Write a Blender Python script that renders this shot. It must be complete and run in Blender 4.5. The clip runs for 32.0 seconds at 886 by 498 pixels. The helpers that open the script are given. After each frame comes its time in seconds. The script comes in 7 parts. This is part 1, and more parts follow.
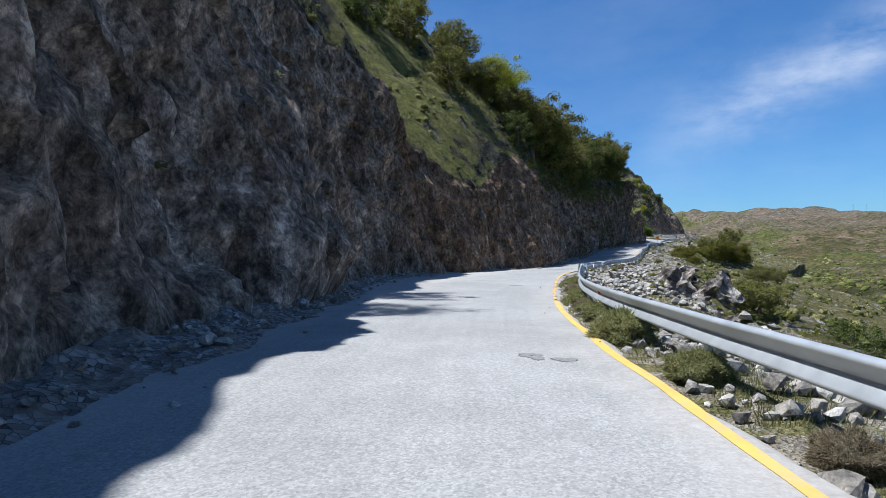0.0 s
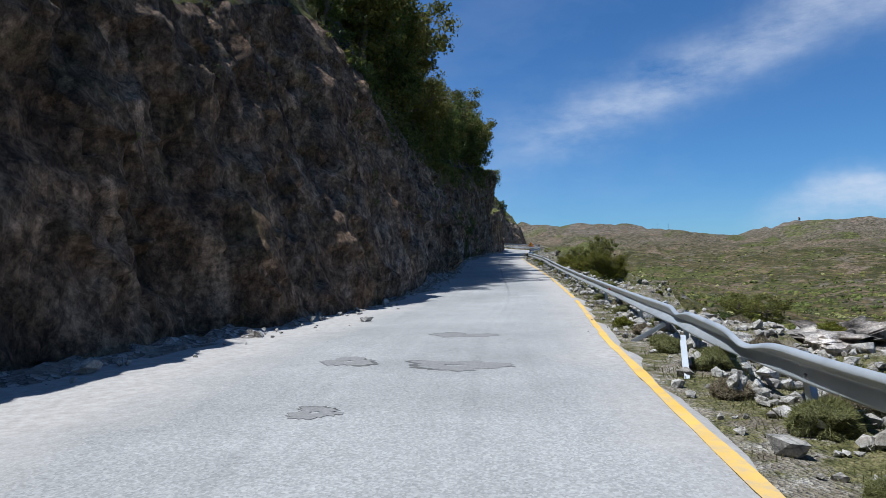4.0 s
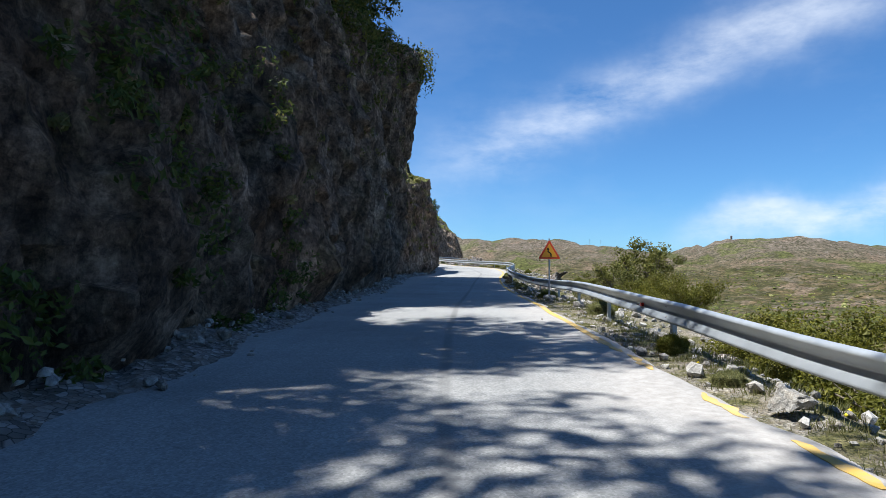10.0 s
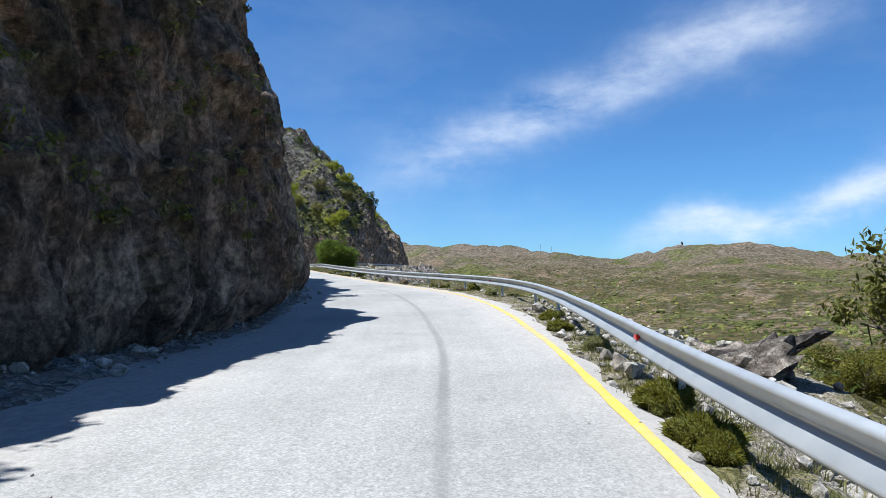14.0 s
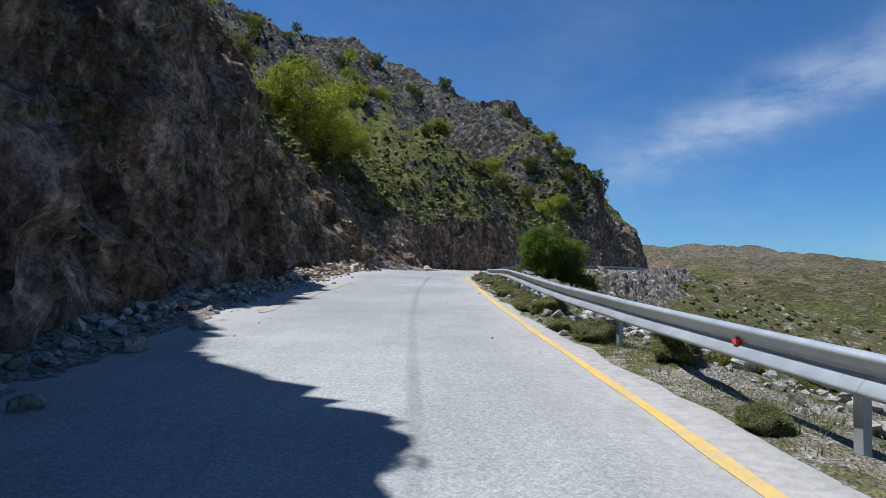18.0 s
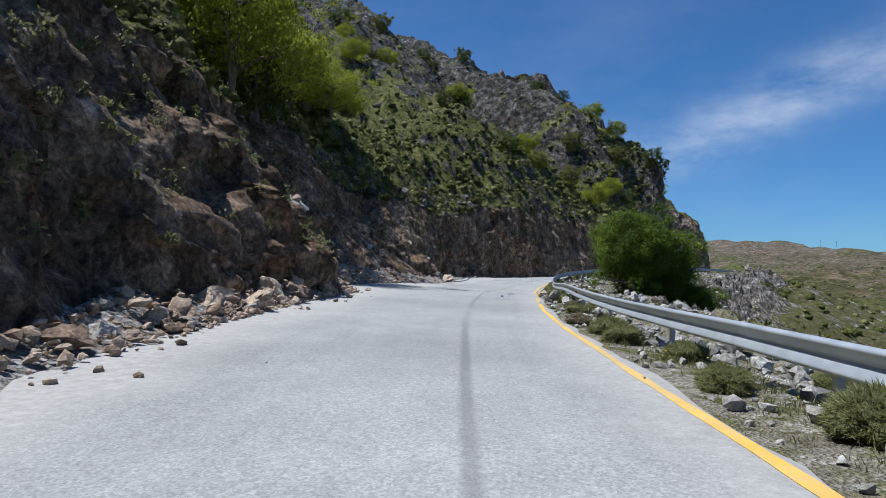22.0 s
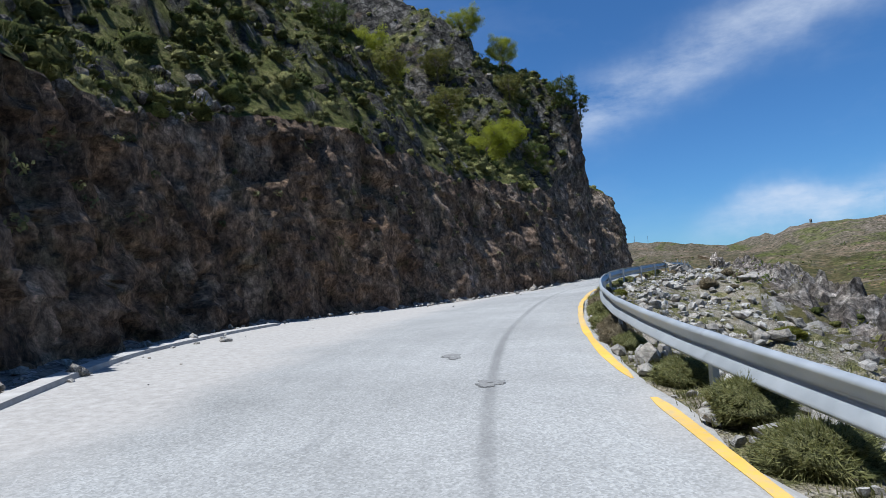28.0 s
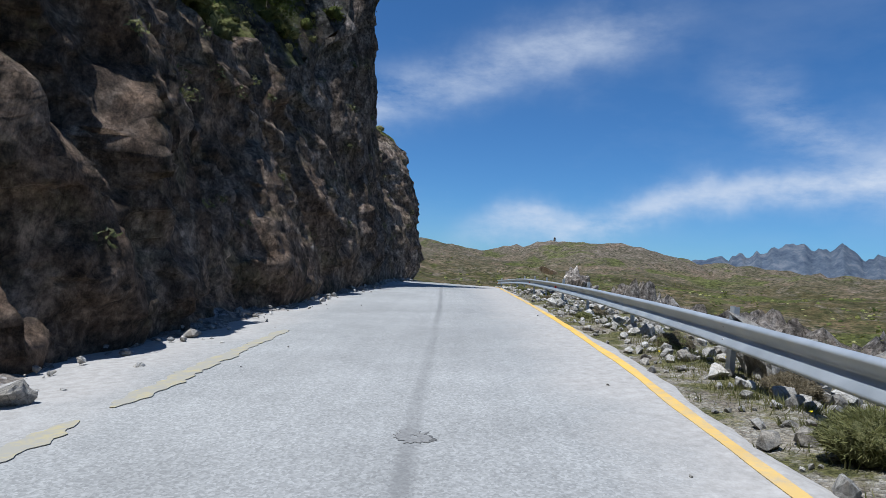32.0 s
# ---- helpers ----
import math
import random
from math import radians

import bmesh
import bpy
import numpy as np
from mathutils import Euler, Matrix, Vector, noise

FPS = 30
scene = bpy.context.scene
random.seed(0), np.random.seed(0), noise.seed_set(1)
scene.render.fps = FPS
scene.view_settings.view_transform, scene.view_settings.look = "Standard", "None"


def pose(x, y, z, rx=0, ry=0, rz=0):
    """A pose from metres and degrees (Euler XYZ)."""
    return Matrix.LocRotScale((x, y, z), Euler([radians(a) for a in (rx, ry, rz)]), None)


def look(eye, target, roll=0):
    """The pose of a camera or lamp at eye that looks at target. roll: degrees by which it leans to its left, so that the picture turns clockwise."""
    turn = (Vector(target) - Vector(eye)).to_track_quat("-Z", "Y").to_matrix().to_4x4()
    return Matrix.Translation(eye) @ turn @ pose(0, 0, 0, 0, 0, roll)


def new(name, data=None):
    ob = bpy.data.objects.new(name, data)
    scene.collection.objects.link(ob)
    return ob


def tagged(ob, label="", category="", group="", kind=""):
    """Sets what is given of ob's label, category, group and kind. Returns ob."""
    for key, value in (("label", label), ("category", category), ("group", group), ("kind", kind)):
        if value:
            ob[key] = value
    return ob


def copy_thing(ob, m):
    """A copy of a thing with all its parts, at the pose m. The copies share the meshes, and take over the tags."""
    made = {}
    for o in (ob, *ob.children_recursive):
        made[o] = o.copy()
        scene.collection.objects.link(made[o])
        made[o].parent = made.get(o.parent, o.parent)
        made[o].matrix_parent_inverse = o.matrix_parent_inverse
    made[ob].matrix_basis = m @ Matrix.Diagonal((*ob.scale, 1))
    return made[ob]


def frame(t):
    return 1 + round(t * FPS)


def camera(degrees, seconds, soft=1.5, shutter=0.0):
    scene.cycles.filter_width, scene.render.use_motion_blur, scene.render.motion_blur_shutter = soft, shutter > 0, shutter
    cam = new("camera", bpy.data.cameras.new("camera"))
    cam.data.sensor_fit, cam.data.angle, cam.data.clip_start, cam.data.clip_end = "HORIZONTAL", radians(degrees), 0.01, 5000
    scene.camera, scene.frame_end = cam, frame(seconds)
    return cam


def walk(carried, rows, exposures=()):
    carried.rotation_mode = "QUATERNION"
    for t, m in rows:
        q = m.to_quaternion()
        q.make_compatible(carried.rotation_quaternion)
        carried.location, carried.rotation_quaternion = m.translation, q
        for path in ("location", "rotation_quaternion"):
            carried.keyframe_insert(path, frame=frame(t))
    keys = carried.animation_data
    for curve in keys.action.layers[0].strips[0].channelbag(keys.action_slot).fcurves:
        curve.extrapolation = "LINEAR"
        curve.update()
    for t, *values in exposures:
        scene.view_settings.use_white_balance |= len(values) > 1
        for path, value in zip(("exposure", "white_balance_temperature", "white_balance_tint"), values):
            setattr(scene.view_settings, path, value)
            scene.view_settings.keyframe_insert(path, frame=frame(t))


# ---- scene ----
cam = camera(69.7, 32.0, soft=0.7)
PATH = [
    (0, pose(-0.00, -0.00, 1.25, 90.76, 1.23, 0.67)),
    (0.5, pose(0.04, 4.58, 1.26, 90.78, 0.93, -0.17)),
    (1, pose(0.24, 9.14, 1.31, 90.79, 1.44, -1.71)),
    (1.5, pose(0.64, 13.66, 1.40, 90.64, 1.72, -3.96)),
    (2, pose(1.22, 18.04, 1.48, 90.58, 1.99, -6.35)),
    (2.5, pose(2.01, 22.62, 1.39, 90.89, 2.13, -8.57)),
    (3, pose(2.97, 27.27, 1.32, 91.01, 2.14, -10.92)),
    (3.5, pose(4.01, 31.85, 1.40, 91.14, 0.90, -12.80)),
    (4, pose(5.30, 36.89, 1.49, 91.33, 0.17, -14.25)),
    (4.5, pose(6.60, 41.42, 1.58, 91.93, -0.39, -15.98)),
    (6.5, pose(14.98, 63.27, 1.49, 93.00, -0.45, -18.45)),
    (7, pose(16.84, 68.80, 1.78, 92.99, 0.27, -18.52)),
    (7.5, pose(18.49, 73.88, 2.01, 92.67, -0.82, -18.51)),
    (8, pose(20.25, 79.26, 2.27, 92.98, -1.25, -18.47)),
    (8.5, pose(22.03, 84.64, 2.46, 93.25, -1.14, -18.59)),
    (9, pose(23.80, 89.75, 2.75, 93.02, -0.52, -19.18)),
    (9.5, pose(25.45, 94.29, 2.90, 92.84, -0.22, -19.90)),
    (10, pose(27.29, 99.33, 3.12, 92.63, -0.50, -20.60)),
    (10.5, pose(29.25, 104.53, 3.33, 92.52, -0.89, -21.32)),
    (11, pose(31.31, 109.63, 3.53, 92.33, -1.07, -22.11)),
    (11.5, pose(33.30, 114.21, 3.64, 92.30, -1.16, -22.88)),
    (12, pose(35.40, 118.94, 3.69, 92.22, -0.65, -23.78)),
    (12.5, pose(37.52, 123.53, 3.85, 92.44, -0.36, -24.69)),
    (13, pose(39.48, 127.72, 3.83, 93.12, 0.85, -25.10)),
    (13.5, pose(41.42, 131.79, 4.16, 93.22, 0.15, -25.54)),
    (15.5, pose(49.23, 149.12, 4.93, 93.06, -2.12, -21.87)),
    (16, pose(50.88, 153.87, 5.18, 92.83, -1.00, -17.35)),
    (16.5, pose(51.94, 158.30, 5.39, 93.04, -1.03, -13.06)),
    (17, pose(52.71, 163.04, 5.51, 93.13, -1.13, -9.71)),
    (17.5, pose(53.20, 167.38, 5.68, 93.45, -1.10, -7.35)),
    (18, pose(53.52, 171.31, 5.90, 93.06, -1.33, -5.85)),
    (18.5, pose(53.75, 174.79, 6.07, 92.80, -1.41, -4.92)),
    (19, pose(53.92, 177.77, 6.24, 92.83, -1.24, -4.45)),
    (19.5, pose(54.07, 180.11, 6.37, 93.05, -0.99, -4.32)),
    (20, pose(54.15, 182.18, 6.47, 93.39, -0.63, -4.35)),
    (20.5, pose(54.31, 184.68, 6.65, 93.22, -0.52, -4.23)),
    (21, pose(54.48, 187.20, 6.78, 93.12, -0.52, -4.10)),
    (21.5, pose(54.67, 189.88, 6.87, 93.05, -0.64, -3.94)),
    (22, pose(54.93, 192.76, 7.01, 93.03, -0.65, -4.26)),
    (22.5, pose(55.22, 195.70, 7.12, 92.99, -0.18, -4.80)),
    (23, pose(55.54, 198.64, 7.21, 92.92, 0.54, -5.41)),
    (23.5, pose(55.91, 201.78, 7.30, 92.84, 1.56, -6.09)),
    (24, pose(56.27, 204.55, 7.42, 92.70, 2.56, -6.86)),
    (24.5, pose(56.65, 207.43, 7.57, 92.78, 2.87, -7.82)),
    (25, pose(57.07, 210.28, 7.74, 92.63, 2.69, -8.83)),
    (25.5, pose(57.67, 213.42, 7.81, 92.69, 2.61, -9.99)),
    (27.5, pose(61.09, 228.81, 7.92, 94.01, 3.94, -16.29)),
    (28, pose(62.47, 232.99, 8.18, 93.74, 3.47, -18.80)),
    (28.5, pose(63.88, 236.69, 8.45, 93.24, 2.20, -21.36)),
    (29, pose(65.48, 240.12, 8.48, 93.06, 1.58, -23.93)),
    (29.5, pose(67.13, 243.28, 8.72, 92.82, 0.42, -26.77)),
    (30, pose(69.08, 246.47, 8.81, 92.88, -0.50, -29.69)),
    (30.5, pose(71.24, 249.70, 8.94, 92.63, -1.42, -32.72)),
    (31, pose(73.60, 252.93, 9.12, 92.32, -3.10, -35.53)),
    (31.5, pose(76.15, 256.21, 9.18, 92.05, -3.45, -37.95)),
    (32, pose(78.81, 259.40, 9.28, 92.19, -4.14, -40.05)),
]
EXPOSURE = [  # seconds, stops, kelvin, tint
    (0, 0.62, 5910, 9), (2, 0.68, 5910, 9), (3, 0.60, 5870, 8), (4, 0.33, 5830, 8), (6.5, 0.82, 5950, 8), (7, 0.88, 6000, 8), (9, 1.0, 6250, 8), (10, 0.84, 6150, 8), (11, 0.88, 6250, 8), (12, 1.1, 6300, 8),
    (13, 1.15, 6350, 8), (13.5, 1.0, 6200, 8), (15.5, 0.3, 5890, 8), (16, 0.25, 5890, 8), (19, 0.31, 5830, 8), (25, 0.29, 5810, 8), (28, 0.4, 5830, 8), (32, 0.28, 5790, 8),
]
walk(cam, PATH, EXPOSURE)

# ---- light ----
SUN = Vector((-0.37, 0.05, 0.93)).normalized()
sun_data = bpy.data.lights.new("sun", "SUN")
sun_data.energy, sun_data.angle, sun_data.color = 5.0, radians(0.55), (1.0, 0.965, 0.92)
sun = new("sun", sun_data)
sun.matrix_world = look((0, 0, 80), Vector((0, 0, 80)) - SUN)

world = bpy.data.worlds.new("sky")
scene.world = world
world.use_nodes = True
wn, wl = world.node_tree.nodes, world.node_tree.links
wn.clear()


def wnode(kind, operation=None, clamp=False):
    n = wn.new(kind)
    if operation:
        n.operation = operation
    if clamp:
        n.use_clamp = True
    return n


def wmath(op, a, b=None, c=None, clamp=False):
    n = wnode("ShaderNodeMath", operation=op, clamp=clamp)
    for i, v in enumerate((a, b, c)):
        if v is None:
            continue
        if isinstance(v, (int, float)):
            n.inputs[i].default_value = v
        else:
            wl.new(v, n.inputs[i])
    return n.outputs[0]


sky = wnode("ShaderNodeTexSky")
sky.sky_type, sky.sun_disc = "NISHITA", False
sky.sun_elevation = math.asin(SUN.z)
sky.sun_rotation = math.atan2(SUN.x, SUN.y)
sky.air_density, sky.dust_density, sky.ozone_density, sky.altitude = 1.0, 0.3, 3.0, 700
coord = wnode("ShaderNodeTexCoord")


def band(normal, width, start, end, soft_ends=0.2):
    """A streak of high cloud along a great circle: 1 on the circle, fading to its sides and ends."""
    d = wnode("ShaderNodeVectorMath", operation="DOT_PRODUCT")
    wl.new(warped, d.inputs[0])
    d.inputs[1].default_value = Vector(normal).normalized()
    side = wmath("POWER", 2.718, wmath("MULTIPLY", wmath("POWER", wmath("DIVIDE", d.outputs["Value"], width), 2.0), -1.0))
    sep = wnode("ShaderNodeSeparateXYZ")
    wl.new(coord.outputs["Generated"], sep.inputs[0])
    az = wmath("ARCTAN2", sep.outputs[0], sep.outputs[1])
    a = wnode("ShaderNodeMapRange")
    a.interpolation_type = "SMOOTHSTEP"
    wl.new(az, a.inputs[0])
    a.inputs[1].default_value, a.inputs[2].default_value = radians(start), radians(start) + soft_ends
    b = wnode("ShaderNodeMapRange")
    b.interpolation_type = "SMOOTHSTEP"
    wl.new(az, b.inputs[0])
    b.inputs[1].default_value, b.inputs[2].default_value = radians(end) - soft_ends, radians(end)
    b.inputs[3].default_value, b.inputs[4].default_value = 1.0, 0.0
    return wmath("MULTIPLY", side, wmath("MULTIPLY", a.outputs[0], b.outputs[0]))


def wnoise(scale, detail, rough, stretch=(1, 1, 1), turn=(0, 0, 0)):
    m = wnode("ShaderNodeMapping")
    m.inputs["Scale"].default_value, m.inputs["Rotation"].default_value = stretch, turn
    wl.new(coord.outputs["Generated"], m.inputs["Vector"])
    n = wnode("ShaderNodeTexNoise")
    n.inputs["Scale"].default_value, n.inputs["Detail"].default_value, n.inputs["Roughness"].default_value = scale, detail, rough
    wl.new(m.outputs[0], n.inputs["Vector"])
    return n


wob = wnoise(5.0, 5, 0.6)
centred = wnode("ShaderNodeVectorMath", operation="SUBTRACT")
wl.new(wob.outputs["Color"], centred.inputs[0])
centred.inputs[1].default_value = (0.5, 0.5, 0.5)
small = wnode("ShaderNodeVectorMath", operation="SCALE")
wl.new(centred.outputs[0], small.inputs[0])
small.inputs["Scale"].default_value = 0.11
added = wnode("ShaderNodeVectorMath", operation="ADD")
wl.new(coord.outputs["Generated"], added.inputs[0])
wl.new(small.outputs[0], added.inputs[1])
warped = added.outputs[0]

wisps = wnoise(7.0, 8, 0.62, stretch=(1.0, 1.0, 2.6), turn=(0.15, 0.35, 0.0)).outputs["Fac"]
veil = wnoise(2.2, 6, 0.6, stretch=(1.0, 1.0, 2.5)).outputs["Fac"]
CIRCLE_A = Vector((0.290, 0.942, 0.160)).cross(Vector((0.764, 0.543, 0.355)))
CIRCLE_B = Vector((0.655, 0.752, 0.062)).cross(Vector((0.892, 0.430, 0.140)))
CIRCLE_C = Vector((0.898, 0.362, 0.245)).cross(Vector((0.950, 0.230, 0.170)))
streak = wmath("MULTIPLY", band(CIRCLE_A, 0.040, 14, 64, 0.25), wmath("MULTIPLY_ADD", wisps, 2.6, -0.72, clamp=True))
low = wmath("MULTIPLY", band(CIRCLE_B, 0.024, 38, 80, 0.18), wmath("MULTIPLY_ADD", wisps, 3.0, -0.75, clamp=True))
patch = wmath("MULTIPLY", band(CIRCLE_C, 0.045, 60, 92, 0.16), wmath("MULTIPLY_ADD", wisps, 2.6, -0.75, clamp=True))
thin = wmath("MULTIPLY", wmath("MULTIPLY_ADD", veil, 2.2, -1.0, clamp=True), 0.16)
cover = wmath("ADD", wmath("ADD", wmath("MULTIPLY", streak, 0.62), wmath("MULTIPLY", low, 0.75)), wmath("ADD", wmath("MULTIPLY", patch, 0.6), thin), clamp=True)
blue = wnode("ShaderNodeMix")
blue.data_type, blue.blend_type = "RGBA", "MULTIPLY"
blue.inputs["Factor"].default_value = 1.0
wl.new(sky.outputs[0], blue.inputs[6])
blue.inputs[7].default_value = (0.62, 0.98, 1.30, 1)
mix = wnode("ShaderNodeMix")
mix.data_type = "RGBA"
wl.new(cover, mix.inputs["Factor"])
wl.new(blue.outputs[2], mix.inputs[6])
mix.inputs[7].default_value = (9.2, 9.6, 10.4, 1)
bg = wnode("ShaderNodeBackground")
bg.inputs["Strength"].default_value = 0.061
wl.new(mix.outputs[2], bg.inputs[0])
wout = wnode("ShaderNodeOutputWorld")
wl.new(bg.outputs[0], wout.inputs[0])

# ---- materials ----
class Mat:
    """A small helper to write node materials."""

    def __init__(self, name, rough=0.9, metal=0.0, spec=0.3):
        self.m = bpy.data.materials.new(name)
        self.m.use_nodes = True
        self.n, self.l = self.m.node_tree.nodes, self.m.node_tree.links
        self.b = self.n["Principled BSDF"]
        self.b.inputs["Roughness"].default_value = rough
        self.b.inputs["Metallic"].default_value = metal
        self.b.inputs["Specular IOR Level"].default_value = spec
        self.tc = self.n.new("ShaderNodeTexCoord")

    def put(self, socket, v):
        if isinstance(v, (int, float)):
            socket.default_value = v
        elif isinstance(v, tuple):
            socket.default_value = (*v, 1) if len(v) == 3 and len(socket.default_value) == 4 else v
        else:
            self.l.new(v, socket)

    def vec(self, stretch=(1, 1, 1), space="Object", turn=(0, 0, 0)):
        mp = self.n.new("ShaderNodeMapping")
        mp.inputs["Scale"].default_value, mp.inputs["Rotation"].default_value = stretch, turn
        self.l.new(self.tc.outputs[space], mp.inputs["Vector"])
        return mp.outputs[0]

    def noise(self, scale, detail=6, rough=0.6, vec=None, warp=0.0):
        t = self.n.new("ShaderNodeTexNoise")
        t.inputs["Scale"].default_value, t.inputs["Detail"].default_value = scale, detail
        t.inputs["Roughness"].default_value, t.inputs["Distortion"].default_value = rough, warp
        self.l.new(vec if vec else self.tc.outputs["Object"], t.inputs["Vector"])
        return t.outputs["Fac"]

    def cells(self, scale, feature="DISTANCE_TO_EDGE", vec=None, out="Distance"):
        t = self.n.new("ShaderNodeTexVoronoi")
        t.feature = feature
        t.inputs["Scale"].default_value = scale
        self.l.new(vec if vec else self.tc.outputs["Object"], t.inputs["Vector"])
        return t.outputs[out]

    def ramp(self, fac, *stops):
        r = self.n.new("ShaderNodeValToRGB")
        e = r.color_ramp.elements
        while len(e) < len(stops):
            e.new(0.5)
        for i, (p, c) in enumerate(stops):
            e[i].position, e[i].color = p, ((*c, 1) if isinstance(c, tuple) else (c, c, c, 1))
        self.l.new(fac, r.inputs[0])
        return r.outputs[0]

    def mix(self, fac, a, b, blend="MIX"):
        x = self.n.new("ShaderNodeMix")
        x.data_type, x.blend_type = "RGBA", blend
        self.put(x.inputs["Factor"], fac)
        self.put(x.inputs[6], a)
        self.put(x.inputs[7], b)
        return x.outputs[2]

    def math(self, op, a, b=0.0, clamp=False):
        x = self.n.new("ShaderNodeMath")
        x.operation, x.use_clamp = op, clamp
        self.put(x.inputs[0], a)
        self.put(x.inputs[1], b)
        return x.outputs[0]

    def random(self):
        return self.n.new("ShaderNodeObjectInfo").outputs["Random"]

    def island(self):
        return self.n.new("ShaderNodeNewGeometry").outputs["Random Per Island"]

    def up(self):
        s = self.n.new("ShaderNodeSeparateXYZ")
        self.l.new(self.n.new("ShaderNodeNewGeometry").outputs["Normal"], s.inputs[0])
        return s.outputs[2]

    def uv(self):
        s = self.n.new("ShaderNodeSeparateXYZ")
        self.l.new(self.tc.outputs["UV"], s.inputs[0])
        return s.outputs[0], s.outputs[1]

    def bump(self, height, strength=0.5, dist=0.05):
        b = self.n.new("ShaderNodeBump")
        b.inputs["Strength"].default_value, b.inputs["Distance"].default_value = strength, dist
        self.l.new(height, b.inputs["Height"])
        self.l.new(b.outputs[0], self.b.inputs["Normal"])

    def done(self, color, rough=None):
        self.put(self.b.inputs["Base Color"], color)
        if rough is not None:
            self.put(self.b.inputs["Roughness"], rough)
        return self.m


def rock_material(name, grey=1.0, warm=0.5, green=0.25, along=False):
    """Weathered limestone: grey, with ochre and rust stains, water streaks and thin moss; cracks and speckle are
    coloured dark for relief shade.
    """
    k = Mat(name, rough=0.92, spec=0.2)
    tall = k.vec((1, 1, 0.6))
    bent = k.n.new("ShaderNodeVectorMath")
    bent.operation = "MULTIPLY_ADD"
    wob = k.n.new("ShaderNodeTexNoise")
    wob.inputs["Scale"].default_value, wob.inputs["Detail"].default_value = 2.2, 2
    k.l.new(tall, wob.inputs["Vector"])
    k.l.new(wob.outputs["Color"], bent.inputs[0])
    bent.inputs[1].default_value = (0.30, 0.30, 0.30)
    k.l.new(tall, bent.inputs[2])
    bent = bent.outputs[0]
    big = k.noise(0.16, 5, 0.6)
    mid = k.noise(1.1, 12, 0.76, tall)
    lumps = k.noise(2.6, 12, 0.76, tall)
    fine = k.noise(7.0, 9, 0.80)
    leant = k.n.new("ShaderNodeVectorMath")
    leant.operation = "MULTIPLY"
    k.l.new(k.vec(turn=(0.38, -0.22, 0.0)), leant.inputs[0])
    leant.inputs[1].default_value = (1.0, 1.0, 0.36)
    cracks = k.noise(2.4, 10, 0.82, leant.outputs[0], 0.3)
    g = [0.07 * grey, 0.24 * grey, 0.46 * grey]
    base = k.ramp(mid, (0.39, (g[0], g[0] * 0.89, g[0] * 0.79)), (0.5, (g[1], g[1] * 0.90, g[1] * 0.80)), (0.61, (g[2], g[2] * 0.935, g[2] * 0.86)))
    o = 0.55 + 0.45 * grey
    ochre = k.ramp(k.noise(0.8, 9, 0.72, tall), (0.36, (0.11 * o, 0.075 * o, 0.052 * o)), (0.5, (0.27 * o, 0.190 * o, 0.130 * o)), (0.64, (0.48 * o, 0.38 * o, 0.285 * o)))
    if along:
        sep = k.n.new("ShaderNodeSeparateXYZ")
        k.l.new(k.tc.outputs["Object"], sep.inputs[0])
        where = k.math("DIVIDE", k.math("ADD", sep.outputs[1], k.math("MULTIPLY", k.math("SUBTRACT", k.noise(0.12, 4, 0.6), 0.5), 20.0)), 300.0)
        # rock tone along the road, also lifted for sunlit and lowered for shaded stretches
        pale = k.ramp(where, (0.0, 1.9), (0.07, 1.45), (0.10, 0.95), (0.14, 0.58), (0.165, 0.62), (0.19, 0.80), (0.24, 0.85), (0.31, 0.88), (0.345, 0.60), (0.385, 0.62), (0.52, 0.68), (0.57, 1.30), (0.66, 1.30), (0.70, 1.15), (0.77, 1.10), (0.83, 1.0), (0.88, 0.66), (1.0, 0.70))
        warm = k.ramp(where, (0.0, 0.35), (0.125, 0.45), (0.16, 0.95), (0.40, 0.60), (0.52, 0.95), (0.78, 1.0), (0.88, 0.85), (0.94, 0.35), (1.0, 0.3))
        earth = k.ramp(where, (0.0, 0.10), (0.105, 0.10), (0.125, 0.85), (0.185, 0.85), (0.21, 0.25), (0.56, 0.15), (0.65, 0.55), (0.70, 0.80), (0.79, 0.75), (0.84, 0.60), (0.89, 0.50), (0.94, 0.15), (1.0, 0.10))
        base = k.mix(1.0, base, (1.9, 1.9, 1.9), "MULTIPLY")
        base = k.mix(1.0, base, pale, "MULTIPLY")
    c = k.mix(k.math("MULTIPLY", k.ramp(big, (0.36, 0.0), (0.54, 1.0)), warm, True), base, ochre)
    if along:
        c = k.mix(k.math("MULTIPLY", earth, k.ramp(k.noise(0.6, 7, 0.7), (0.30, 0.45), (0.50, 1.0))), c, ochre)
        c = k.mix(k.math("MULTIPLY", earth, k.ramp(k.noise(0.28, 5, 0.6), (0.60, 0.0), (0.74, 0.55))), c, (0.30, 0.15, 0.062))
    streaks = k.noise(1.1, 6, 0.65, k.vec((1, 1, 0.09)))
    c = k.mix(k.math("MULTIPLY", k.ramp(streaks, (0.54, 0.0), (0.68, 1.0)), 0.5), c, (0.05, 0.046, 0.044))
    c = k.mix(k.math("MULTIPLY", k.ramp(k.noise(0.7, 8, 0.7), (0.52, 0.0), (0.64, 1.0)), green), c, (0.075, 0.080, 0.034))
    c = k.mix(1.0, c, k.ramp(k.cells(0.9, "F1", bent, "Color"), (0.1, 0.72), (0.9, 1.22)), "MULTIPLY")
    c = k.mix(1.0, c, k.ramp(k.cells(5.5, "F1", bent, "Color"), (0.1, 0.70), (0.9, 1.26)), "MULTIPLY")
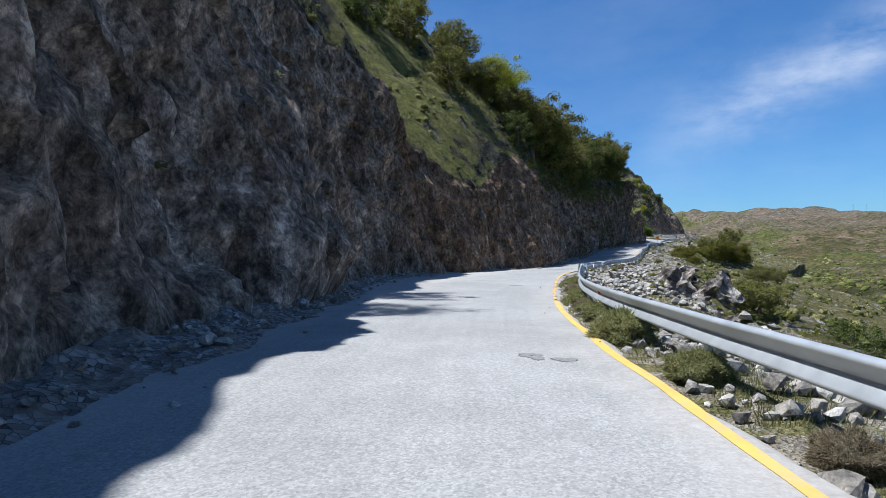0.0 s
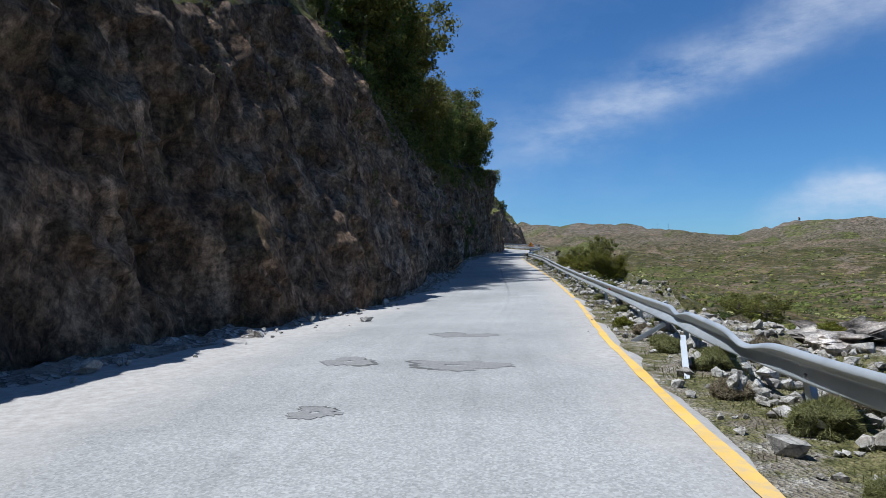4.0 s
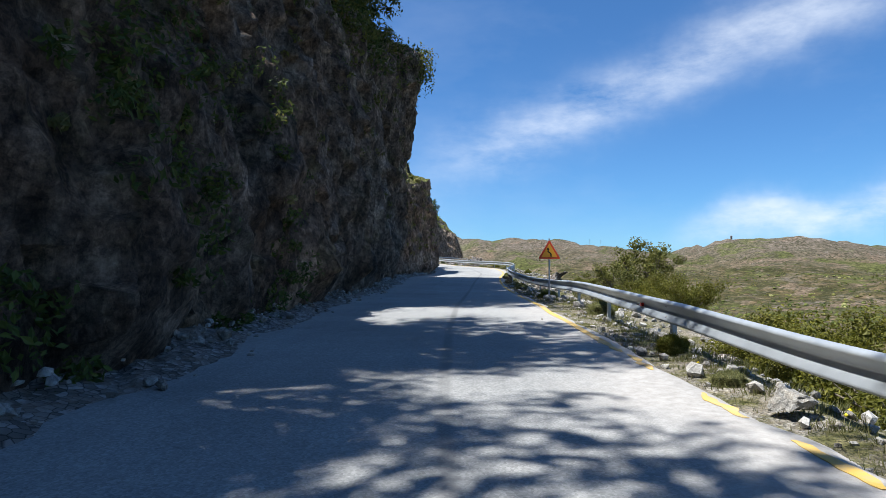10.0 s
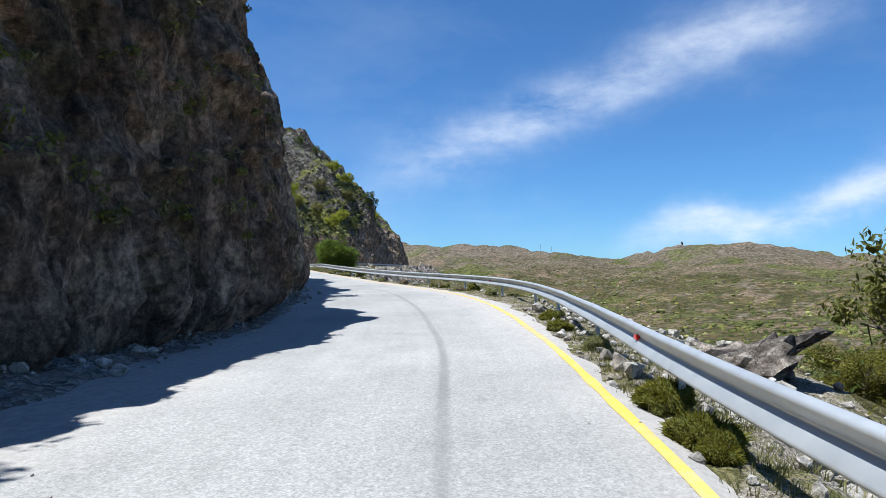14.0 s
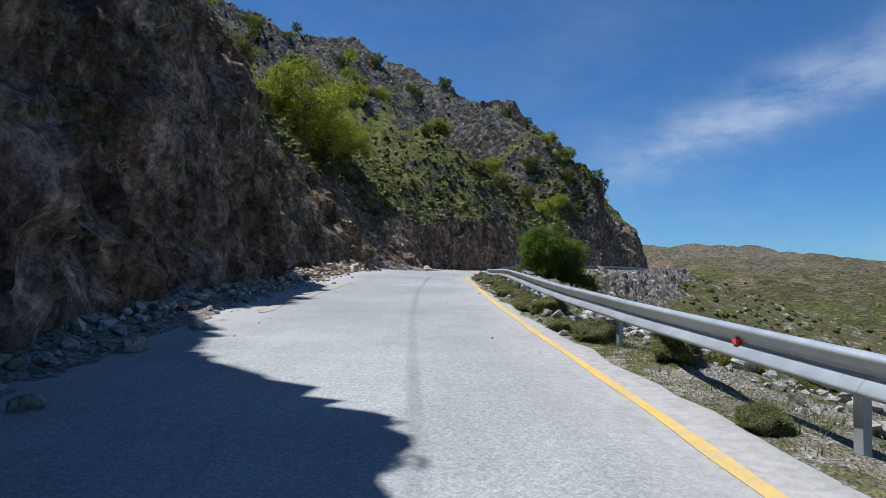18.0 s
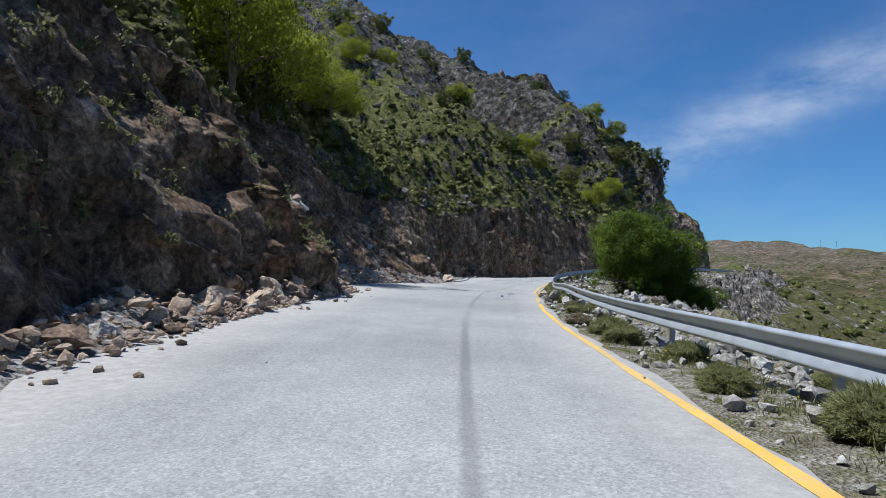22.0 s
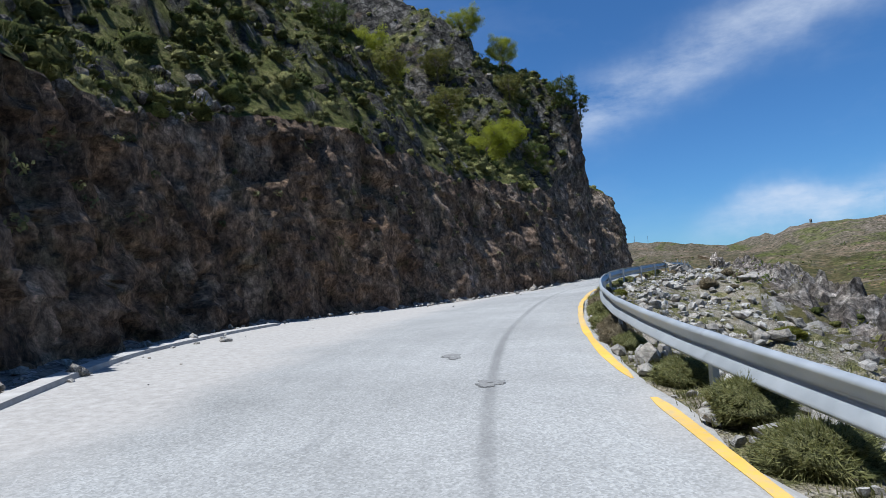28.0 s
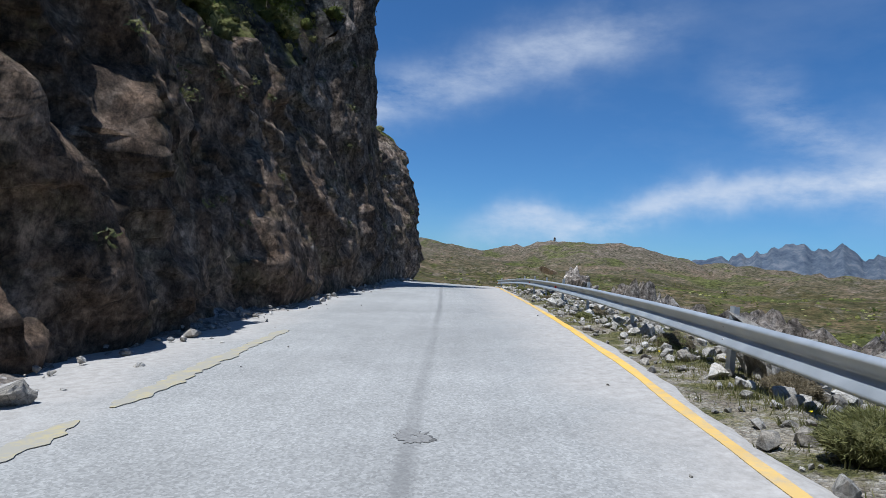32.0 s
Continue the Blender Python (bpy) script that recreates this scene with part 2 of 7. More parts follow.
    # light and dark speckle in the colour stands in for shading of the relief
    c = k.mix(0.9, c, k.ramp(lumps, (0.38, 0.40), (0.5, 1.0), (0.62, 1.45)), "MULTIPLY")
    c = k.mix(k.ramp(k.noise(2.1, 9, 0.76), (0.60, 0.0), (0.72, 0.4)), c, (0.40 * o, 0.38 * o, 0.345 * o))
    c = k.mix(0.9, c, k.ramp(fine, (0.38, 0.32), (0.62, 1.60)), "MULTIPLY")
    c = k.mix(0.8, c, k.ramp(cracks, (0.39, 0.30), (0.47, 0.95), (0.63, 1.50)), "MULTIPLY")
    # crack lines darkened in the colour, as shade would lie in crevices
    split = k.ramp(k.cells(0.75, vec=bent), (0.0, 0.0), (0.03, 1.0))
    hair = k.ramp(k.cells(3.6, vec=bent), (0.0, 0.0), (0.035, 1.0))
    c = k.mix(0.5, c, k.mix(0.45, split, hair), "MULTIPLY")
    if along:
        c = k.mix(1.0, c, (1.06, 0.94, 0.83), "MULTIPLY")
    h = k.mix(0.25, k.mix(0.40, lumps, fine), k.mix(0.5, split, k.cells(4.5, "F1", bent)))
    k.bump(k.mix(0.5, h, cracks), 1.0, 0.40)
    return k.done(c)


def stone_material(name, dark, light, stain):
    """Broken limestone: each piece has its own tone, with clean pale breaks and dusty stains."""
    k = Mat(name, rough=0.9, spec=0.2)
    c = k.mix(k.math("FRACT", k.math("ADD", k.island(), k.random())), dark, light)
    c = k.mix(k.ramp(k.noise(5.0, 8, 0.7), (0.45, 0.0), (0.65, 0.8)), c, stain)
    c = k.mix(0.9, c, k.ramp(k.noise(11.0, 10, 0.8), (0.32, 0.30), (0.68, 1.55)), "MULTIPLY")
    crack = k.ramp(k.cells(4.5), (0.0, 0.25), (0.05, 1.0))
    c = k.mix(0.5, c, crack, "MULTIPLY")
    k.bump(k.mix(0.4, k.noise(12.0, 9, 0.75), k.cells(6.0, "F1")), 0.9, 0.06)
    return k.done(c)


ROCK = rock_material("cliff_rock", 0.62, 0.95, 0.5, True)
STONE = stone_material("loose_stone", (0.18, 0.168, 0.150), (0.52, 0.50, 0.46), (0.38, 0.335, 0.275))
STONE_OCHRE = stone_material("ochre_stone", (0.215, 0.150, 0.107), (0.54, 0.435, 0.335), (0.42, 0.28, 0.18))
CRAG = rock_material("crag_rock", 0.8, 0.25, 0.3)
PALE_CRAG = rock_material("pale_crag_rock", 1.6, 0.25, 0.1)


def hill_material():
    """Steep hillside of grass, scrub and bare limestone; the rock takes over on the upper crags."""
    k = Mat("hillside_ground", rough=0.95, spec=0.1)
    grass = k.ramp(k.noise(1.1, 9, 0.75), (0.34, (0.070, 0.080, 0.022)), (0.5, (0.128, 0.134, 0.040)), (0.66, (0.250, 0.222, 0.095)))
    rock = k.ramp(k.noise(0.9, 10, 0.75), (0.38, (0.022, 0.022, 0.021)), (0.5, (0.085, 0.083, 0.078)), (0.62, (0.25, 0.24, 0.225)))
    rock = k.mix(1.0, rock, k.ramp(k.cells(1.3, "F1", out="Color"), (0.1, 0.55), (0.9, 1.3)), "MULTIPLY")
    rock = k.mix(0.7, rock, k.ramp(k.cells(0.8), (0.0, 0.1), (0.09, 1.0)), "MULTIPLY")
    soil = k.ramp(k.noise(1.7, 8, 0.7), (0.3, (0.070, 0.047, 0.032)), (0.7, (0.21, 0.155, 0.11)))
    sep = k.n.new("ShaderNodeSeparateXYZ")
    k.l.new(k.tc.outputs["Object"], sep.inputs[0])
    high = k.ramp(k.math("DIVIDE", sep.outputs[2], 60.0), (0.42, 0.0), (0.72, 0.20))
    bare = k.math("ADD", k.math("ADD", k.noise(0.22, 9, 0.72), high), k.math("MULTIPLY", k.math("SUBTRACT", 0.75, k.up()), 0.22))
    c = k.mix(k.ramp(bare, (0.57, 0.0), (0.62, 1.0)), grass, rock)
    c = k.mix(k.ramp(k.noise(0.35, 8, 0.7), (0.57, 0.0), (0.66, 0.7)), c, soil)
    steep = k.ramp(k.math("ADD", k.up(), k.math("MULTIPLY", k.math("SUBTRACT", k.noise(1.5, 8, 0.7), 0.5), 0.5)), (0.40, 1.0), (0.58, 0.0))
    c = k.mix(steep, c, k.mix(k.ramp(k.noise(0.5, 7, 0.7), (0.54, 0.0), (0.66, 0.8)), k.mix(1.0, rock, (1.25, 1.18, 1.10), "MULTIPLY"), soil))
    tuft = k.ramp(k.cells(0.9, "F1"), (0.22, 1.0), (0.36, 0.0))
    c = k.mix(k.math("MULTIPLY", tuft, 0.35), c, (0.040, 0.046, 0.018))
    c = k.mix(0.85, c, k.ramp(k.noise(5.0, 9, 0.78), (0.36, 0.38), (0.64, 1.5)), "MULTIPLY")
    k.bump(k.mix(0.5, k.noise(1.3, 9, 0.75), k.noise(5.0, 9, 0.75)), 1.0, 0.6)
    return k.done(c)


HILL = hill_material()


def verge_material():
    """Stony roadside bank: pale gravel, dry grass and soil."""
    k = Mat("roadside_ground", rough=0.95, spec=0.1)
    gravel = k.ramp(k.cells(31.0, "F1", out="Color"), (0.15, (0.22, 0.19, 0.145)), (0.5, (0.37, 0.335, 0.275)), (0.85, (0.56, 0.52, 0.455)))
    gravel = k.mix(k.ramp(k.noise(2.4, 8, 0.7), (0.42, 0.0), (0.58, 0.75)), gravel, (0.30, 0.255, 0.19))
    gravel = k.mix(0.8, gravel, k.ramp(k.noise(3.0, 9, 0.75), (0.3, 0.5), (0.7, 1.35)), "MULTIPLY")
    grass = k.ramp(k.noise(7.0, 9, 0.75), (0.36, (0.052, 0.055, 0.022)), (0.5, (0.150, 0.145, 0.058)), (0.64, (0.300, 0.260, 0.135)))
    soil = k.ramp(k.noise(5.0, 8, 0.7), (0.3, (0.12, 0.09, 0.064)), (0.7, (0.33, 0.285, 0.23)))
    c = k.mix(k.ramp(k.noise(1.3, 9, 0.75), (0.45, 0.0), (0.54, 1.0)), gravel, grass)
    c = k.mix(k.ramp(k.noise(1.1, 8, 0.7), (0.55, 0.0), (0.62, 0.8)), c, soil)
    c = k.mix(0.7, c, k.ramp(k.noise(22.0, 8, 0.75), (0.28, 0.4), (0.72, 1.45)), "MULTIPLY")
    k.bump(k.mix(0.5, k.cells(31.0, "F1"), k.noise(6.0, 9, 0.75)), 1.0, 0.12)
    return k.done(c)


VERGE = verge_material()


def slope_material():
    """Grassy slope with stones, soil and low scrub."""
    k = Mat("slope_ground", rough=0.95, spec=0.1)
    grass = k.ramp(k.noise(1.2, 9, 0.75), (0.3, (0.040, 0.042, 0.016)), (0.5, (0.092, 0.085, 0.034)), (0.7, (0.170, 0.142, 0.070)))
    rock = k.ramp(k.cells(2.2, "F1", out="Color"), (0.1, (0.10, 0.092, 0.08)), (0.9, (0.38, 0.36, 0.33)))
    c = k.mix(k.ramp(k.noise(0.45, 9, 0.75), (0.54, 0.0), (0.60, 1.0)), grass, rock)
    c = k.mix(k.ramp(k.noise(0.7, 8, 0.7), (0.57, 0.0), (0.64, 0.8)), c, k.ramp(k.noise(4.0, 8, 0.7), (0.3, (0.10, 0.076, 0.052)), (0.7, (0.25, 0.205, 0.155))))
    c = k.mix(0.8, c, k.ramp(k.noise(7.0, 9, 0.78), (0.28, 0.35), (0.72, 1.5)), "MULTIPLY")
    k.bump(k.mix(0.5, k.noise(1.5, 9, 0.75), k.noise(6.0, 9, 0.75)), 1.0, 0.25)
    return k.done(c)


SLOPE = slope_material()


def valley_material():
    """Mediterranean valley and hills: grass, scrub patches, fields and grey rock."""
    k = Mat("valley_ground", rough=0.95, spec=0.05)
    grass = k.ramp(k.noise(0.02, 8, 0.65), (0.32, (0.045, 0.047, 0.020)), (0.5, (0.088, 0.078, 0.037)), (0.68, (0.150, 0.118, 0.070)))
    scrub = k.ramp(k.noise(0.10, 8, 0.72), (0.46, 1.0), (0.54, 0.0))
    c = k.mix(k.math("MULTIPLY", scrub, 0.8), grass, (0.046, 0.052, 0.022))
    c = k.mix(k.ramp(k.noise(0.03, 9, 0.78, warp=0.8), (0.53, 0.0), (0.60, 0.5)), c, k.ramp(k.noise(0.2, 8, 0.75), (0.40, (0.085, 0.078, 0.066)), (0.6, (0.25, 0.23, 0.20))))
    sep = k.n.new("ShaderNodeSeparateXYZ")
    k.l.new(k.tc.outputs["Object"], sep.inputs[0])
    high = k.n.new("ShaderNodeMapRange")
    k.l.new(k.math("ADD", sep.outputs[2], k.math("MULTIPLY", k.math("SUBTRACT", k.noise(0.02, 8, 0.75), 0.5), 90.0)), high.inputs[0])
    high.inputs[1].default_value, high.inputs[2].default_value, high.inputs[4].default_value = 8.0, 60.0, 0.85
    c = k.mix(high.outputs[0], c, k.ramp(k.noise(0.12, 9, 0.8), (0.32, (0.060, 0.058, 0.042)), (0.5, (0.135, 0.122, 0.098)), (0.68, (0.26, 0.24, 0.21))))
    c = k.mix(k.ramp(k.noise(0.010, 3, 0.5), (0.66, 0.0), (0.70, 0.45)), c, (0.088, 0.112, 0.036))
    c = k.mix(k.ramp(k.noise(0.016, 7, 0.7, warp=0.6), (0.54, 0.0), (0.60, 0.7)), c, k.ramp(k.noise(0.3, 7, 0.7), (0.35, (0.105, 0.082, 0.055)), (0.65, (0.24, 0.195, 0.145))))
    c = k.mix(k.ramp(k.noise(0.011, 6, 0.65, warp=1.0), (0.40, 0.75), (0.46, 0.0)), c, k.ramp(k.noise(0.25, 7, 0.7), (0.35, (0.040, 0.052, 0.016)), (0.65, (0.115, 0.140, 0.038))))
    dots = k.math("MULTIPLY", k.ramp(k.cells(0.26, "F1"), (0.22, 1.0), (0.44, 0.0)), k.ramp(k.noise(0.015, 6, 0.7), (0.36, 0.35), (0.55, 1.0)))
    c = k.mix(dots, c, (0.030, 0.038, 0.015))
    c = k.mix(k.ramp(k.noise(0.07, 9, 0.8), (0.62, 0.0), (0.70, 0.25)), c, (0.22, 0.205, 0.185))
    c = k.mix(0.85, c, k.ramp(k.noise(0.16, 9, 0.8), (0.38, 0.45), (0.62, 1.45)), "MULTIPLY")
    c = k.mix(1.0, c, (0.99, 0.89, 0.87), "MULTIPLY")
    k.bump(k.mix(0.5, k.noise(0.09, 8, 0.75), k.noise(0.6, 8, 0.75)), 1.0, 1.3)
    return k.done(c)


VALLEY = valley_material()
# air haze is mixed into this base colour as blue-grey
k = Mat("haze_blue_mountain", rough=1.0, spec=0.0)
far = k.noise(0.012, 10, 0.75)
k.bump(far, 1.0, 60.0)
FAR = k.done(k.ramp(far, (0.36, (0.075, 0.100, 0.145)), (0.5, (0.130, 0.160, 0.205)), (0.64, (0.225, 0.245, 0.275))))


def asphalt_material():
    """Old pale asphalt: stones in worn binder, dust at the edges, wheel tracks, a dark seam and patches."""
    k = Mat("old_asphalt", rough=0.88, spec=0.25)
    lat, along = k.uv()
    grain = k.cells(60.0, "F1", out="Color")
    c = k.ramp(grain, (0.15, (0.232, 0.230, 0.220)), (0.5, (0.283, 0.281, 0.269)), (0.85, (0.342, 0.339, 0.324)))
    c = k.mix(0.5, c, k.ramp(k.noise(22.0, 6, 0.7), (0.38, 0.78), (0.62, 1.22)), "MULTIPLY")
    c = k.mix(0.6, c, k.ramp(k.noise(1.1, 6, 0.6), (0.3, 0.86), (0.7, 1.12)), "MULTIPLY")
    c = k.mix(0.8, c, k.ramp(k.noise(0.22, 5, 0.55), (0.3, 0.80), (0.7, 1.18)), "MULTIPLY")
    streaky = k.noise(1.0, 6, 0.6, k.vec((5.0, 0.12, 1.0), "UV"))
    c = k.mix(0.35, c, k.ramp(streaky, (0.3, 0.80), (0.7, 1.10)), "MULTIPLY")
    wob = k.math("MULTIPLY", k.math("SUBTRACT", k.noise(0.06, 2, 0.5), 0.5), 0.45)
    off = k.math("ABSOLUTE", k.math("ADD", k.math("ADD", lat, 0.02), wob))
    seam = k.math("MULTIPLY", k.ramp(off, (0.03, 1.0), (0.09, 0.0)), k.ramp(k.noise(0.13, 5, 0.6), (0.30, 0.12), (0.6, 0.62)))
    seam = k.math("MULTIPLY", seam, k.ramp(k.math("DIVIDE", along, 400.0), (0.13, 0.15), (0.16, 1.0)))
    c = k.mix(seam, c, (0.13, 0.128, 0.125))
    c = k.mix(k.math("MULTIPLY", k.ramp(k.noise(0.9, 6, 0.6, k.vec((1.0, 0.5, 1.0), "UV")), (0.66, 0.0), (0.70, 1.0)), 0.35), c, (0.15, 0.15, 0.147))
    edge = k.math("ADD", k.math("ABSOLUTE", k.math("ADD", lat, 0.75)), k.math("MULTIPLY", k.math("SUBTRACT", k.noise(0.7, 7, 0.65), 0.5), 1.9))
    dust = k.n.new("ShaderNodeMapRange")
    k.l.new(edge, dust.inputs[0])
    dust.inputs[1].default_value, dust.inputs[2].default_value = 1.75, 2.75
    c = k.mix(k.math("MULTIPLY", dust.outputs[0], 0.85), c, k.ramp(k.noise(9.0, 7, 0.7), (0.3, (0.27, 0.25, 0.225)), (0.7, (0.44, 0.415, 0.385))))
    k.bump(k.mix(0.4, k.cells(60.0, "F1"), k.noise(3.0, 8, 0.7)), 0.25, 0.006)
    return k.done(c)


ASPHALT = asphalt_material()
k = Mat("yellow_paint", rough=0.8)
worn = k.mix(0.5, k.ramp(k.noise(7.0, 8, 0.78), (0.46, 0.0), (0.62, 0.7)), k.ramp(k.noise(0.35, 6, 0.7), (0.40, 0.0), (0.62, 0.7)))
YELLOW = k.done(k.mix(worn, k.ramp(k.noise(2.0, 6, 0.6), (0.3, (0.58, 0.345, 0.045)), (0.7, (0.70, 0.44, 0.075))), (0.31, 0.295, 0.265)))
k = Mat("faded_yellow_paint", rough=0.85)
worn = k.ramp(k.noise(5.0, 8, 0.75), (0.36, 0.45), (0.52, 1.0))
FADED = k.done(k.mix(worn, (0.46, 0.37, 0.14), (0.300, 0.282, 0.235)))
k = Mat("galvanised_steel", rough=0.5, metal=0.45, spec=0.5)
STEEL = k.done(k.mix(k.ramp(k.noise(1.6, 8, 0.7), (0.60, 0.0), (0.80, 0.25)), k.ramp(k.noise(2.5, 6, 0.6), (0.3, (0.34, 0.365, 0.385)), (0.7, (0.44, 0.465, 0.485))), (0.34, 0.33, 0.31)), k.ramp(k.noise(5.0, 4, 0.5), (0.3, 0.42), (0.7, 0.52)))
k = Mat("bolt_steel", rough=0.5, metal=0.8)
BOLT = k.done((0.30, 0.29, 0.28))
k = Mat("red_reflector", rough=0.25, spec=0.6)
RED = k.done((0.55, 0.03, 0.02))
k = Mat("sign_red", rough=0.45, spec=0.5)
SIGN_RED = k.done(k.mix(k.ramp(k.noise(20.0, 5, 0.6), (0.5, 0.0), (0.8, 0.25)), (0.60, 0.055, 0.015), (0.48, 0.10, 0.04)))
k = Mat("sign_amber", rough=0.45, spec=0.5)
SIGN_AMBER = k.done(k.mix(k.ramp(k.noise(16.0, 5, 0.6), (0.5, 0.0), (0.8, 0.2)), (0.72, 0.33, 0.02), (0.60, 0.28, 0.06)))
k = Mat("sign_black", rough=0.5)
SIGN_BLACK = k.done((0.02, 0.02, 0.02))
k = Mat("concrete", rough=0.92)
CONCRETE = k.done(k.ramp(k.noise(3.0, 9, 0.7), (0.3, (0.27, 0.255, 0.235)), (0.7, (0.47, 0.45, 0.42))))
k = Mat("bark", rough=0.95)
bark = k.noise(2.5, 8, 0.7, k.vec((3, 3, 0.6)))
k.bump(bark, 0.8, 0.04)
BARK = k.done(k.ramp(bark, (0.3, (0.07, 0.055, 0.042)), (0.7, (0.23, 0.19, 0.15))))
k = Mat("dry_wood", rough=0.9)
WOOD = k.done(k.ramp(k.noise(6.0, 7, 0.7, k.vec((1, 1, 0.2))), (0.3, (0.22, 0.17, 0.13)), (0.7, (0.42, 0.36, 0.29))))
k = Mat("blue_plastic", rough=0.35, spec=0.5)
BLUE = k.done((0.02, 0.16, 0.62))
k = Mat("white_plastic", rough=0.4)
WHITE = k.done((0.75, 0.76, 0.78))
k = Mat("yellow_flower", rough=0.8)
FLOWER = k.done((0.75, 0.62, 0.03))


def leaf_material(name, dark, light, brown=0.0):
    k = Mat(name, rough=0.6, spec=0.25)
    c = k.ramp(k.island(), (0.0, dark), (1.0, light))
    c = k.mix(k.ramp(k.noise(0.9, 3, 0.5), (0.35, 0.0), (0.7, 0.6)), c, tuple(0.55 * a for a in dark))
    if brown:
        c = k.mix(k.ramp(k.noise(0.6, 4, 0.6), (0.5, 0.0), (0.66, brown)), c, (0.16, 0.105, 0.055))
    t = k.n.new("ShaderNodeBsdfTranslucent")
    k.put(t.inputs[0], c)
    s = k.n.new("ShaderNodeMixShader")
    s.inputs[0].default_value = 0.42
    k.put(k.b.inputs["Base Color"], c)
    k.l.new(k.b.outputs[0], s.inputs[1])
    k.l.new(t.outputs[0], s.inputs[2])
    k.l.new(s.outputs[0], k.n["Material Output"].inputs[0])
    return k.m


LEAF_BRIGHT = leaf_material("fresh_green_leaves", (0.220, 0.260, 0.020), (0.440, 0.450, 0.045))
LEAF_DARK = leaf_material("dark_oak_leaves", (0.055, 0.080, 0.018), (0.165, 0.200, 0.042))
LEAF_OLIVE = leaf_material("olive_oak_leaves", (0.105, 0.118, 0.026), (0.270, 0.255, 0.062), 0.25)
LEAF_YELLOW = leaf_material("yellow_green_leaves", (0.095, 0.100, 0.012), (0.240, 0.225, 0.030), 0.2)
SCRUB = leaf_material("grey_green_scrub", (0.100, 0.108, 0.042), (0.265, 0.255, 0.115), 0.25)
CUSHION_LEAF = leaf_material("cushion_leaves", (0.155, 0.165, 0.058), (0.335, 0.325, 0.135))
DRY = leaf_material("dry_spiny_scrub", (0.165, 0.135, 0.085), (0.330, 0.275, 0.185))
LEAF_ROUND = leaf_material("dense_green_leaves", (0.085, 0.140, 0.016), (0.250, 0.320, 0.036))
GRASS = leaf_material("verge_grass", (0.110, 0.125, 0.035), (0.300, 0.270, 0.120))


def cushion_material(name, dark, light):
    """The close, fine-leaved body of a cushion shrub."""
    k = Mat(name, rough=0.9, spec=0.1)
    n = k.noise(26.0, 9, 0.8)
    c = k.ramp(n, (0.36, tuple(0.22 * a for a in dark)), (0.5, dark), (0.66, light))
    k.bump(n, 1.0, 0.06)
    return k.done(c)


CUSHIONS = [cushion_material("grey_green_cushion", (0.150, 0.155, 0.066), (0.350, 0.335, 0.165)), cushion_material("green_cushion", (0.125, 0.140, 0.032), (0.300, 0.290, 0.075)), cushion_material("brown_cushion", (0.170, 0.140, 0.088), (0.340, 0.285, 0.195))]


def tuft_material(name, dark, light):
    """Scrub seen from afar: each bush has its own tone, mottled by leaf and gap."""
    k = Mat(name, rough=0.95, spec=0.05)
    c = k.mix(k.island(), dark, light)
    n = k.noise(6.0, 9, 0.8)
    c = k.mix(0.9, c, k.ramp(n, (0.38, 0.35), (0.5, 1.0), (0.62, 1.5)), "MULTIPLY")
    k.bump(n, 1.0, 0.25)
    return k.done(c)


TUFT_GREY = tuft_material("grey_green_tufts", (0.150, 0.155, 0.055), (0.320, 0.300, 0.125))
TUFT_DARK = tuft_material("dark_evergreen_tufts", (0.050, 0.064, 0.020), (0.140, 0.155, 0.045))
TUFT_OLIVE = tuft_material("olive_tufts", (0.075, 0.082, 0.024), (0.175, 0.168, 0.052))

# ---- plan: the road's line, and tables of (metres along the road, ...) ----
ROAD = [  # x, y, z, cross slope in degrees, every twelve metres
    (-0.40, -12.0, -0.08, 1.0), (0.00, 0.00, 0.00, 1.1), (0.46, 11.86, 0.11, 1.6), (2.19, 23.55, 0.12, 2.0), (5.04, 35.91, 0.22, 0.4),
    (8.37, 46.45, 0.22, -0.5), (12.87, 57.64, 0.20, -0.6), (17.18, 69.84, 0.58, -0.4), (20.61, 80.34, 1.06, -1.1),
    (24.78, 92.46, 1.59, -0.5), (28.85, 103.49, 2.04, -0.8), (33.30, 114.21, 2.38, -1.0), (38.31, 125.24, 2.59, 0.1),
    (43.41, 135.94, 3.15, -0.8), (48.53, 147.27, 3.59, -2.0), (51.94, 158.30, 4.14, -1.1), (53.47, 170.56, 4.61, -1.3),
    (54.18, 182.65, 5.25, -0.7), (55.10, 194.52, 5.83, -0.3), (56.49, 206.28, 6.26, 2.6), (58.61, 218.39, 6.60, 3.1),
]
ROAD += [
    (61.35, 229.64, 6.73, 3.7), (65.80, 240.77, 7.26, 1.2), (72.16, 250.99, 7.77, -2.1), (78.81, 259.40, 8.03, -3.7),
    (86.53, 268.58, 8.30, -3.5), (94.24, 277.77, 8.52, -2.0), (101.9, 286.9, 8.66, -0.5), (109.3, 295.8, 8.52, 0.0),
    (115.4, 306.3, 8.05, 0.0), (117.2, 318.2, 7.4, 0.0), (114.5, 330.0, 6.7, 0.0), (107.0, 340.0, 6.0, 0.0),
]
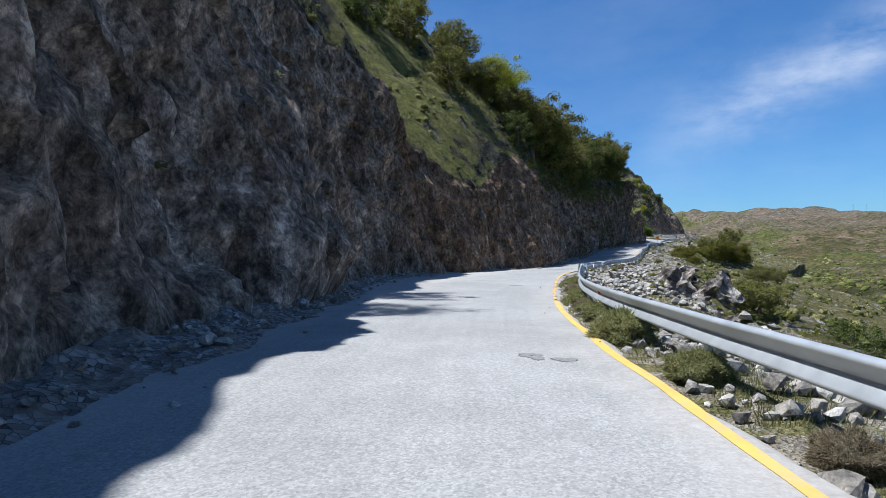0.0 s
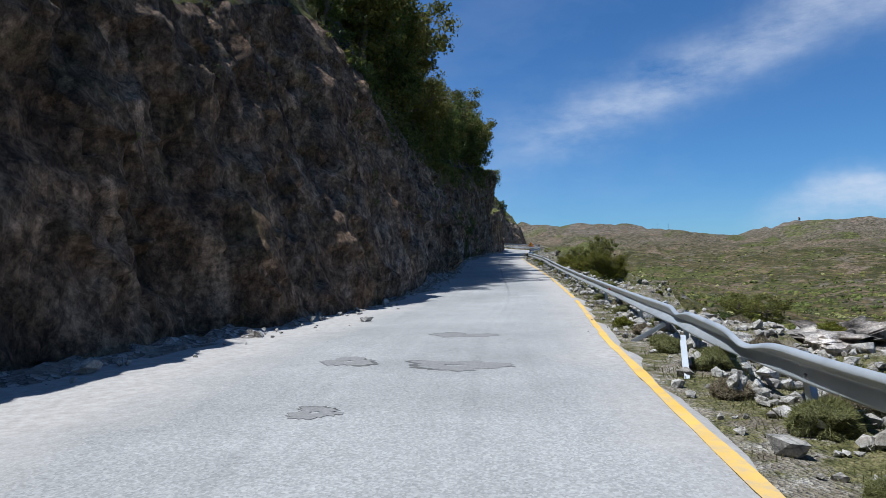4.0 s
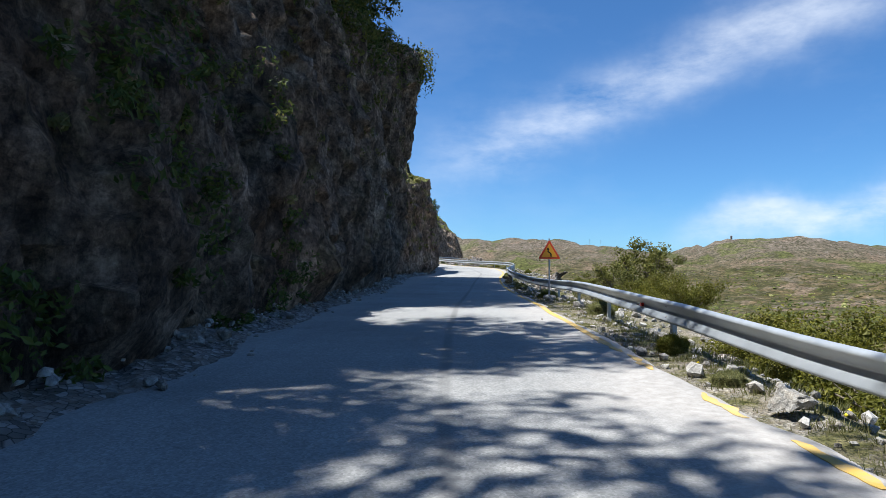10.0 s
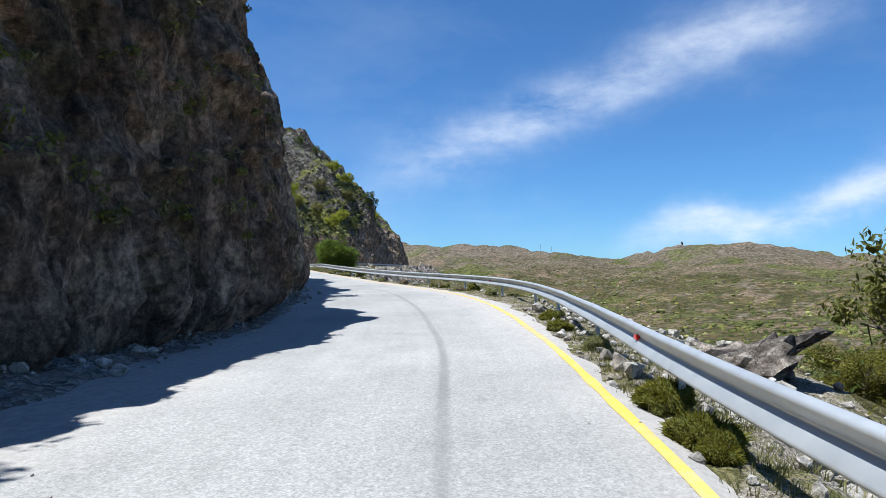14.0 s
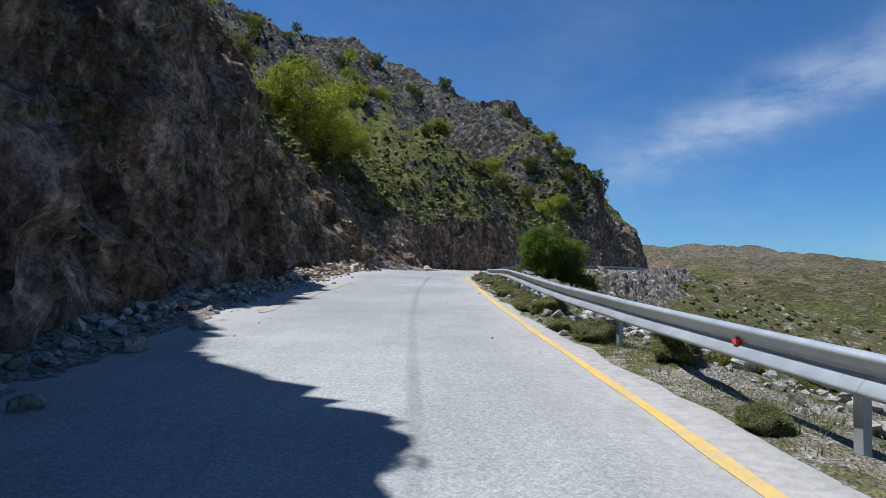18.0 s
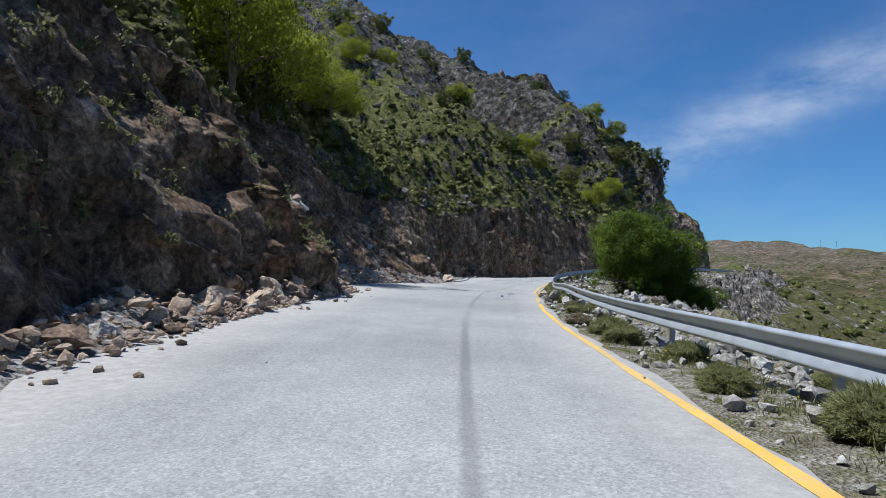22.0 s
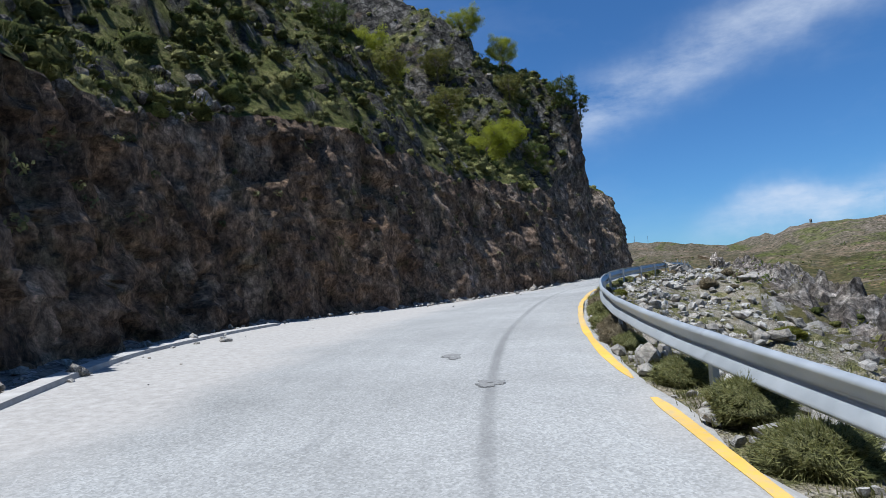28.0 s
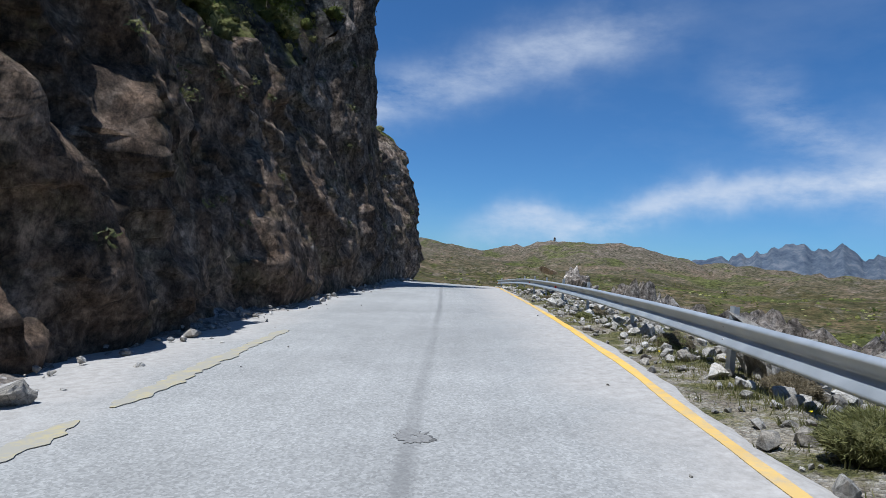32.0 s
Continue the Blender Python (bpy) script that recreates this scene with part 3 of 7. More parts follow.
YELLOW_LINE = [(-12, 1.55), (2, 1.73), (8.8, 1.83), (15.6, 1.67), (22.4, 1.69), (29.2, 1.47), (36, 1.34), (42.8, 1.8), (49.6, 2.11), (56.4, 2.26), (63.2, 2.43), (70, 2.6), (76.8, 2.67), (83.6, 2.66), (90.4, 2.6), (97.2, 2.48), (104, 2.36), (110.8, 2.24), (117.6, 2.13), (124.4, 2.03), (131.2, 1.88), (138, 1.33), (144.8, 1.39), (151.6, 1.7), (158.4, 2.02), (165.2, 2.37), (172, 2.17), (178.8, 1.95), (185.6, 1.83), (192.4, 1.88)]
YELLOW_LINE += [(199.2, 1.91), (206, 2), (212.8, 2), (219.6, 1.86), (226.4, 2.09), (233.2, 2.1), (240, 1.78), (246.8, 1.65), (253.6, 1.37), (260.4, 1.14), (267.2, 1.34), (274, 1.77), (280.8, 2.2), (287.6, 2.46), (294.4, 2.65), (301.2, 2.88), (308, 3.13), (322, 3.49), (340, 3.59), (375, 3.63)]
RAIL_LINE = [(-12, 2.57), (2, 2.53), (8.8, 2.44), (15.6, 2.31), (22.4, 2.62), (29.2, 2.56), (36, 2.57), (42.8, 2.97), (49.6, 3.21), (56.4, 3.29), (63.2, 3.37), (70, 3.45), (76.8, 3.48), (83.6, 3.53), (90.4, 3.77), (97.2, 3.7), (104, 3.21), (110.8, 2.95), (117.6, 3.22), (124.4, 3.37), (131.2, 3.11), (138, 2.05), (144.8, 1.73), (151.6, 2.25), (158.4, 3.14), (165.2, 3.92), (172, 3.98), (178.8, 3.37), (185.6, 2.87), (192.4, 2.78)]
RAIL_LINE += [(199.2, 3), (206, 3.35), (212.8, 3.31), (219.6, 3.06), (226.4, 3.24), (233.2, 3.26), (240, 2.78), (246.8, 2.2), (253.6, 1.75), (260.4, 1.67), (267.2, 2.02), (274, 2.6), (280.8, 3.22), (287.6, 3.52), (294.4, 3.88), (301.2, 4.21), (308, 4.41), (322, 4.68), (340, 4.77), (375, 4.85)]
FOOT = [(-12, 3.85), (2, 3.77), (8.8, 3.84), (15.6, 4.17), (22.4, 5.46), (29.2, 6.53), (36, 6.46), (42.8, 5.19), (49.6, 4.41), (56.4, 4.26), (63.2, 4.21), (70, 4.05), (76.8, 3.77), (83.6, 3.75), (90.4, 3.89), (97.2, 3.84), (104, 3.78), (110.8, 3.64), (117.6, 4.02), (124.4, 4.34), (131.2, 4.39), (138, 4.91), (144.8, 5.42), (151.6, 5.13), (158.4, 4.49), (165.2, 4.08), (172, 3.61), (178.8, 4.12), (185.6, 4.28), (192.4, 4.6)]
FOOT += [(199.2, 4.7), (206, 4.92), (212.8, 5), (218, 5), (222.5, 5), (226.5, 6.5), (233.2, 5.9), (240, 4.47), (246.8, 4.93), (253.6, 7.04), (260.4, 7.9), (267.2, 5.86), (274, 5.07), (280.8, 4.49), (287.6, 4.2), (294.4, 3.85), (301.2, 3.24), (308, 3.05), (322, 2.41), (335, 3.46), (375, 6.22)]
WALL_TOP = [(-12, 8.3, 13.5), (0, 7.3, 14.6), (16, 8.5, 12.8), (26, 8.8, 10.9), (31, 7.8, 10.7), (38.5, 9, 9), (42.5, 7.6, 7.1), (47, 6.8, 6.5), (57, 7.5, 9.8), (66, 7.8, 11), (79, 6.9, 9.8), (90, 6.3, 8.6), (106, 6, 10.2), (113.5, 6, 10.6), (116.8, 7.4, 10.2), (120, 6.1, 11), (128, 5.7, 11.5), (132.5, 5.5, 11.8), (137, 5.2, 13.2), (141.5, 3.5, 13.6), (146, 6.9, 8.6), (150.5, 6.2, 7.1), (155, 4.9, 7.5), (159.5, 4.8, 8.1), (164, 6, 8.3), (168.5, 6.7, 10.7), (173, 5.9, 9.5), (177.5, 5.9, 10.9), (182, 3.4, 7.9), (186.5, 4.3, 8.7), (191, 9.6, 7.9), (195.5, 6.6, 9.1)]
WALL_TOP += [(200, 7.3, 8.5), (211, 8.2, 7.2), (217, 7.6, 6.4), (222.5, 7.6, 6.2), (226.5, 11.5, 6.6), (233, 12, 8), (239, 9.9, 5.4), (250, 7.5, 4.8), (255, 9.2, 5.6), (260, 10, 6.5), (264, 9.3, 7.2), (268, 8, 6.9), (272, 7.6, 7), (276, 7.1, 6.7), (284, 6.8, 7.4), (290, 6.5, 7.3), (296, 6.3, 7.8), (300, 5.6, 9.3), (304, 4.5, 16.6), (307.5, 10.7, 17.9), (311, 7, 12.8), (314.5, 7.7, 11), (318, 6.5, 10.6), (321.5, 4.1, 8.9), (325, 6.3, 8.8), (329, 6.4, 8.8), (335, 5.1, 8), (350, 5.4, 6.5), (375, 8, 4)]
SLOPE_MID = [(-12, 15, 24), (26, 15, 21), (42, 16, 14), (60, 16, 20), (80, 16, 22), (106, 14, 20.5), (118, 13, 20), (130, 12, 19), (138, 11.2, 16.7), (145, 10.5, 14.1), (151, 9.4, 11.5), (157, 9, 8), (164, 9.8, 10.6), (170, 11.7, 13.6), (180, 8.3, 16.1), (190, 10, 17.4), (198, 12.7, 14.2), (205, 14, 12.5), (215, 15.1, 12.1), (226, 16, 12), (236, 16.6, 12), (245, 18, 12), (260, 24, 17.5), (275, 22.6, 21.4), (285, 24.1, 19.1), (292, 27.8, 15.8), (299, 19, 28.1), (306, 18.7, 22.5), (313, 19.7, 27.1), (320, 18.7, 17.5)]
SLOPE_MID += [(327, 15.5, 12.8), (335, 9.7, 14.7), (375, 14, 6)]
RIDGE = [(-12, 42, 46), (26, 42, 45), (45, 45, 43), (60, 45, 43), (80, 40, 38), (106, 35, 32), (130, 30, 28), (145, 26, 21), (157, 22, 12), (170, 28, 21), (190, 35, 30), (205, 46, 35), (226, 58, 43.5), (243, 61.3, 45.5), (260, 62, 46), (270, 61.2, 45.1), (280, 61.2, 46.7), (288, 54.8, 48.2), (296, 84.6, 49.4), (304, 63.5, 44.6), (312, 69, 48), (319, 65.8, 51.4), (325, 55.5, 41.6), (332, 34.9, 39.5), (340, 30.7, 25.8), (375, 26, 10)]


def column(rows, n):
    return np.array([r[0] for r in rows], float), np.array([r[n] for r in rows], float)


def eased(s, rows, n=1):
    """Reads a table at s, smoothly between its rows."""
    xs, ys = column(rows, n)
    s = np.asarray(s, float)
    m = np.gradient(ys, xs)
    i = np.clip(np.searchsorted(xs, s, side="right") - 1, 0, len(xs) - 2)
    h = xs[i + 1] - xs[i]
    u = np.clip((s - xs[i]) / h, 0, 1)
    d = (ys[i + 1] - ys[i]) / h
    a = np.where(m[i] * d > 0, np.sign(d) * np.minimum(np.abs(m[i]), 2.5 * np.abs(d)), 0)
    b = np.where(m[i + 1] * d > 0, np.sign(d) * np.minimum(np.abs(m[i + 1]), 2.5 * np.abs(d)), 0)
    return (2 * u**3 - 3 * u**2 + 1) * ys[i] + (u**3 - 2 * u**2 + u) * h * a + (3 * u**2 - 2 * u**3) * ys[i + 1] + (u**3 - u**2) * h * b


def calmed(rows, reach=5.0):
    """The table read every three metres, with its kinks evened out."""
    s = np.arange(rows[0][0], rows[-1][0] + 1, 3.0)
    fine = np.arange(rows[0][0] - 20, rows[-1][0] + 20, 0.5)
    kernel = np.exp(-0.5 * (np.arange(-3 * reach, 3 * reach + 0.1, 0.5) / reach) ** 2)
    v = eased(np.clip(fine, rows[0][0], rows[-1][0]), rows)
    n = len(kernel) // 2
    v = np.convolve(np.pad(v, n, mode="edge"), kernel / kernel.sum(), "valid")
    return list(zip(s.tolist(), np.interp(s, fine, v).tolist()))


YELLOW_LINE, RAIL_LINE = calmed(YELLOW_LINE, 3.5), calmed(RAIL_LINE, 4.0)


def road_samples():
    pts = np.array(ROAD)
    tang = np.gradient(pts, axis=0)
    out = []
    for i in range(len(pts) - 1):
        for u in np.arange(0, 1, 1 / 48):
            out.append((2 * u**3 - 3 * u**2 + 1) * pts[i] + (u**3 - 2 * u**2 + u) * tang[i] + (3 * u**2 - 2 * u**3) * pts[i + 1] + (u**3 - u**2) * tang[i + 1])
    out = np.array(out)
    arc = np.r_[0, np.cumsum(np.hypot(*np.diff(out[:, :2], axis=0).T))]
    arc -= np.interp(48, np.arange(len(arc)), arc)
    return arc, out


ARC, LINE = road_samples()
S_MIN, S_MAX = ARC[0], ARC[-1]
AHEAD = np.gradient(LINE[:, :2], axis=0)
AHEAD /= np.linalg.norm(AHEAD, axis=1)[:, None]
calm = np.ones(41) / 41
WIDE = np.stack([np.convolve(np.pad(AHEAD[:, n], 20, mode="edge"), calm, "valid") for n in (0, 1)], 1)
WIDE /= np.linalg.norm(WIDE, axis=1)[:, None]


def place(s, lat, up=0.0, bank=6.0):
    """World points at s along the road, lat to its right (negative: left) and up over its surface."""
    s, lat, up = np.broadcast_arrays(np.asarray(s, float), np.asarray(lat, float), np.asarray(up, float))
    x, y, z, roll = (np.interp(s, ARC, LINE[:, n]) for n in range(4))
    fx, fy = np.interp(s, ARC, WIDE[:, 0]), np.interp(s, ARC, WIDE[:, 1])
    tilt = -np.tan(np.radians(roll)) * np.clip(lat, -bank, bank)
    return np.stack([x + lat * fy, y - lat * fx, z + up + tilt], -1)


def spot(s, lat, up=0.0):
    return Vector(place(s, lat, up).tolist())


def heading(s):
    """Turn about z that points a thing's +y along the road."""
    return -math.atan2(float(np.interp(s, ARC, WIDE[:, 0])), float(np.interp(s, ARC, WIDE[:, 1])))


# ---- noise on arrays ----
def lattice(i, j, k, seed):
    n = (i * 374761393 + j * 668265263 + k * 2147483647 + seed * 974634777) & 0xFFFFFFFF
    n = ((n ^ (n >> 13)) * 1274126177) & 0xFFFFFFFF
    n = ((n ^ (n >> 16)) * 2246822519) & 0xFFFFFFFF
    return ((n ^ (n >> 15)) & 0xFFFFFF) / 0x7FFFFF - 1.0


def value_noise(p, seed=0):
    b = np.floor(p).astype(np.int64)
    f = p - b
    f = f * f * f * (f * (f * 6 - 15) + 10)
    out = 0.0
    for dx in (0, 1):
        for dy in (0, 1):
            for dz in (0, 1):
                w = np.where(dx, f[:, 0], 1 - f[:, 0]) * np.where(dy, f[:, 1], 1 - f[:, 1]) * np.where(dz, f[:, 2], 1 - f[:, 2])
                out = out + w * lattice(b[:, 0] + dx, b[:, 1] + dy, b[:, 2] + dz, seed)
    return out


def fractal(p, octaves=4, gain=0.5, seed=0, ridged=False):
    out, amp, q = 0.0, 1.0, np.array(p, float)
    for o in range(octaves):
        v = value_noise(q, seed + o)
        out = out + amp * (1 - 2 * np.abs(v) if ridged else v)
        q, amp = q * 2.03 + 17.1, amp * gain
    return out


def chunky(p, size, seed=0):
    """Blocky rock: each point takes the height and tilt of its nearest cell, with sharp breaks between the blocks."""
    q = p / size
    b = np.floor(q).astype(np.int64)
    best, val = np.full(len(q), 1e9), np.zeros(len(q))
    for dx in (-1, 0, 1):
        for dy in (-1, 0, 1):
            for dz in (-1, 0, 1):
                c = b + np.array((dx, dy, dz))
                j = np.stack([lattice(c[:, 0], c[:, 1], c[:, 2], seed + n) for n in range(3)], 1) * 0.45 + 0.5
                off = q - (c + j)
                d = (off**2).sum(1)
                tilt = np.stack([lattice(c[:, 0], c[:, 1], c[:, 2], seed + 5 + n) for n in range(3)], 1)
                h = lattice(c[:, 0], c[:, 1], c[:, 2], seed + 9) + (off * tilt).sum(1) * 0.9
                near = d < best
                best, val = np.where(near, d, best), np.where(near, h, val)
    return val


# ---- meshes ----
def mesh_of(name, verts, faces, material, smooth=False, uv=None):
    me = bpy.data.meshes.new(name)
    verts, faces = np.asarray(verts, np.float32), np.asarray(faces, np.int32)
    n = faces.shape[1]
    me.vertices.add(len(verts))
    me.vertices.foreach_set("co", verts.ravel())
    me.loops.add(faces.size)
    me.loops.foreach_set("vertex_index", faces.ravel())
    me.polygons.add(len(faces))
    me.polygons.foreach_set("loop_start", np.arange(0, faces.size, n, dtype=np.int32))
    me.update(calc_edges=True)
    me.polygons.foreach_set("use_smooth", np.full(len(faces), smooth))
    if uv is not None:
        layer = me.uv_layers.new(name="UVMap")
        layer.data.foreach_set("uv", np.asarray(uv, np.float32)[faces.ravel()].ravel())
    me.materials.append(material)
    me.validate()
    return me


def grid_faces(rows, cols):
    a = (np.arange(rows - 1)[:, None] * cols + np.arange(cols - 1)[None]).ravel()
    return np.stack([a, a + 1, a + cols + 1, a + cols], 1)


def sheet(name, verts, rows, cols, material, label, category, smooth=True, uv=None, flip=False):
    f = grid_faces(rows, cols)
    ob = new(name, mesh_of(name, verts, f[:, ::-1] if flip else f, material, smooth, uv))
    return tagged(ob, label, category, kind="structure")


def part(name, bm, material, parent, label=""):
    """Links a bmesh (or a mesh) as one mesh object under a thing or a part."""
    if isinstance(bm, bpy.types.Mesh):
        me = bm
    else:
        me = bpy.data.meshes.new(name)
        bm.to_mesh(me)
        bm.free()
        me.materials.append(material)
    ob = new(name, me)
    ob.parent = parent
    return tagged(ob, label)


# ---- the road ----
ss = np.arange(S_MIN, S_MAX, 0.5)
lanes = np.linspace(0, 1, 31)
ragged = 0.22 * value_noise(np.stack([ss * 0.9, 0 * ss, 0 * ss], 1), 7) + 0.10 * value_noise(np.stack([ss * 3.1, 0 * ss, 0 * ss], 1), 8)
left_edge, right_edge = -eased(ss, FOOT) - 0.6, eased(ss, YELLOW_LINE) + np.interp(ss, [-12, 150, 160, 186, 194, 375], [0.26, 0.28, 0.62, 0.62, 0.34, 0.28]) + 0.55 * ragged
lats = left_edge[:, None] + (right_edge - left_edge)[:, None] * lanes
S2 = np.repeat(ss[:, None], len(lanes), 1)
bumps = 0.018 * value_noise(np.stack([S2.ravel() * 0.35, lats.ravel() * 0.9, 0 * S2.ravel()], 1), 3).reshape(S2.shape)
edge_drop = -0.10 * np.clip((lats - (right_edge[:, None] - 0.15)) / 0.15, 0, 1)
pts = place(S2, lats, bumps * 0.6 + edge_drop)
sheet("road", pts.reshape(-1, 3), len(ss), len(lanes), ASPHALT, "pale worn asphalt mountain road with dusty broken edges", "road", uv=np.stack([lats.ravel(), S2.ravel()], 1), flip=True)

# ---- the cliff and the hillside over the road ----
HS = 0.17
hs = np.arange(S_MIN, S_MAX, HS)
fl, tl, th = -eased(hs, FOOT), -eased(hs, WALL_TOP), eased(hs, WALL_TOP, 2)
bow = np.interp(hs, [-12, 58, 66, 185, 190, 213, 218, 236, 255, 264, 280, 290, 375], [1.25, 1.25, 1.8, 1.8, 1.25, 1.2, 0.9, 0.86, 0.86, 1.1, 1.15, 1.6, 1.8])
ml, mh, rl, rh = -eased(hs, SLOPE_MID), eased(hs, SLOPE_MID, 2), -eased(hs, RIDGE), eased(hs, RIDGE, 2)


def profile(u):
    """Lateral place and height of the hill's cross-section: u 0 to 1 is the wall, 1 to 2 the near slope, 2 to 3 up to the ridge, 3 to 4 behind it."""
    lat, up = np.zeros((len(hs), len(u))), np.zeros((len(hs), len(u)))
    for n, v in enumerate(u):
        if v <= 1:
            lat[:, n] = fl + (tl - fl) * v**bow
            up[:, n] = -0.35 + (th + 0.35) * v
        elif v <= 2:
            w = v - 1
            lat[:, n], up[:, n] = tl + (ml - tl) * w, th + (mh - th) * (w + 0.16 * math.sin(math.pi * w))
        elif v <= 3:
            w = v - 2
            lat[:, n], up[:, n] = ml + (rl - ml) * w, mh + (rh - mh) * (w + 0.10 * math.sin(math.pi * w))
        else:
            w = v - 3
            lat[:, n], up[:, n] = rl - 45 * w, rh + (-14 - rh) * w**1.3
    return lat, up


def hill_points(u):
    lat, up = profile(u)
    S3 = np.repeat(hs[:, None], len(u), 1)
    p = place(S3, lat, up)
    flat = p.reshape(-1, 3)
    fx, fy = np.interp(hs, ARC, WIDE[:, 0]), np.interp(hs, ARC, WIDE[:, 1])
    out = np.stack([np.repeat(fy[:, None], len(u), 1).ravel(), np.repeat(-fx[:, None], len(u), 1).ravel()], 1)
    uu = np.repeat(np.array(u)[None], len(hs), 0).ravel()
    wall = np.clip((1.25 - uu) / 0.35, 0, 1)
    ramp = np.clip(uu / 0.10, 0.15, 1)
    tall = flat * np.array((1, 1, 0.38))
    big = fractal(tall / 5.5, 3, 0.5, 11)
    ribs = fractal(flat * np.array((1, 1, 0.16)) / 4.2 + 0.35 * value_noise(flat / 2.5, 15)[:, None], 3, 0.55, 16, True) - 0.25
    pits = np.clip(fractal(flat * np.array((1, 1, 0.5)) / 1.9, 2, 0.5, 19) - 0.42, 0, 0.5)
    slant = flat + np.outer(flat[:, 2], (0.10, 0.28, 0.0))
    holes = np.clip(fractal(flat * np.array((1, 1, 0.6)) / 0.75, 2, 0.5, 23) - 0.55, 0, 0.4)
    blocks = 0.52 * chunky(slant * np.array((1, 1, 0.24)), 2.6, 21) + 0.34 * chunky(slant * np.array((1, 1, 0.32)) + 0.15 * value_noise(flat / 0.7, 33)[:, None], 1.1, 31)
    rough = fractal(flat * np.array((1, 1, 0.7)) / 0.8, 3, 0.6, 41, True) - 0.4
    d = wall * ramp * (np.repeat(np.interp(hs, [24, 30, 58, 64, 238, 248], [0.85, 0.6, 0.6, 0.85, 0.85, 0.5])[:, None], len(u), 1).ravel() * big + np.repeat(np.interp(hs, [24, 30, 58, 64, 198, 208, 246], [0.50, 0.48, 0.48, 0.50, 0.50, 0.32, 0.46])[:, None], len(u), 1).ravel() * blocks + 0.11 * rough + 0.07 * chunky(flat * np.array((1, 1, 0.6)), 0.5, 36) + 0.26 * ribs - 1.2 * pits - 1.0 * holes)
    # stepped ochre buttresses: each bench juts out below and steps back above
    along = np.repeat(hs[:, None], len(u), 1).ravel()
    shift = 0.06 * value_noise(flat / 2.2, 45) + 0.10 * value_noise(flat * np.array((1, 1, 0)) / 5.0, 46)
    benches = 0.0
    for level, jut in ((0.22, 0.45), (0.42, 0.5), (0.66, 0.5)):
        benches = benches + jut * np.clip((level + shift + 0.05 * chunky(flat, 1.1, 47) - uu) / 0.06, 0, 1)
    window = np.clip((along - 211) / 5, 0, 1) * np.clip((225.5 - along) / 1.8, 0, 1)
    d = d + wall * window * (benches - 0.6) * np.clip(uu / 0.18, 0, 1)
    slope = 1 - wall
    calm = np.repeat(np.interp(hs, [18, 26, 60, 70], [1.0, 0.35, 0.35, 1.0])[:, None], len(u), 1).ravel()
    lift = calm * slope * (0.9 * fractal(flat / 7.0, 3, 0.5, 51) + 0.62 * np.maximum(chunky(flat, 2.6, 61), -0.2) + 0.34 * chunky(flat, 1.0, 71))
    far = np.clip((uu - 1.8) / 0.8, 0, 1)
    lift = lift + far * (1.6 * np.maximum(fractal(flat / 9.0, 3, 0.55, 81, True), 0) + 0.9 * np.maximum(chunky(flat, 4.5, 91), 0))
    flat = flat.copy()
    flat[:, :2] += out * d[:, None]
    flat[:, 2] += lift + 0.25 * wall * ramp * big
    return flat


u_wall = np.linspace(0, 1.0, 92)
u_slope = np.r_[np.linspace(1.0, 2.0, 44), np.linspace(2.0, 3.0, 42)[1:], 3.3, 3.7, 4.0]
cliff_pts = hill_points(u_wall)
slope_pts = hill_points(u_slope)
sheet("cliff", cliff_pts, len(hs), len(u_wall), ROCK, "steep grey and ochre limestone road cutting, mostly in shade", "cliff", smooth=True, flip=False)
SPARSE = slope_pts.reshape(len(hs), len(u_slope), 3)[::2]
sheet("hillside", SPARSE.reshape(-1, 3), len(SPARSE), len(u_slope), HILL, "steep rocky hillside of grass, scrub and limestone", "hillside", smooth=True, flip=False)
WALLGRID = cliff_pts.reshape(len(hs), len(u_wall), 3)
HILLGRID = slope_pts.reshape(len(hs), len(u_slope), 3)
SLOPE_LAT = profile(u_slope)[0]


def on_hill(s, lat):
    """The hillside's surface over a place of the plan (lat is negative)."""
    i = int(np.clip(round((s - hs[0]) / HS), 0, len(hs) - 1))
    j = int(np.argmin(np.abs(SLOPE_LAT[i] - lat)))
    return Vector(HILLGRID[i, j].tolist())


def on_wall(s, v):
    """A point of the cliff face at s, v of the way up."""
    i = int(np.clip(round((s - hs[0]) / HS), 0, len(hs) - 1))
    return Vector(WALLGRID[i, int(round(v * (len(u_wall) - 1)))].tolist())


# ---- the bank beyond the rail, and the valley ----
BANK = [  # s, height over the road 1.5 m, 5 m, 14 m and 40 m beyond the rail
    (-12, -0.35, -1.6, -6, -17), (10, -0.35, -1.2, -6, -18), (30, -0.3, -0.5, -4, -16), (55, -0.4, -1.0, -4, -12), (75, -0.5, -1.2, -4, -13),
    (95, -0.7, -2.0, -5, -15), (112, -1.3, -3.6, -8, -18), (126, -0.6, -1.6, -6, -17), (140, -0.9, -2.6, -7, -18), (160, -0.5, -1.5, -5, -16),
    (180, -0.4, -1.6, -5.5, -16), (205, -0.5, -1.6, -6, -17), (235, -0.2, -0.4, -3, -15), (262, -0.5, -1.5, -5, -17), (290, -0.5, -0.9, -5, -17), (320, -0.4, -0.6, -4, -14), (375, -0.5, -1, -3, -10),
]
bs = np.arange(S_MIN, S_MAX, 0.5)
bw = np.r_[np.linspace(-1.5, 0, 16), np.linspace(0, 5, 34)[1:], np.linspace(5, 14, 22)[1:], np.linspace(14, 42, 20)[1:], 43.5]
knots = np.array([-1.5, 0.0, 0.5, 1.5, 5, 14, 42, 43.5])
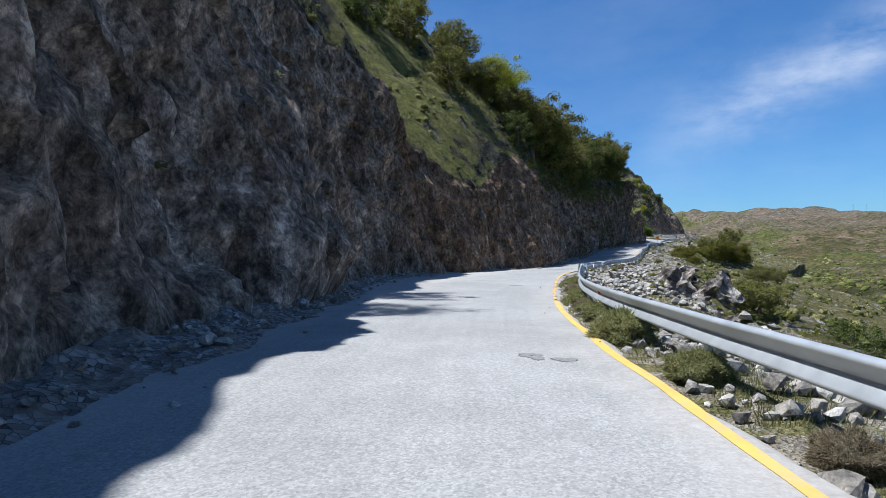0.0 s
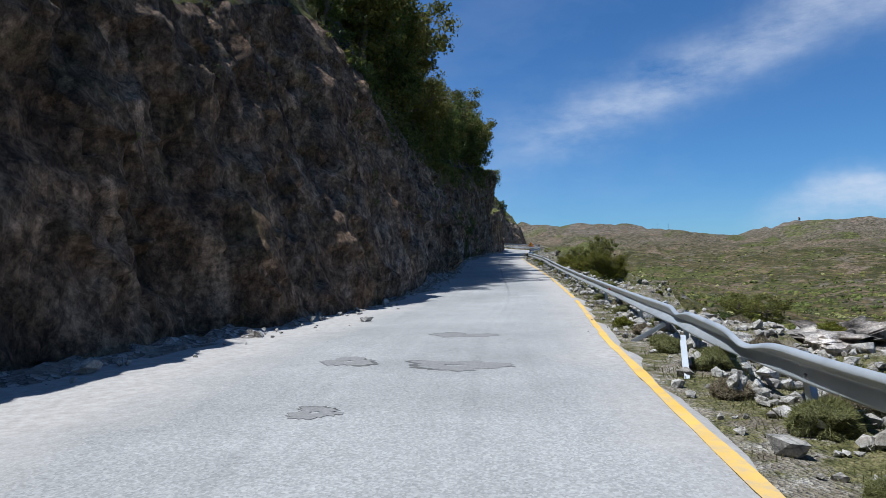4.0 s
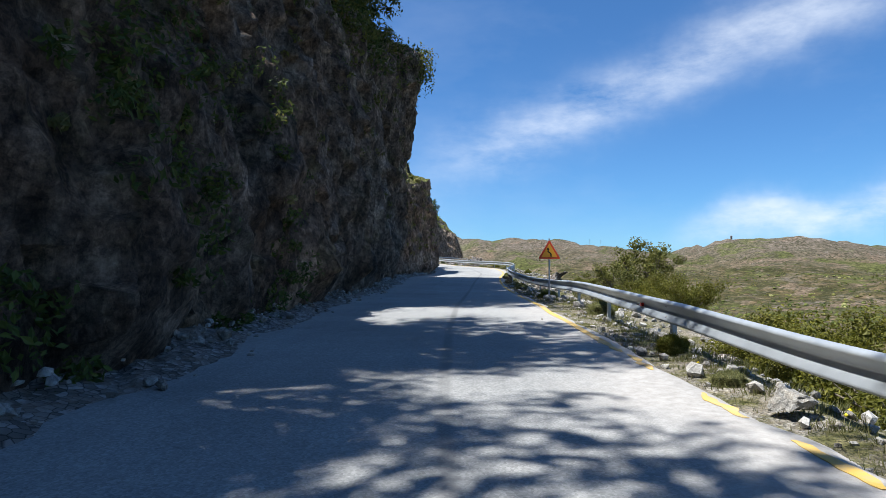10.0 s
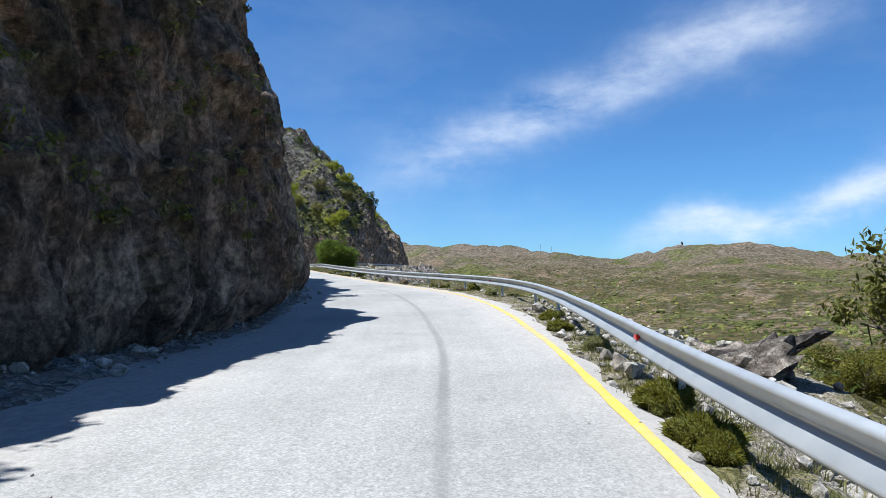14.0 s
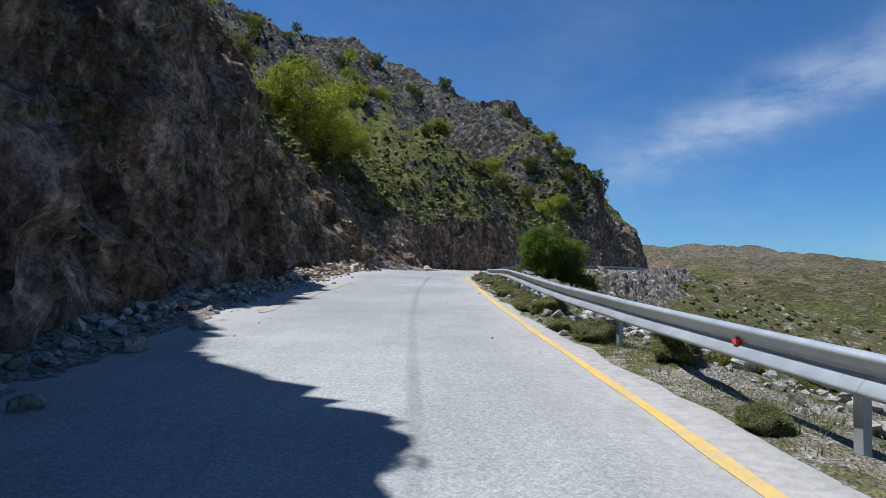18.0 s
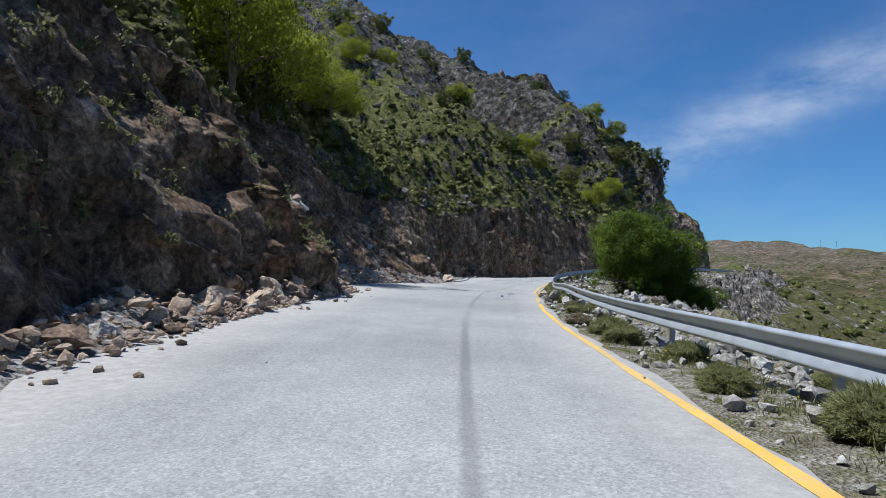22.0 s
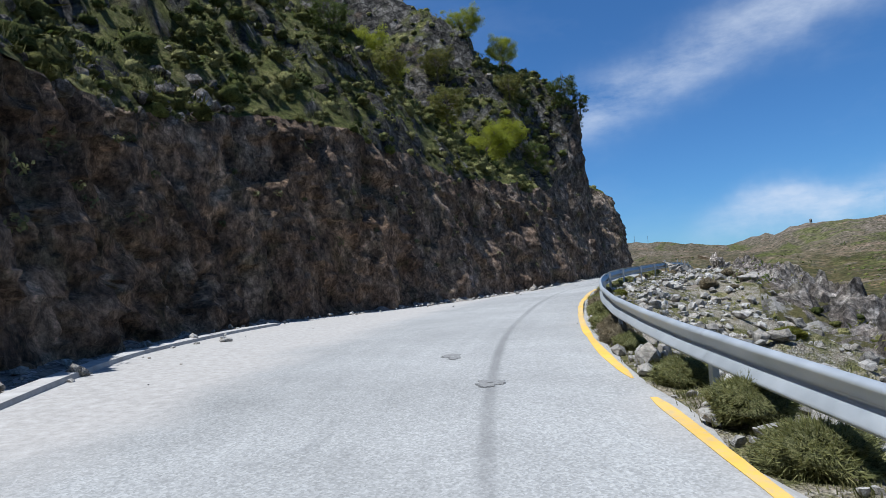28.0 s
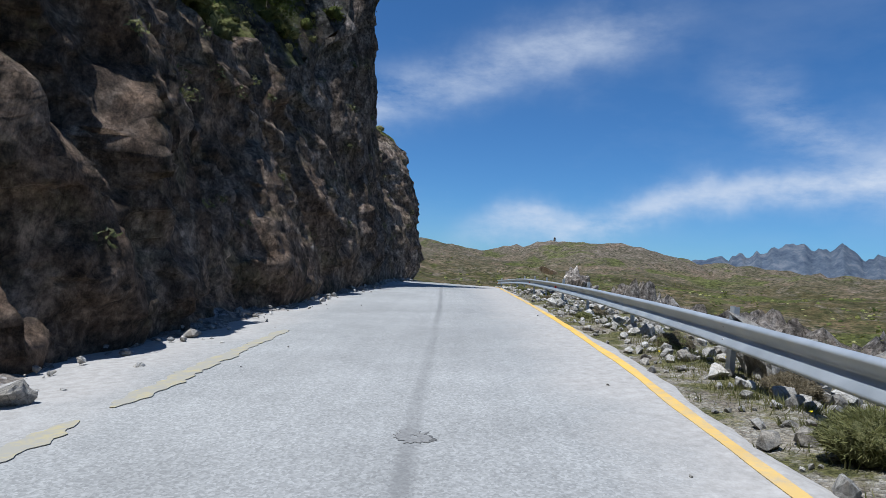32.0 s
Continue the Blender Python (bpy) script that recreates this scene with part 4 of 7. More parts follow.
levels = np.stack([0 * bs - 0.07, 0 * bs - 0.06, 0 * bs - 0.15] + [eased(bs, BANK, n) for n in (1, 2, 3, 4)] + [eased(bs, BANK, 4) - 9.0], 1)
bup = np.stack([np.interp(bw, knots, levels[i]) for i in range(len(bs))])
shoulder = eased(bs, RAIL_LINE) - eased(bs, YELLOW_LINE) - 0.12
blat = eased(bs, RAIL_LINE)[:, None] + np.where(bw[None] < 0, bw[None] / 1.5 * shoulder[:, None], bw[None])
bp = place(np.repeat(bs[:, None], len(bw), 1), blat, bup).reshape(-1, 3)
grow = np.clip((np.tile(bw, len(bs)) + 1.5) / 5.0, 0.10, 1)
outer = np.clip((np.tile(bw, len(bs)) - 0.8) / 2.0, 0, 1)
bp[:, 2] += grow * (0.22 * fractal(bp / 1.7, 3, 0.5, 101) + 0.16 * np.maximum(chunky(bp, 0.8, 111), -0.3)) + outer * 0.55 * fractal(bp / 6.0, 2, 0.5, 121)
BANKGRID = bp.reshape(len(bs), len(bw), 3)
split = int(np.argmin(np.abs(bw - 4.6)))
sheet("roadside_bank", BANKGRID[:, : split + 1].reshape(-1, 3), len(bs), split + 1, VERGE, "stony bank of pale rubble and dry grass beside the road", "bank", smooth=True, flip=True)
sheet("valley_slope", BANKGRID[:, split:].reshape(-1, 3), len(bs), len(bw) - split, SLOPE, "green slope of scrub, grass and stones falling to the valley", "slope", smooth=False, flip=True)


def on_bank(s, beyond):
    i = int(np.clip(round((s - bs[0]) / 0.5), 0, len(bs) - 1))
    return Vector(BANKGRID[i, int(np.argmin(np.abs(bw - beyond)))].tolist())


def valley_height(x, y):
    """Height of the open country: falls to the valley, then rises to the hills round it."""
    step = 24
    d2 = (x[:, None] - LINE[None, ::step, 0]) ** 2 + (y[:, None] - LINE[None, ::step, 1]) ** 2
    i = d2.argmin(1)
    d = np.sqrt(d2[np.arange(len(x)), i])
    base = LINE[::step, 2][i]
    qx, qy = x - LINE[::step, 0][i], y - LINE[::step, 1][i]
    right = qx * AHEAD[::step, 1][i] - qy * AHEAD[::step, 0][i] > 0
    drop = np.interp(d, [0, 8, 20, 50, 120, 240, 390, 560, 700, 850, 1000, 1500, 3000, 4600], [-6, -6.5, -9, -20, -27, -30, -20, 6, 28, 56, 60, 60, 60, 60])
    az = np.degrees(np.arctan2(x - 45, y - 150))
    lower = np.interp(az, [-180, 5, 18, 27, 34, 41, 48, 54, 58, 63, 70, 90, 130, 180], [0.7, 0.7, 0.85, 1.12, 0.92, 0.66, 0.98, 0.80, 0.50, 0.55, 0.40, 0.40, 0.6, 0.7])
    hill = np.clip((d - 380) / 420, 0, 1)
    z = base + drop * (1 - hill + hill * lower)
    p = np.stack([x, y, 0 * x], 1)
    rough = np.clip((d - 30) / 120, 0, 1)
    z += rough * (5.0 * fractal(p / 130, 4, 0.5, 131) + 0.8 * fractal(p / 18, 3, 0.5, 141)) + hill * (9 * fractal(p / 170, 6, 0.62, 151, True) - 3)
    return np.where(right, z, np.minimum(z, base - 6 - 0.02 * d))


radii = np.r_[np.geomspace(4, 1500, 150), np.geomspace(1560, 4700, 16)]
angles = np.radians(np.r_[np.arange(-180, -2, 4.0), np.arange(-2, 100, 0.5), np.arange(100, 180.1, 4.0)])
vx = 45 + radii[:, None] * np.sin(angles)[None]
vy = 150 + radii[:, None] * np.cos(angles)[None]
vz = np.concatenate([valley_height(vx[i], vy[i]) for i in range(len(radii))])
sheet("ground", np.stack([vx.ravel(), vy.ravel(), vz], 1), len(radii), len(angles), VALLEY, "green and stony mountain valley with scrub, rising to bare hills", "valley", smooth=True, flip=True)

# ---- far mountains, the blue haze of distance painted into their colour ----
mz = np.radians(np.arange(56, 112, 0.25))
crest = np.interp(np.degrees(mz), [56, 60, 63, 65, 67.4, 69, 70.5, 72, 73.5, 78, 85, 95, 112], [60, 150, 185, 225, 268, 252, 270, 225, 205, 230, 260, 220, 150])
crest = crest * 1.08 + 20 * fractal(np.stack([np.degrees(mz) * 0.9, 0 * mz, 0 * mz], 1), 6, 0.6, 161, True)
rows = []
for f, back in ((0.0, 0), (0.35, 250), (0.7, 480), (1.0, 700), (0.5, 1000)):
    r = 3650 + back
    rough = 25 * fractal(np.stack([np.degrees(mz) * 1.5, 0 * mz + f * 3, 0 * mz], 1), 4, 0.55, 171) * (f * (1 - f) * 2)
    rows.append(np.stack([45 + r * np.sin(mz), 150 + r * np.cos(mz), -60 + (crest * 1.12 + 60) * f + rough], 1))
mp = np.concatenate(rows)
sheet("backdrop", mp, 5, len(mz), FAR, "distant mountains on the skyline, coloured blue-grey with haze", "mountains", smooth=True, flip=True)

# ---- loose gravel shoulder at the foot of the cliff ----
gs = np.arange(S_MIN, 326, 0.35)
across = np.linspace(0, 1, 9)
heap = np.interp(gs, [-12, 30, 37, 60, 66, 75, 110, 150, 165, 195, 208, 217, 228, 236, 245, 255, 330], [0.25, 0.22, 0.05, 0.05, 0.16, 0.32, 0.30, 0.30, 0.20, 0.30, 0.35, 0.75, 0.9, 0.5, 0.12, 0.06, 0.15])
reach = np.interp(gs, [-12, 30, 37, 60, 66, 75, 110, 150, 165, 195, 208, 217, 228, 236, 245, 255, 330], [1.0, 0.9, 0.4, 0.35, 0.8, 1.0, 1.0, 1.0, 0.8, 1.0, 0.9, 1.0, 1.0, 0.8, 0.6, 0.5, 0.6])
reach = reach * (1 + 0.35 * value_noise(np.stack([gs * 0.6, 0 * gs, 0 * gs], 1), 181))
glat = -eased(gs, FOOT)[:, None] - 0.5 + (reach + 0.5)[:, None] * across
gup = heap[:, None] * (1 - across) ** 1.4 - 0.035 * across**3
gp = place(np.repeat(gs[:, None], 9, 1), glat, gup).reshape(-1, 3)
inner = np.tile(1 - across, len(gs))
gp[:, 2] += (0.02 + 0.10 * inner) * (fractal(gp / 0.6, 2, 0.5, 191) + np.maximum(chunky(gp, 0.35, 196), -0.2)) * np.minimum(inner * 4, 1)
k = Mat("cliff_gravel", rough=0.95, spec=0.1)
gc = k.ramp(k.cells(11.0, "F1", out="Color"), (0.1, (0.13, 0.115, 0.10)), (0.5, (0.26, 0.235, 0.21)), (0.9, (0.42, 0.39, 0.36)))
gc = k.mix(0.85, gc, k.ramp(k.cells(11.0), (0.0, 0.12), (0.08, 1.0)), "MULTIPLY")
gc = k.mix(k.ramp(k.noise(1.4, 8, 0.7), (0.5, 0.0), (0.6, 0.8)), gc, k.ramp(k.noise(6.0, 8, 0.7), (0.3, (0.15, 0.115, 0.085)), (0.7, (0.36, 0.31, 0.26))))
k.bump(k.mix(0.5, k.cells(11.0, "F1"), k.noise(9.0, 8, 0.75)), 1.0, 0.10)
sheet("gravel_shoulder", gp, len(gs), 9, k.done(gc), "strip of loose gravel and soil at the foot of the cliff", "gravel", smooth=False, flip=True)

# ---- the jagged limestone ridge beyond the rail ----
cs = np.arange(226, 312, 0.22)
co = np.arange(2.6, 19, 0.22)
ridge_mid = np.interp(cs, [226, 238, 250, 262, 275, 290, 302, 312], [7, 8, 9.5, 10, 9, 6.5, 4.6, 4.2])
ridge_top = np.interp(cs, [226, 234, 246, 256, 266, 278, 290, 300, 307, 312], [0.2, 0.6, 0.9, 1.0, 1.0, 0.95, 0.8, 0.75, 0.9, 0.2])
ci = np.clip(np.round((cs - bs[0]) / 0.5).astype(int), 0, len(bs) - 1)
base_z = np.stack([np.interp(co, bw, BANKGRID[i, :, 2]) for i in ci])
cp = place(np.repeat(cs[:, None], len(co), 1), eased(cs, RAIL_LINE)[:, None] + co[None], 0.0).reshape(-1, 3)
cp[:, 2] = base_z.ravel()
hump = np.exp(-(((co[None] - ridge_mid[:, None]) / 3.4) ** 2)) * ridge_top[:, None]
spikes = fractal(cp * np.array((1, 1, 0)) / 1.5, 4, 0.6, 211, True)
slabs = chunky(cp * np.array((1.0, 1.0, 0)), 1.3, 221) + 0.6 * chunky(cp * np.array((1.0, 1.0, 0)), 0.5, 231)
edge = np.minimum(1, np.minimum((cs - 226)[:, None], (312 - cs)[:, None]) / 4) * np.clip((co[None] - 2.6) / 1.5, 0, 1)
lift = (hump.ravel() * (0.62 + 0.42 * spikes + 0.36 * slabs) - 0.30) - 1.2 * (1 - edge.ravel())
cp[:, 2] += lift + 0.12 * slabs * edge.ravel()
sheet("crag_ridge", cp, len(cs), len(co), CRAG, "jagged ridge of grey limestone beyond the guard rail", "rock ridge", smooth=False, flip=True)

# ---- builders ----
def tube(points, radii, sides=7):
    """Arrays of a tapered tube along points."""
    points = [Vector(p) for p in points]
    verts, faces = [], []
    for i, p in enumerate(points):
        d = (points[min(i + 1, len(points) - 1)] - points[max(i - 1, 0)]).normalized()
        a = d.orthogonal().normalized()
        b = d.cross(a)
        for k in range(sides):
            t = 2 * math.pi * k / sides
            verts.append(p + radii[i] * (math.cos(t) * a + math.sin(t) * b))
    for i in range(len(points) - 1):
        for k in range(sides):
            m = (k + 1) % sides
            faces.append((i * sides + k, i * sides + m, (i + 1) * sides + m, (i + 1) * sides + k))
    return [tuple(v) for v in verts], faces


def joined(pieces):
    verts, faces, n = [], [], 0
    for v, f in pieces:
        verts += list(v)
        faces += [tuple(i + n for i in g) for g in f]
        n += len(v)
    return verts, faces


def leaves(centres, spread, count, size, rng, flat=0.0, slim=0.55):
    """Many small leaf faces round centres: arrays of quads. spread and size: one each or one for each centre."""
    centres = np.repeat(np.asarray(centres, float), count, 0)
    spread = np.repeat(np.broadcast_to(spread, (len(centres) // count,)), count)
    size = np.repeat(np.broadcast_to(size, (len(centres) // count,)), count) * rng.uniform(0.6, 1.4, len(centres))
    d = rng.normal(size=(len(centres), 3))
    d /= np.linalg.norm(d, axis=1)[:, None]
    c = centres + d * (spread * rng.uniform(0.5, 1.0, len(centres)))[:, None] * np.array((1, 1, 1 - flat))
    n = d + 0.9 * rng.normal(size=d.shape) + np.array((0, 0, 0.5))
    n /= np.linalg.norm(n, axis=1)[:, None]
    a = np.cross(n, rng.normal(size=n.shape))
    a /= np.linalg.norm(a, axis=1)[:, None]
    b = np.cross(n, a)
    a, b = a * size[:, None], b * (size * slim)[:, None]
    v = np.stack([c - a, c - b * 0.8 + n * (size * 0.15)[:, None], c + a, c + b * 0.8 + n * (size * 0.15)[:, None]], 1).reshape(-1, 3)
    return v, np.arange(len(v)).reshape(-1, 4)


def blades(spots, spread, count, height, rng):
    """Thin upright blades of grass round spots: arrays of triangles."""
    n = len(spots) * count
    c = np.repeat(np.asarray(spots, float), count, 0)
    r = np.repeat(np.broadcast_to(spread, (len(spots),)), count)
    h = np.repeat(np.broadcast_to(height, (len(spots),)), count) * rng.uniform(0.4, 1.2, n)
    t, q = rng.uniform(0, 6.283, n), rng.uniform(0, 6.283, n)
    away = np.stack([np.cos(t), np.sin(t), 0 * t], 1)
    c = c + away * (r * np.sqrt(rng.random(n)))[:, None]
    side = np.stack([np.cos(q), np.sin(q), 0 * q], 1) * (0.035 * h + 0.0025)[:, None]
    tip = c + away * (h * rng.uniform(0.0, 0.8, n))[:, None] + np.stack([0 * h, 0 * h, h], 1)
    return np.stack([c - side, c + side, tip], 1).reshape(-1, 3), np.arange(3 * n).reshape(-1, 3)


def stone_arrays(rng, detail=2, flat=0.75, sharp=0.35):
    """A broken, angular stone about 1 m across."""
    bm = bmesh.new()
    bmesh.ops.create_icosphere(bm, subdivisions=detail, radius=0.5)
    v = np.array([x.co[:] for x in bm.verts])
    f = np.array([[x.index for x in g.verts] for g in bm.faces])
    bm.free()
    for _ in range(13):
        n = rng.normal(size=3)
        n /= np.linalg.norm(n)
        h = rng.uniform(0.16, 0.38)
        over = np.maximum(v @ n - h, 0)
        v = v - np.outer(over * 0.97, n)
    v = v * np.array((rng.uniform(0.85, 1.25), rng.uniform(0.8, 1.1), flat * rng.uniform(0.8, 1.15)))
    v = v + sharp * 0.10 * fractal(v * 3.0 + rng.uniform(0, 90), 3, 0.55, int(rng.integers(1000)))[:, None] * v / 0.5
    return v, f


def spun(angle, scale=1.0, tilt=0.0):
    c, s = math.cos(angle), math.sin(angle)
    ct, st = math.cos(tilt), math.sin(tilt)
    return np.array(((c, -s * ct, s * st), (s, c * ct, -c * st), (0, st, ct))) * scale


def bush_arrays(rng, detail):
    """A low round bush about 1 m across."""
    bm = bmesh.new()
    bmesh.ops.create_icosphere(bm, subdivisions=detail, radius=0.5)
    v = np.array([x.co[:] for x in bm.verts])
    f = np.array([[x.index for x in g.verts] for g in bm.faces])
    bm.free()
    v = v * (1 + 0.45 * fractal(v * 4.0 + rng.uniform(0, 90), 2, 0.6, int(rng.integers(1000))))[:, None] * np.array((1.1, 1.1, 0.85))
    if detail > 1:
        q = rng.normal(size=(52, 3))
        q = q / np.linalg.norm(q, axis=1)[:, None] * 0.44 * np.array((1.1, 1.1, 0.85))
        side = np.cross(q, rng.normal(size=q.shape))
        side = side / np.linalg.norm(side, axis=1)[:, None] * 0.06
        tip = q * rng.uniform(1.25, 1.6, (52, 1)) + 0.09 * rng.normal(size=q.shape)
        f = np.concatenate([f, np.arange(156).reshape(-1, 3) + len(v)])
        v = np.concatenate([v * 0.88, np.stack([q - side, q + side, tip], 1).reshape(-1, 3)])
    return v, f


def bushes(name, spots, sizes, material, label, rng, detail):
    """Bushes that nobody could count, as one object."""
    shapes = [bush_arrays(rng, detail) for _ in range(12)]
    vs, fs, n = [], [], 0
    for p, size in zip(spots, sizes):
        v, f = shapes[int(rng.integers(12))]
        vs.append(v @ spun(rng.uniform(0, 6.28), size).T + np.asarray(p) + np.array((0, 0, size * 0.12)))
        fs.append(f + n)
        n += len(v)
    ob = new(name, mesh_of(name, np.concatenate(vs), np.concatenate(fs), material, True))
    return tagged(ob, label, "scrub", kind="stuff")


def gravel(name, spots, sizes, material, label, rng, detail=1, kinds=10):
    """Loose stones that nobody could count, as one object."""
    shapes = [stone_arrays(rng, detail) for _ in range(kinds)]
    vs, fs, n = [], [], 0
    for p, size in zip(spots, sizes):
        v, f = shapes[int(rng.integers(kinds))]
        v = v @ spun(rng.uniform(0, 6.28), size, rng.uniform(-0.5, 0.5)).T + np.asarray(p) + np.array((0, 0, size * 0.16))
        vs.append(v)
        fs.append(f + n)
        n += len(v)
    ob = new(name, mesh_of(name, np.concatenate(vs), np.concatenate(fs), material))
    return tagged(ob, label, "stones", kind="stuff")


# ---- the painted lines ----
def painted_line(name, s0, s1, table, offset, width, material, label, rough_seed, scrap=False):
    s = np.arange(s0, s1, 0.06 if scrap else 0.25)
    mid = eased(s, table) + offset if table else np.full(len(s), float(offset))
    mid = mid + 0.02 * value_noise(np.stack([s * 0.5, 0 * s, 0 * s], 1), rough_seed)
    half = width / 2 * (1 + 0.22 * value_noise(np.stack([s * 1.7, 0 * s, 0 * s], 1), rough_seed + 1))
    half = half * np.clip(np.minimum(s - s0 + 0.04, s1 - s) / (0.30 if scrap else 0.5), 0.06, 1) ** 0.6
    if scrap:
        half = half * (1 + 0.35 * value_noise(np.stack([s * 9.0, 0 * s, 0 * s], 1), rough_seed + 2))
        mid = mid + 0.03 * value_noise(np.stack([s * 5.0, 0 * s, 0 * s], 1), rough_seed + 3)
    lift = (0.006 if table else 0.008) + 0.0108 * value_noise(np.stack([s * 0.35, mid * 0.9, 0 * s], 1), 3)
    rows = np.stack([place(s, mid - half, lift), place(s, mid + half, lift), place(s, mid + half, lift - 0.004), place(s, mid - half, lift - 0.004)], 1)
    f = []
    for i in range(len(s) - 1):
        for k in range(4):
            f.append((i * 4 + k, i * 4 + (k + 1) % 4, i * 4 + 4 + (k + 1) % 4, i * 4 + 4 + k))
    ob = new(name, mesh_of(name, rows.reshape(-1, 3), np.array(f)[:, ::-1], material))
    return tagged(ob, label, "road marking", kind="structure")


LINE_BREAKS = [(-12, 17.2), (29.8, 60), (60.6, 79), (79.8, 94), (112.2, 128), (129.2, 223.2), (223.5, 226.6), (228.2, 231.0), (231.8, 249.5), (250.2, 322)]
for n, (a, b) in enumerate(LINE_BREAKS):
    painted_line("road_line", a, b, YELLOW_LINE, -0.02, 0.118, YELLOW, "worn yellow edge line painted on the asphalt", 200 + n)
patch_rng = np.random.default_rng(77)
a = 17.4
while a < 112:  # here only worn scraps of the paint are left
    if 29.6 < a < 94:
        a = 94.2
    b = a + float(patch_rng.uniform(0.5, 1.3))
    painted_line("road_line", a, b, YELLOW_LINE, float(patch_rng.normal(0, 0.015)), float(patch_rng.uniform(0.07, 0.13)), YELLOW, "broken scrap of worn yellow edge line", int(patch_rng.integers(900)), True)
    a = b + float(patch_rng.uniform(0.0, 0.45 if b < 60 else 1.2))
for n, (a, b, lat) in enumerate([(193, 196.6, -2.92), (196.9, 199.4, -2.80), (199.8, 204, -2.68), (275, 279.4, -2.66), (279.8, 285.5, -2.64)]):
    painted_line("old_road_line", a, b, None, lat, 0.22, FADED, "faded yellow edge line almost covered by dust", 240 + n, True)

# ---- broken and stained places in the asphalt ----
k = Mat("patch_asphalt", rough=0.9)
PATCH = k.done(k.ramp(k.noise(30.0, 7, 0.75), (0.3, (0.125, 0.122, 0.116)), (0.7, (0.265, 0.260, 0.250))))
k = Mat("broken_rim", rough=0.95)
RIM = k.done(k.ramp(k.noise(40.0, 7, 0.75), (0.3, (0.045, 0.044, 0.042)), (0.7, (0.170, 0.166, 0.158))))


def road_patch(s, lat, along, across, seed, label):
    """A worn hollow: a thin bed of loose grit inside a dark, ragged and broken rim."""
    rng = np.random.default_rng(seed)
    count, ph = 56, rng.uniform(0, 6.28, 4)
    rings = []
    t = 2 * np.pi * np.arange(count) / count
    edge = 0.5 * (1 + 0.20 * np.sin(2 * t + ph[0]) + 0.15 * np.sin(3 * t + ph[1]) + 0.10 * np.sin(5 * t + ph[2]) + 0.09 * rng.normal(size=count))
    rim = 0.20 * np.clip(np.sin(t + ph[3]) + 0.25 * rng.normal(size=count), 0.06, 1)
    for r, lift in ((edge, 0.003), (edge * (1 - rim), 0.005), (edge * 0.2, 0.004)):
        q = place(s + np.cos(t) * r * along, lat + np.sin(t) * r * across, 0.0)
        wave = 0.0108 * value_noise(np.stack([(s + np.cos(t) * r * along) * 0.35, (lat + np.sin(t) * r * across) * 0.9, 0 * t], 1), 3)
        q[:, 2] += wave + lift
        rings.append(q)
    faces = [(n * count + i, n * count + (i + 1) % count, (n + 1) * count + (i + 1) % count, (n + 1) * count + i) for n in (0, 1) for i in range(count)]
    me = mesh_of("road_stain", np.concatenate(rings), faces, RIM)
    me.materials.append(PATCH)
    me.polygons.foreach_set("material_index", np.repeat([1, 1] if along > 1.2 else [0, 1], count).astype(np.int32))
    return tagged(new("road_stain", me), label, "stain", kind="structure")


for n, (s, lat, a, c) in enumerate([(48.9, -0.45, 0.8, 1.1), (45.65, -1.7, 0.7, 0.8), (45.4, -0.3, 0.9, 1.1), (42.8, -1.35, 0.4, 0.5), (7.6, 0.75, 0.5, 0.25), (7.4, 1.1, 0.3, 0.25), (24.6, 0.15, 0.5, 0.45), (229.2, 0.95, 3.2, 0.26), (231.9, 1.3, 0.5, 0.3), (233.0, -0.3, 0.4, 0.3), (251.9, -0.6, 0.5, 0.25), (250.0, 0.0, 0.3, 0.35), (279.0, -0.1, 0.35, 0.25), (277.4, -1.0, 0.5, 0.3), (139.3, -1.9, 0.7, 0.12), (141.0, -0.9, 0.9, 0.1)]):
    road_patch(s, lat, a, c, 300 + n, "worn hollow with a dark broken rim in the pale asphalt")

# ---- the guard rail ----
RAIL_DIP = [(-12, 0.0, 0.0), (29, 0.0, 0.0), (32, 0.02, -6), (34, 0.03, -18), (37, -0.03, -28), (41, -0.06, -24), (44.6, -0.12, -12), (48, -0.08, 8), (52, -0.05, 4), (60, 0.0, 0.0), (106, 0.0, 0.0), (108, -0.05, -4), (112, 0.0, 0.0), (375, 0.0, 0.0)]
W_SHAPE = [(0.030, 0.312), (0.045, 0.308), (0.070, 0.296), (0.083, 0.281), (0.085, 0.270), (0.080, 0.258), (0.016, 0.176), (0.003, 0.165), (0.000, 0.155), (0.003, 0.145), (0.016, 0.134), (0.080, 0.052), (0.085, 0.040), (0.083, 0.029), (0.070, 0.014), (0.045, 0.002), (0.030, -0.002)]
RAIL_PINCH = [(33.9, 0.45, 0.80), (44.6, 0.5, 0.45), (47.9, 0.4, 0.35)]  # s, half length, how far the beam is crushed there
POST_GAP = 4.6


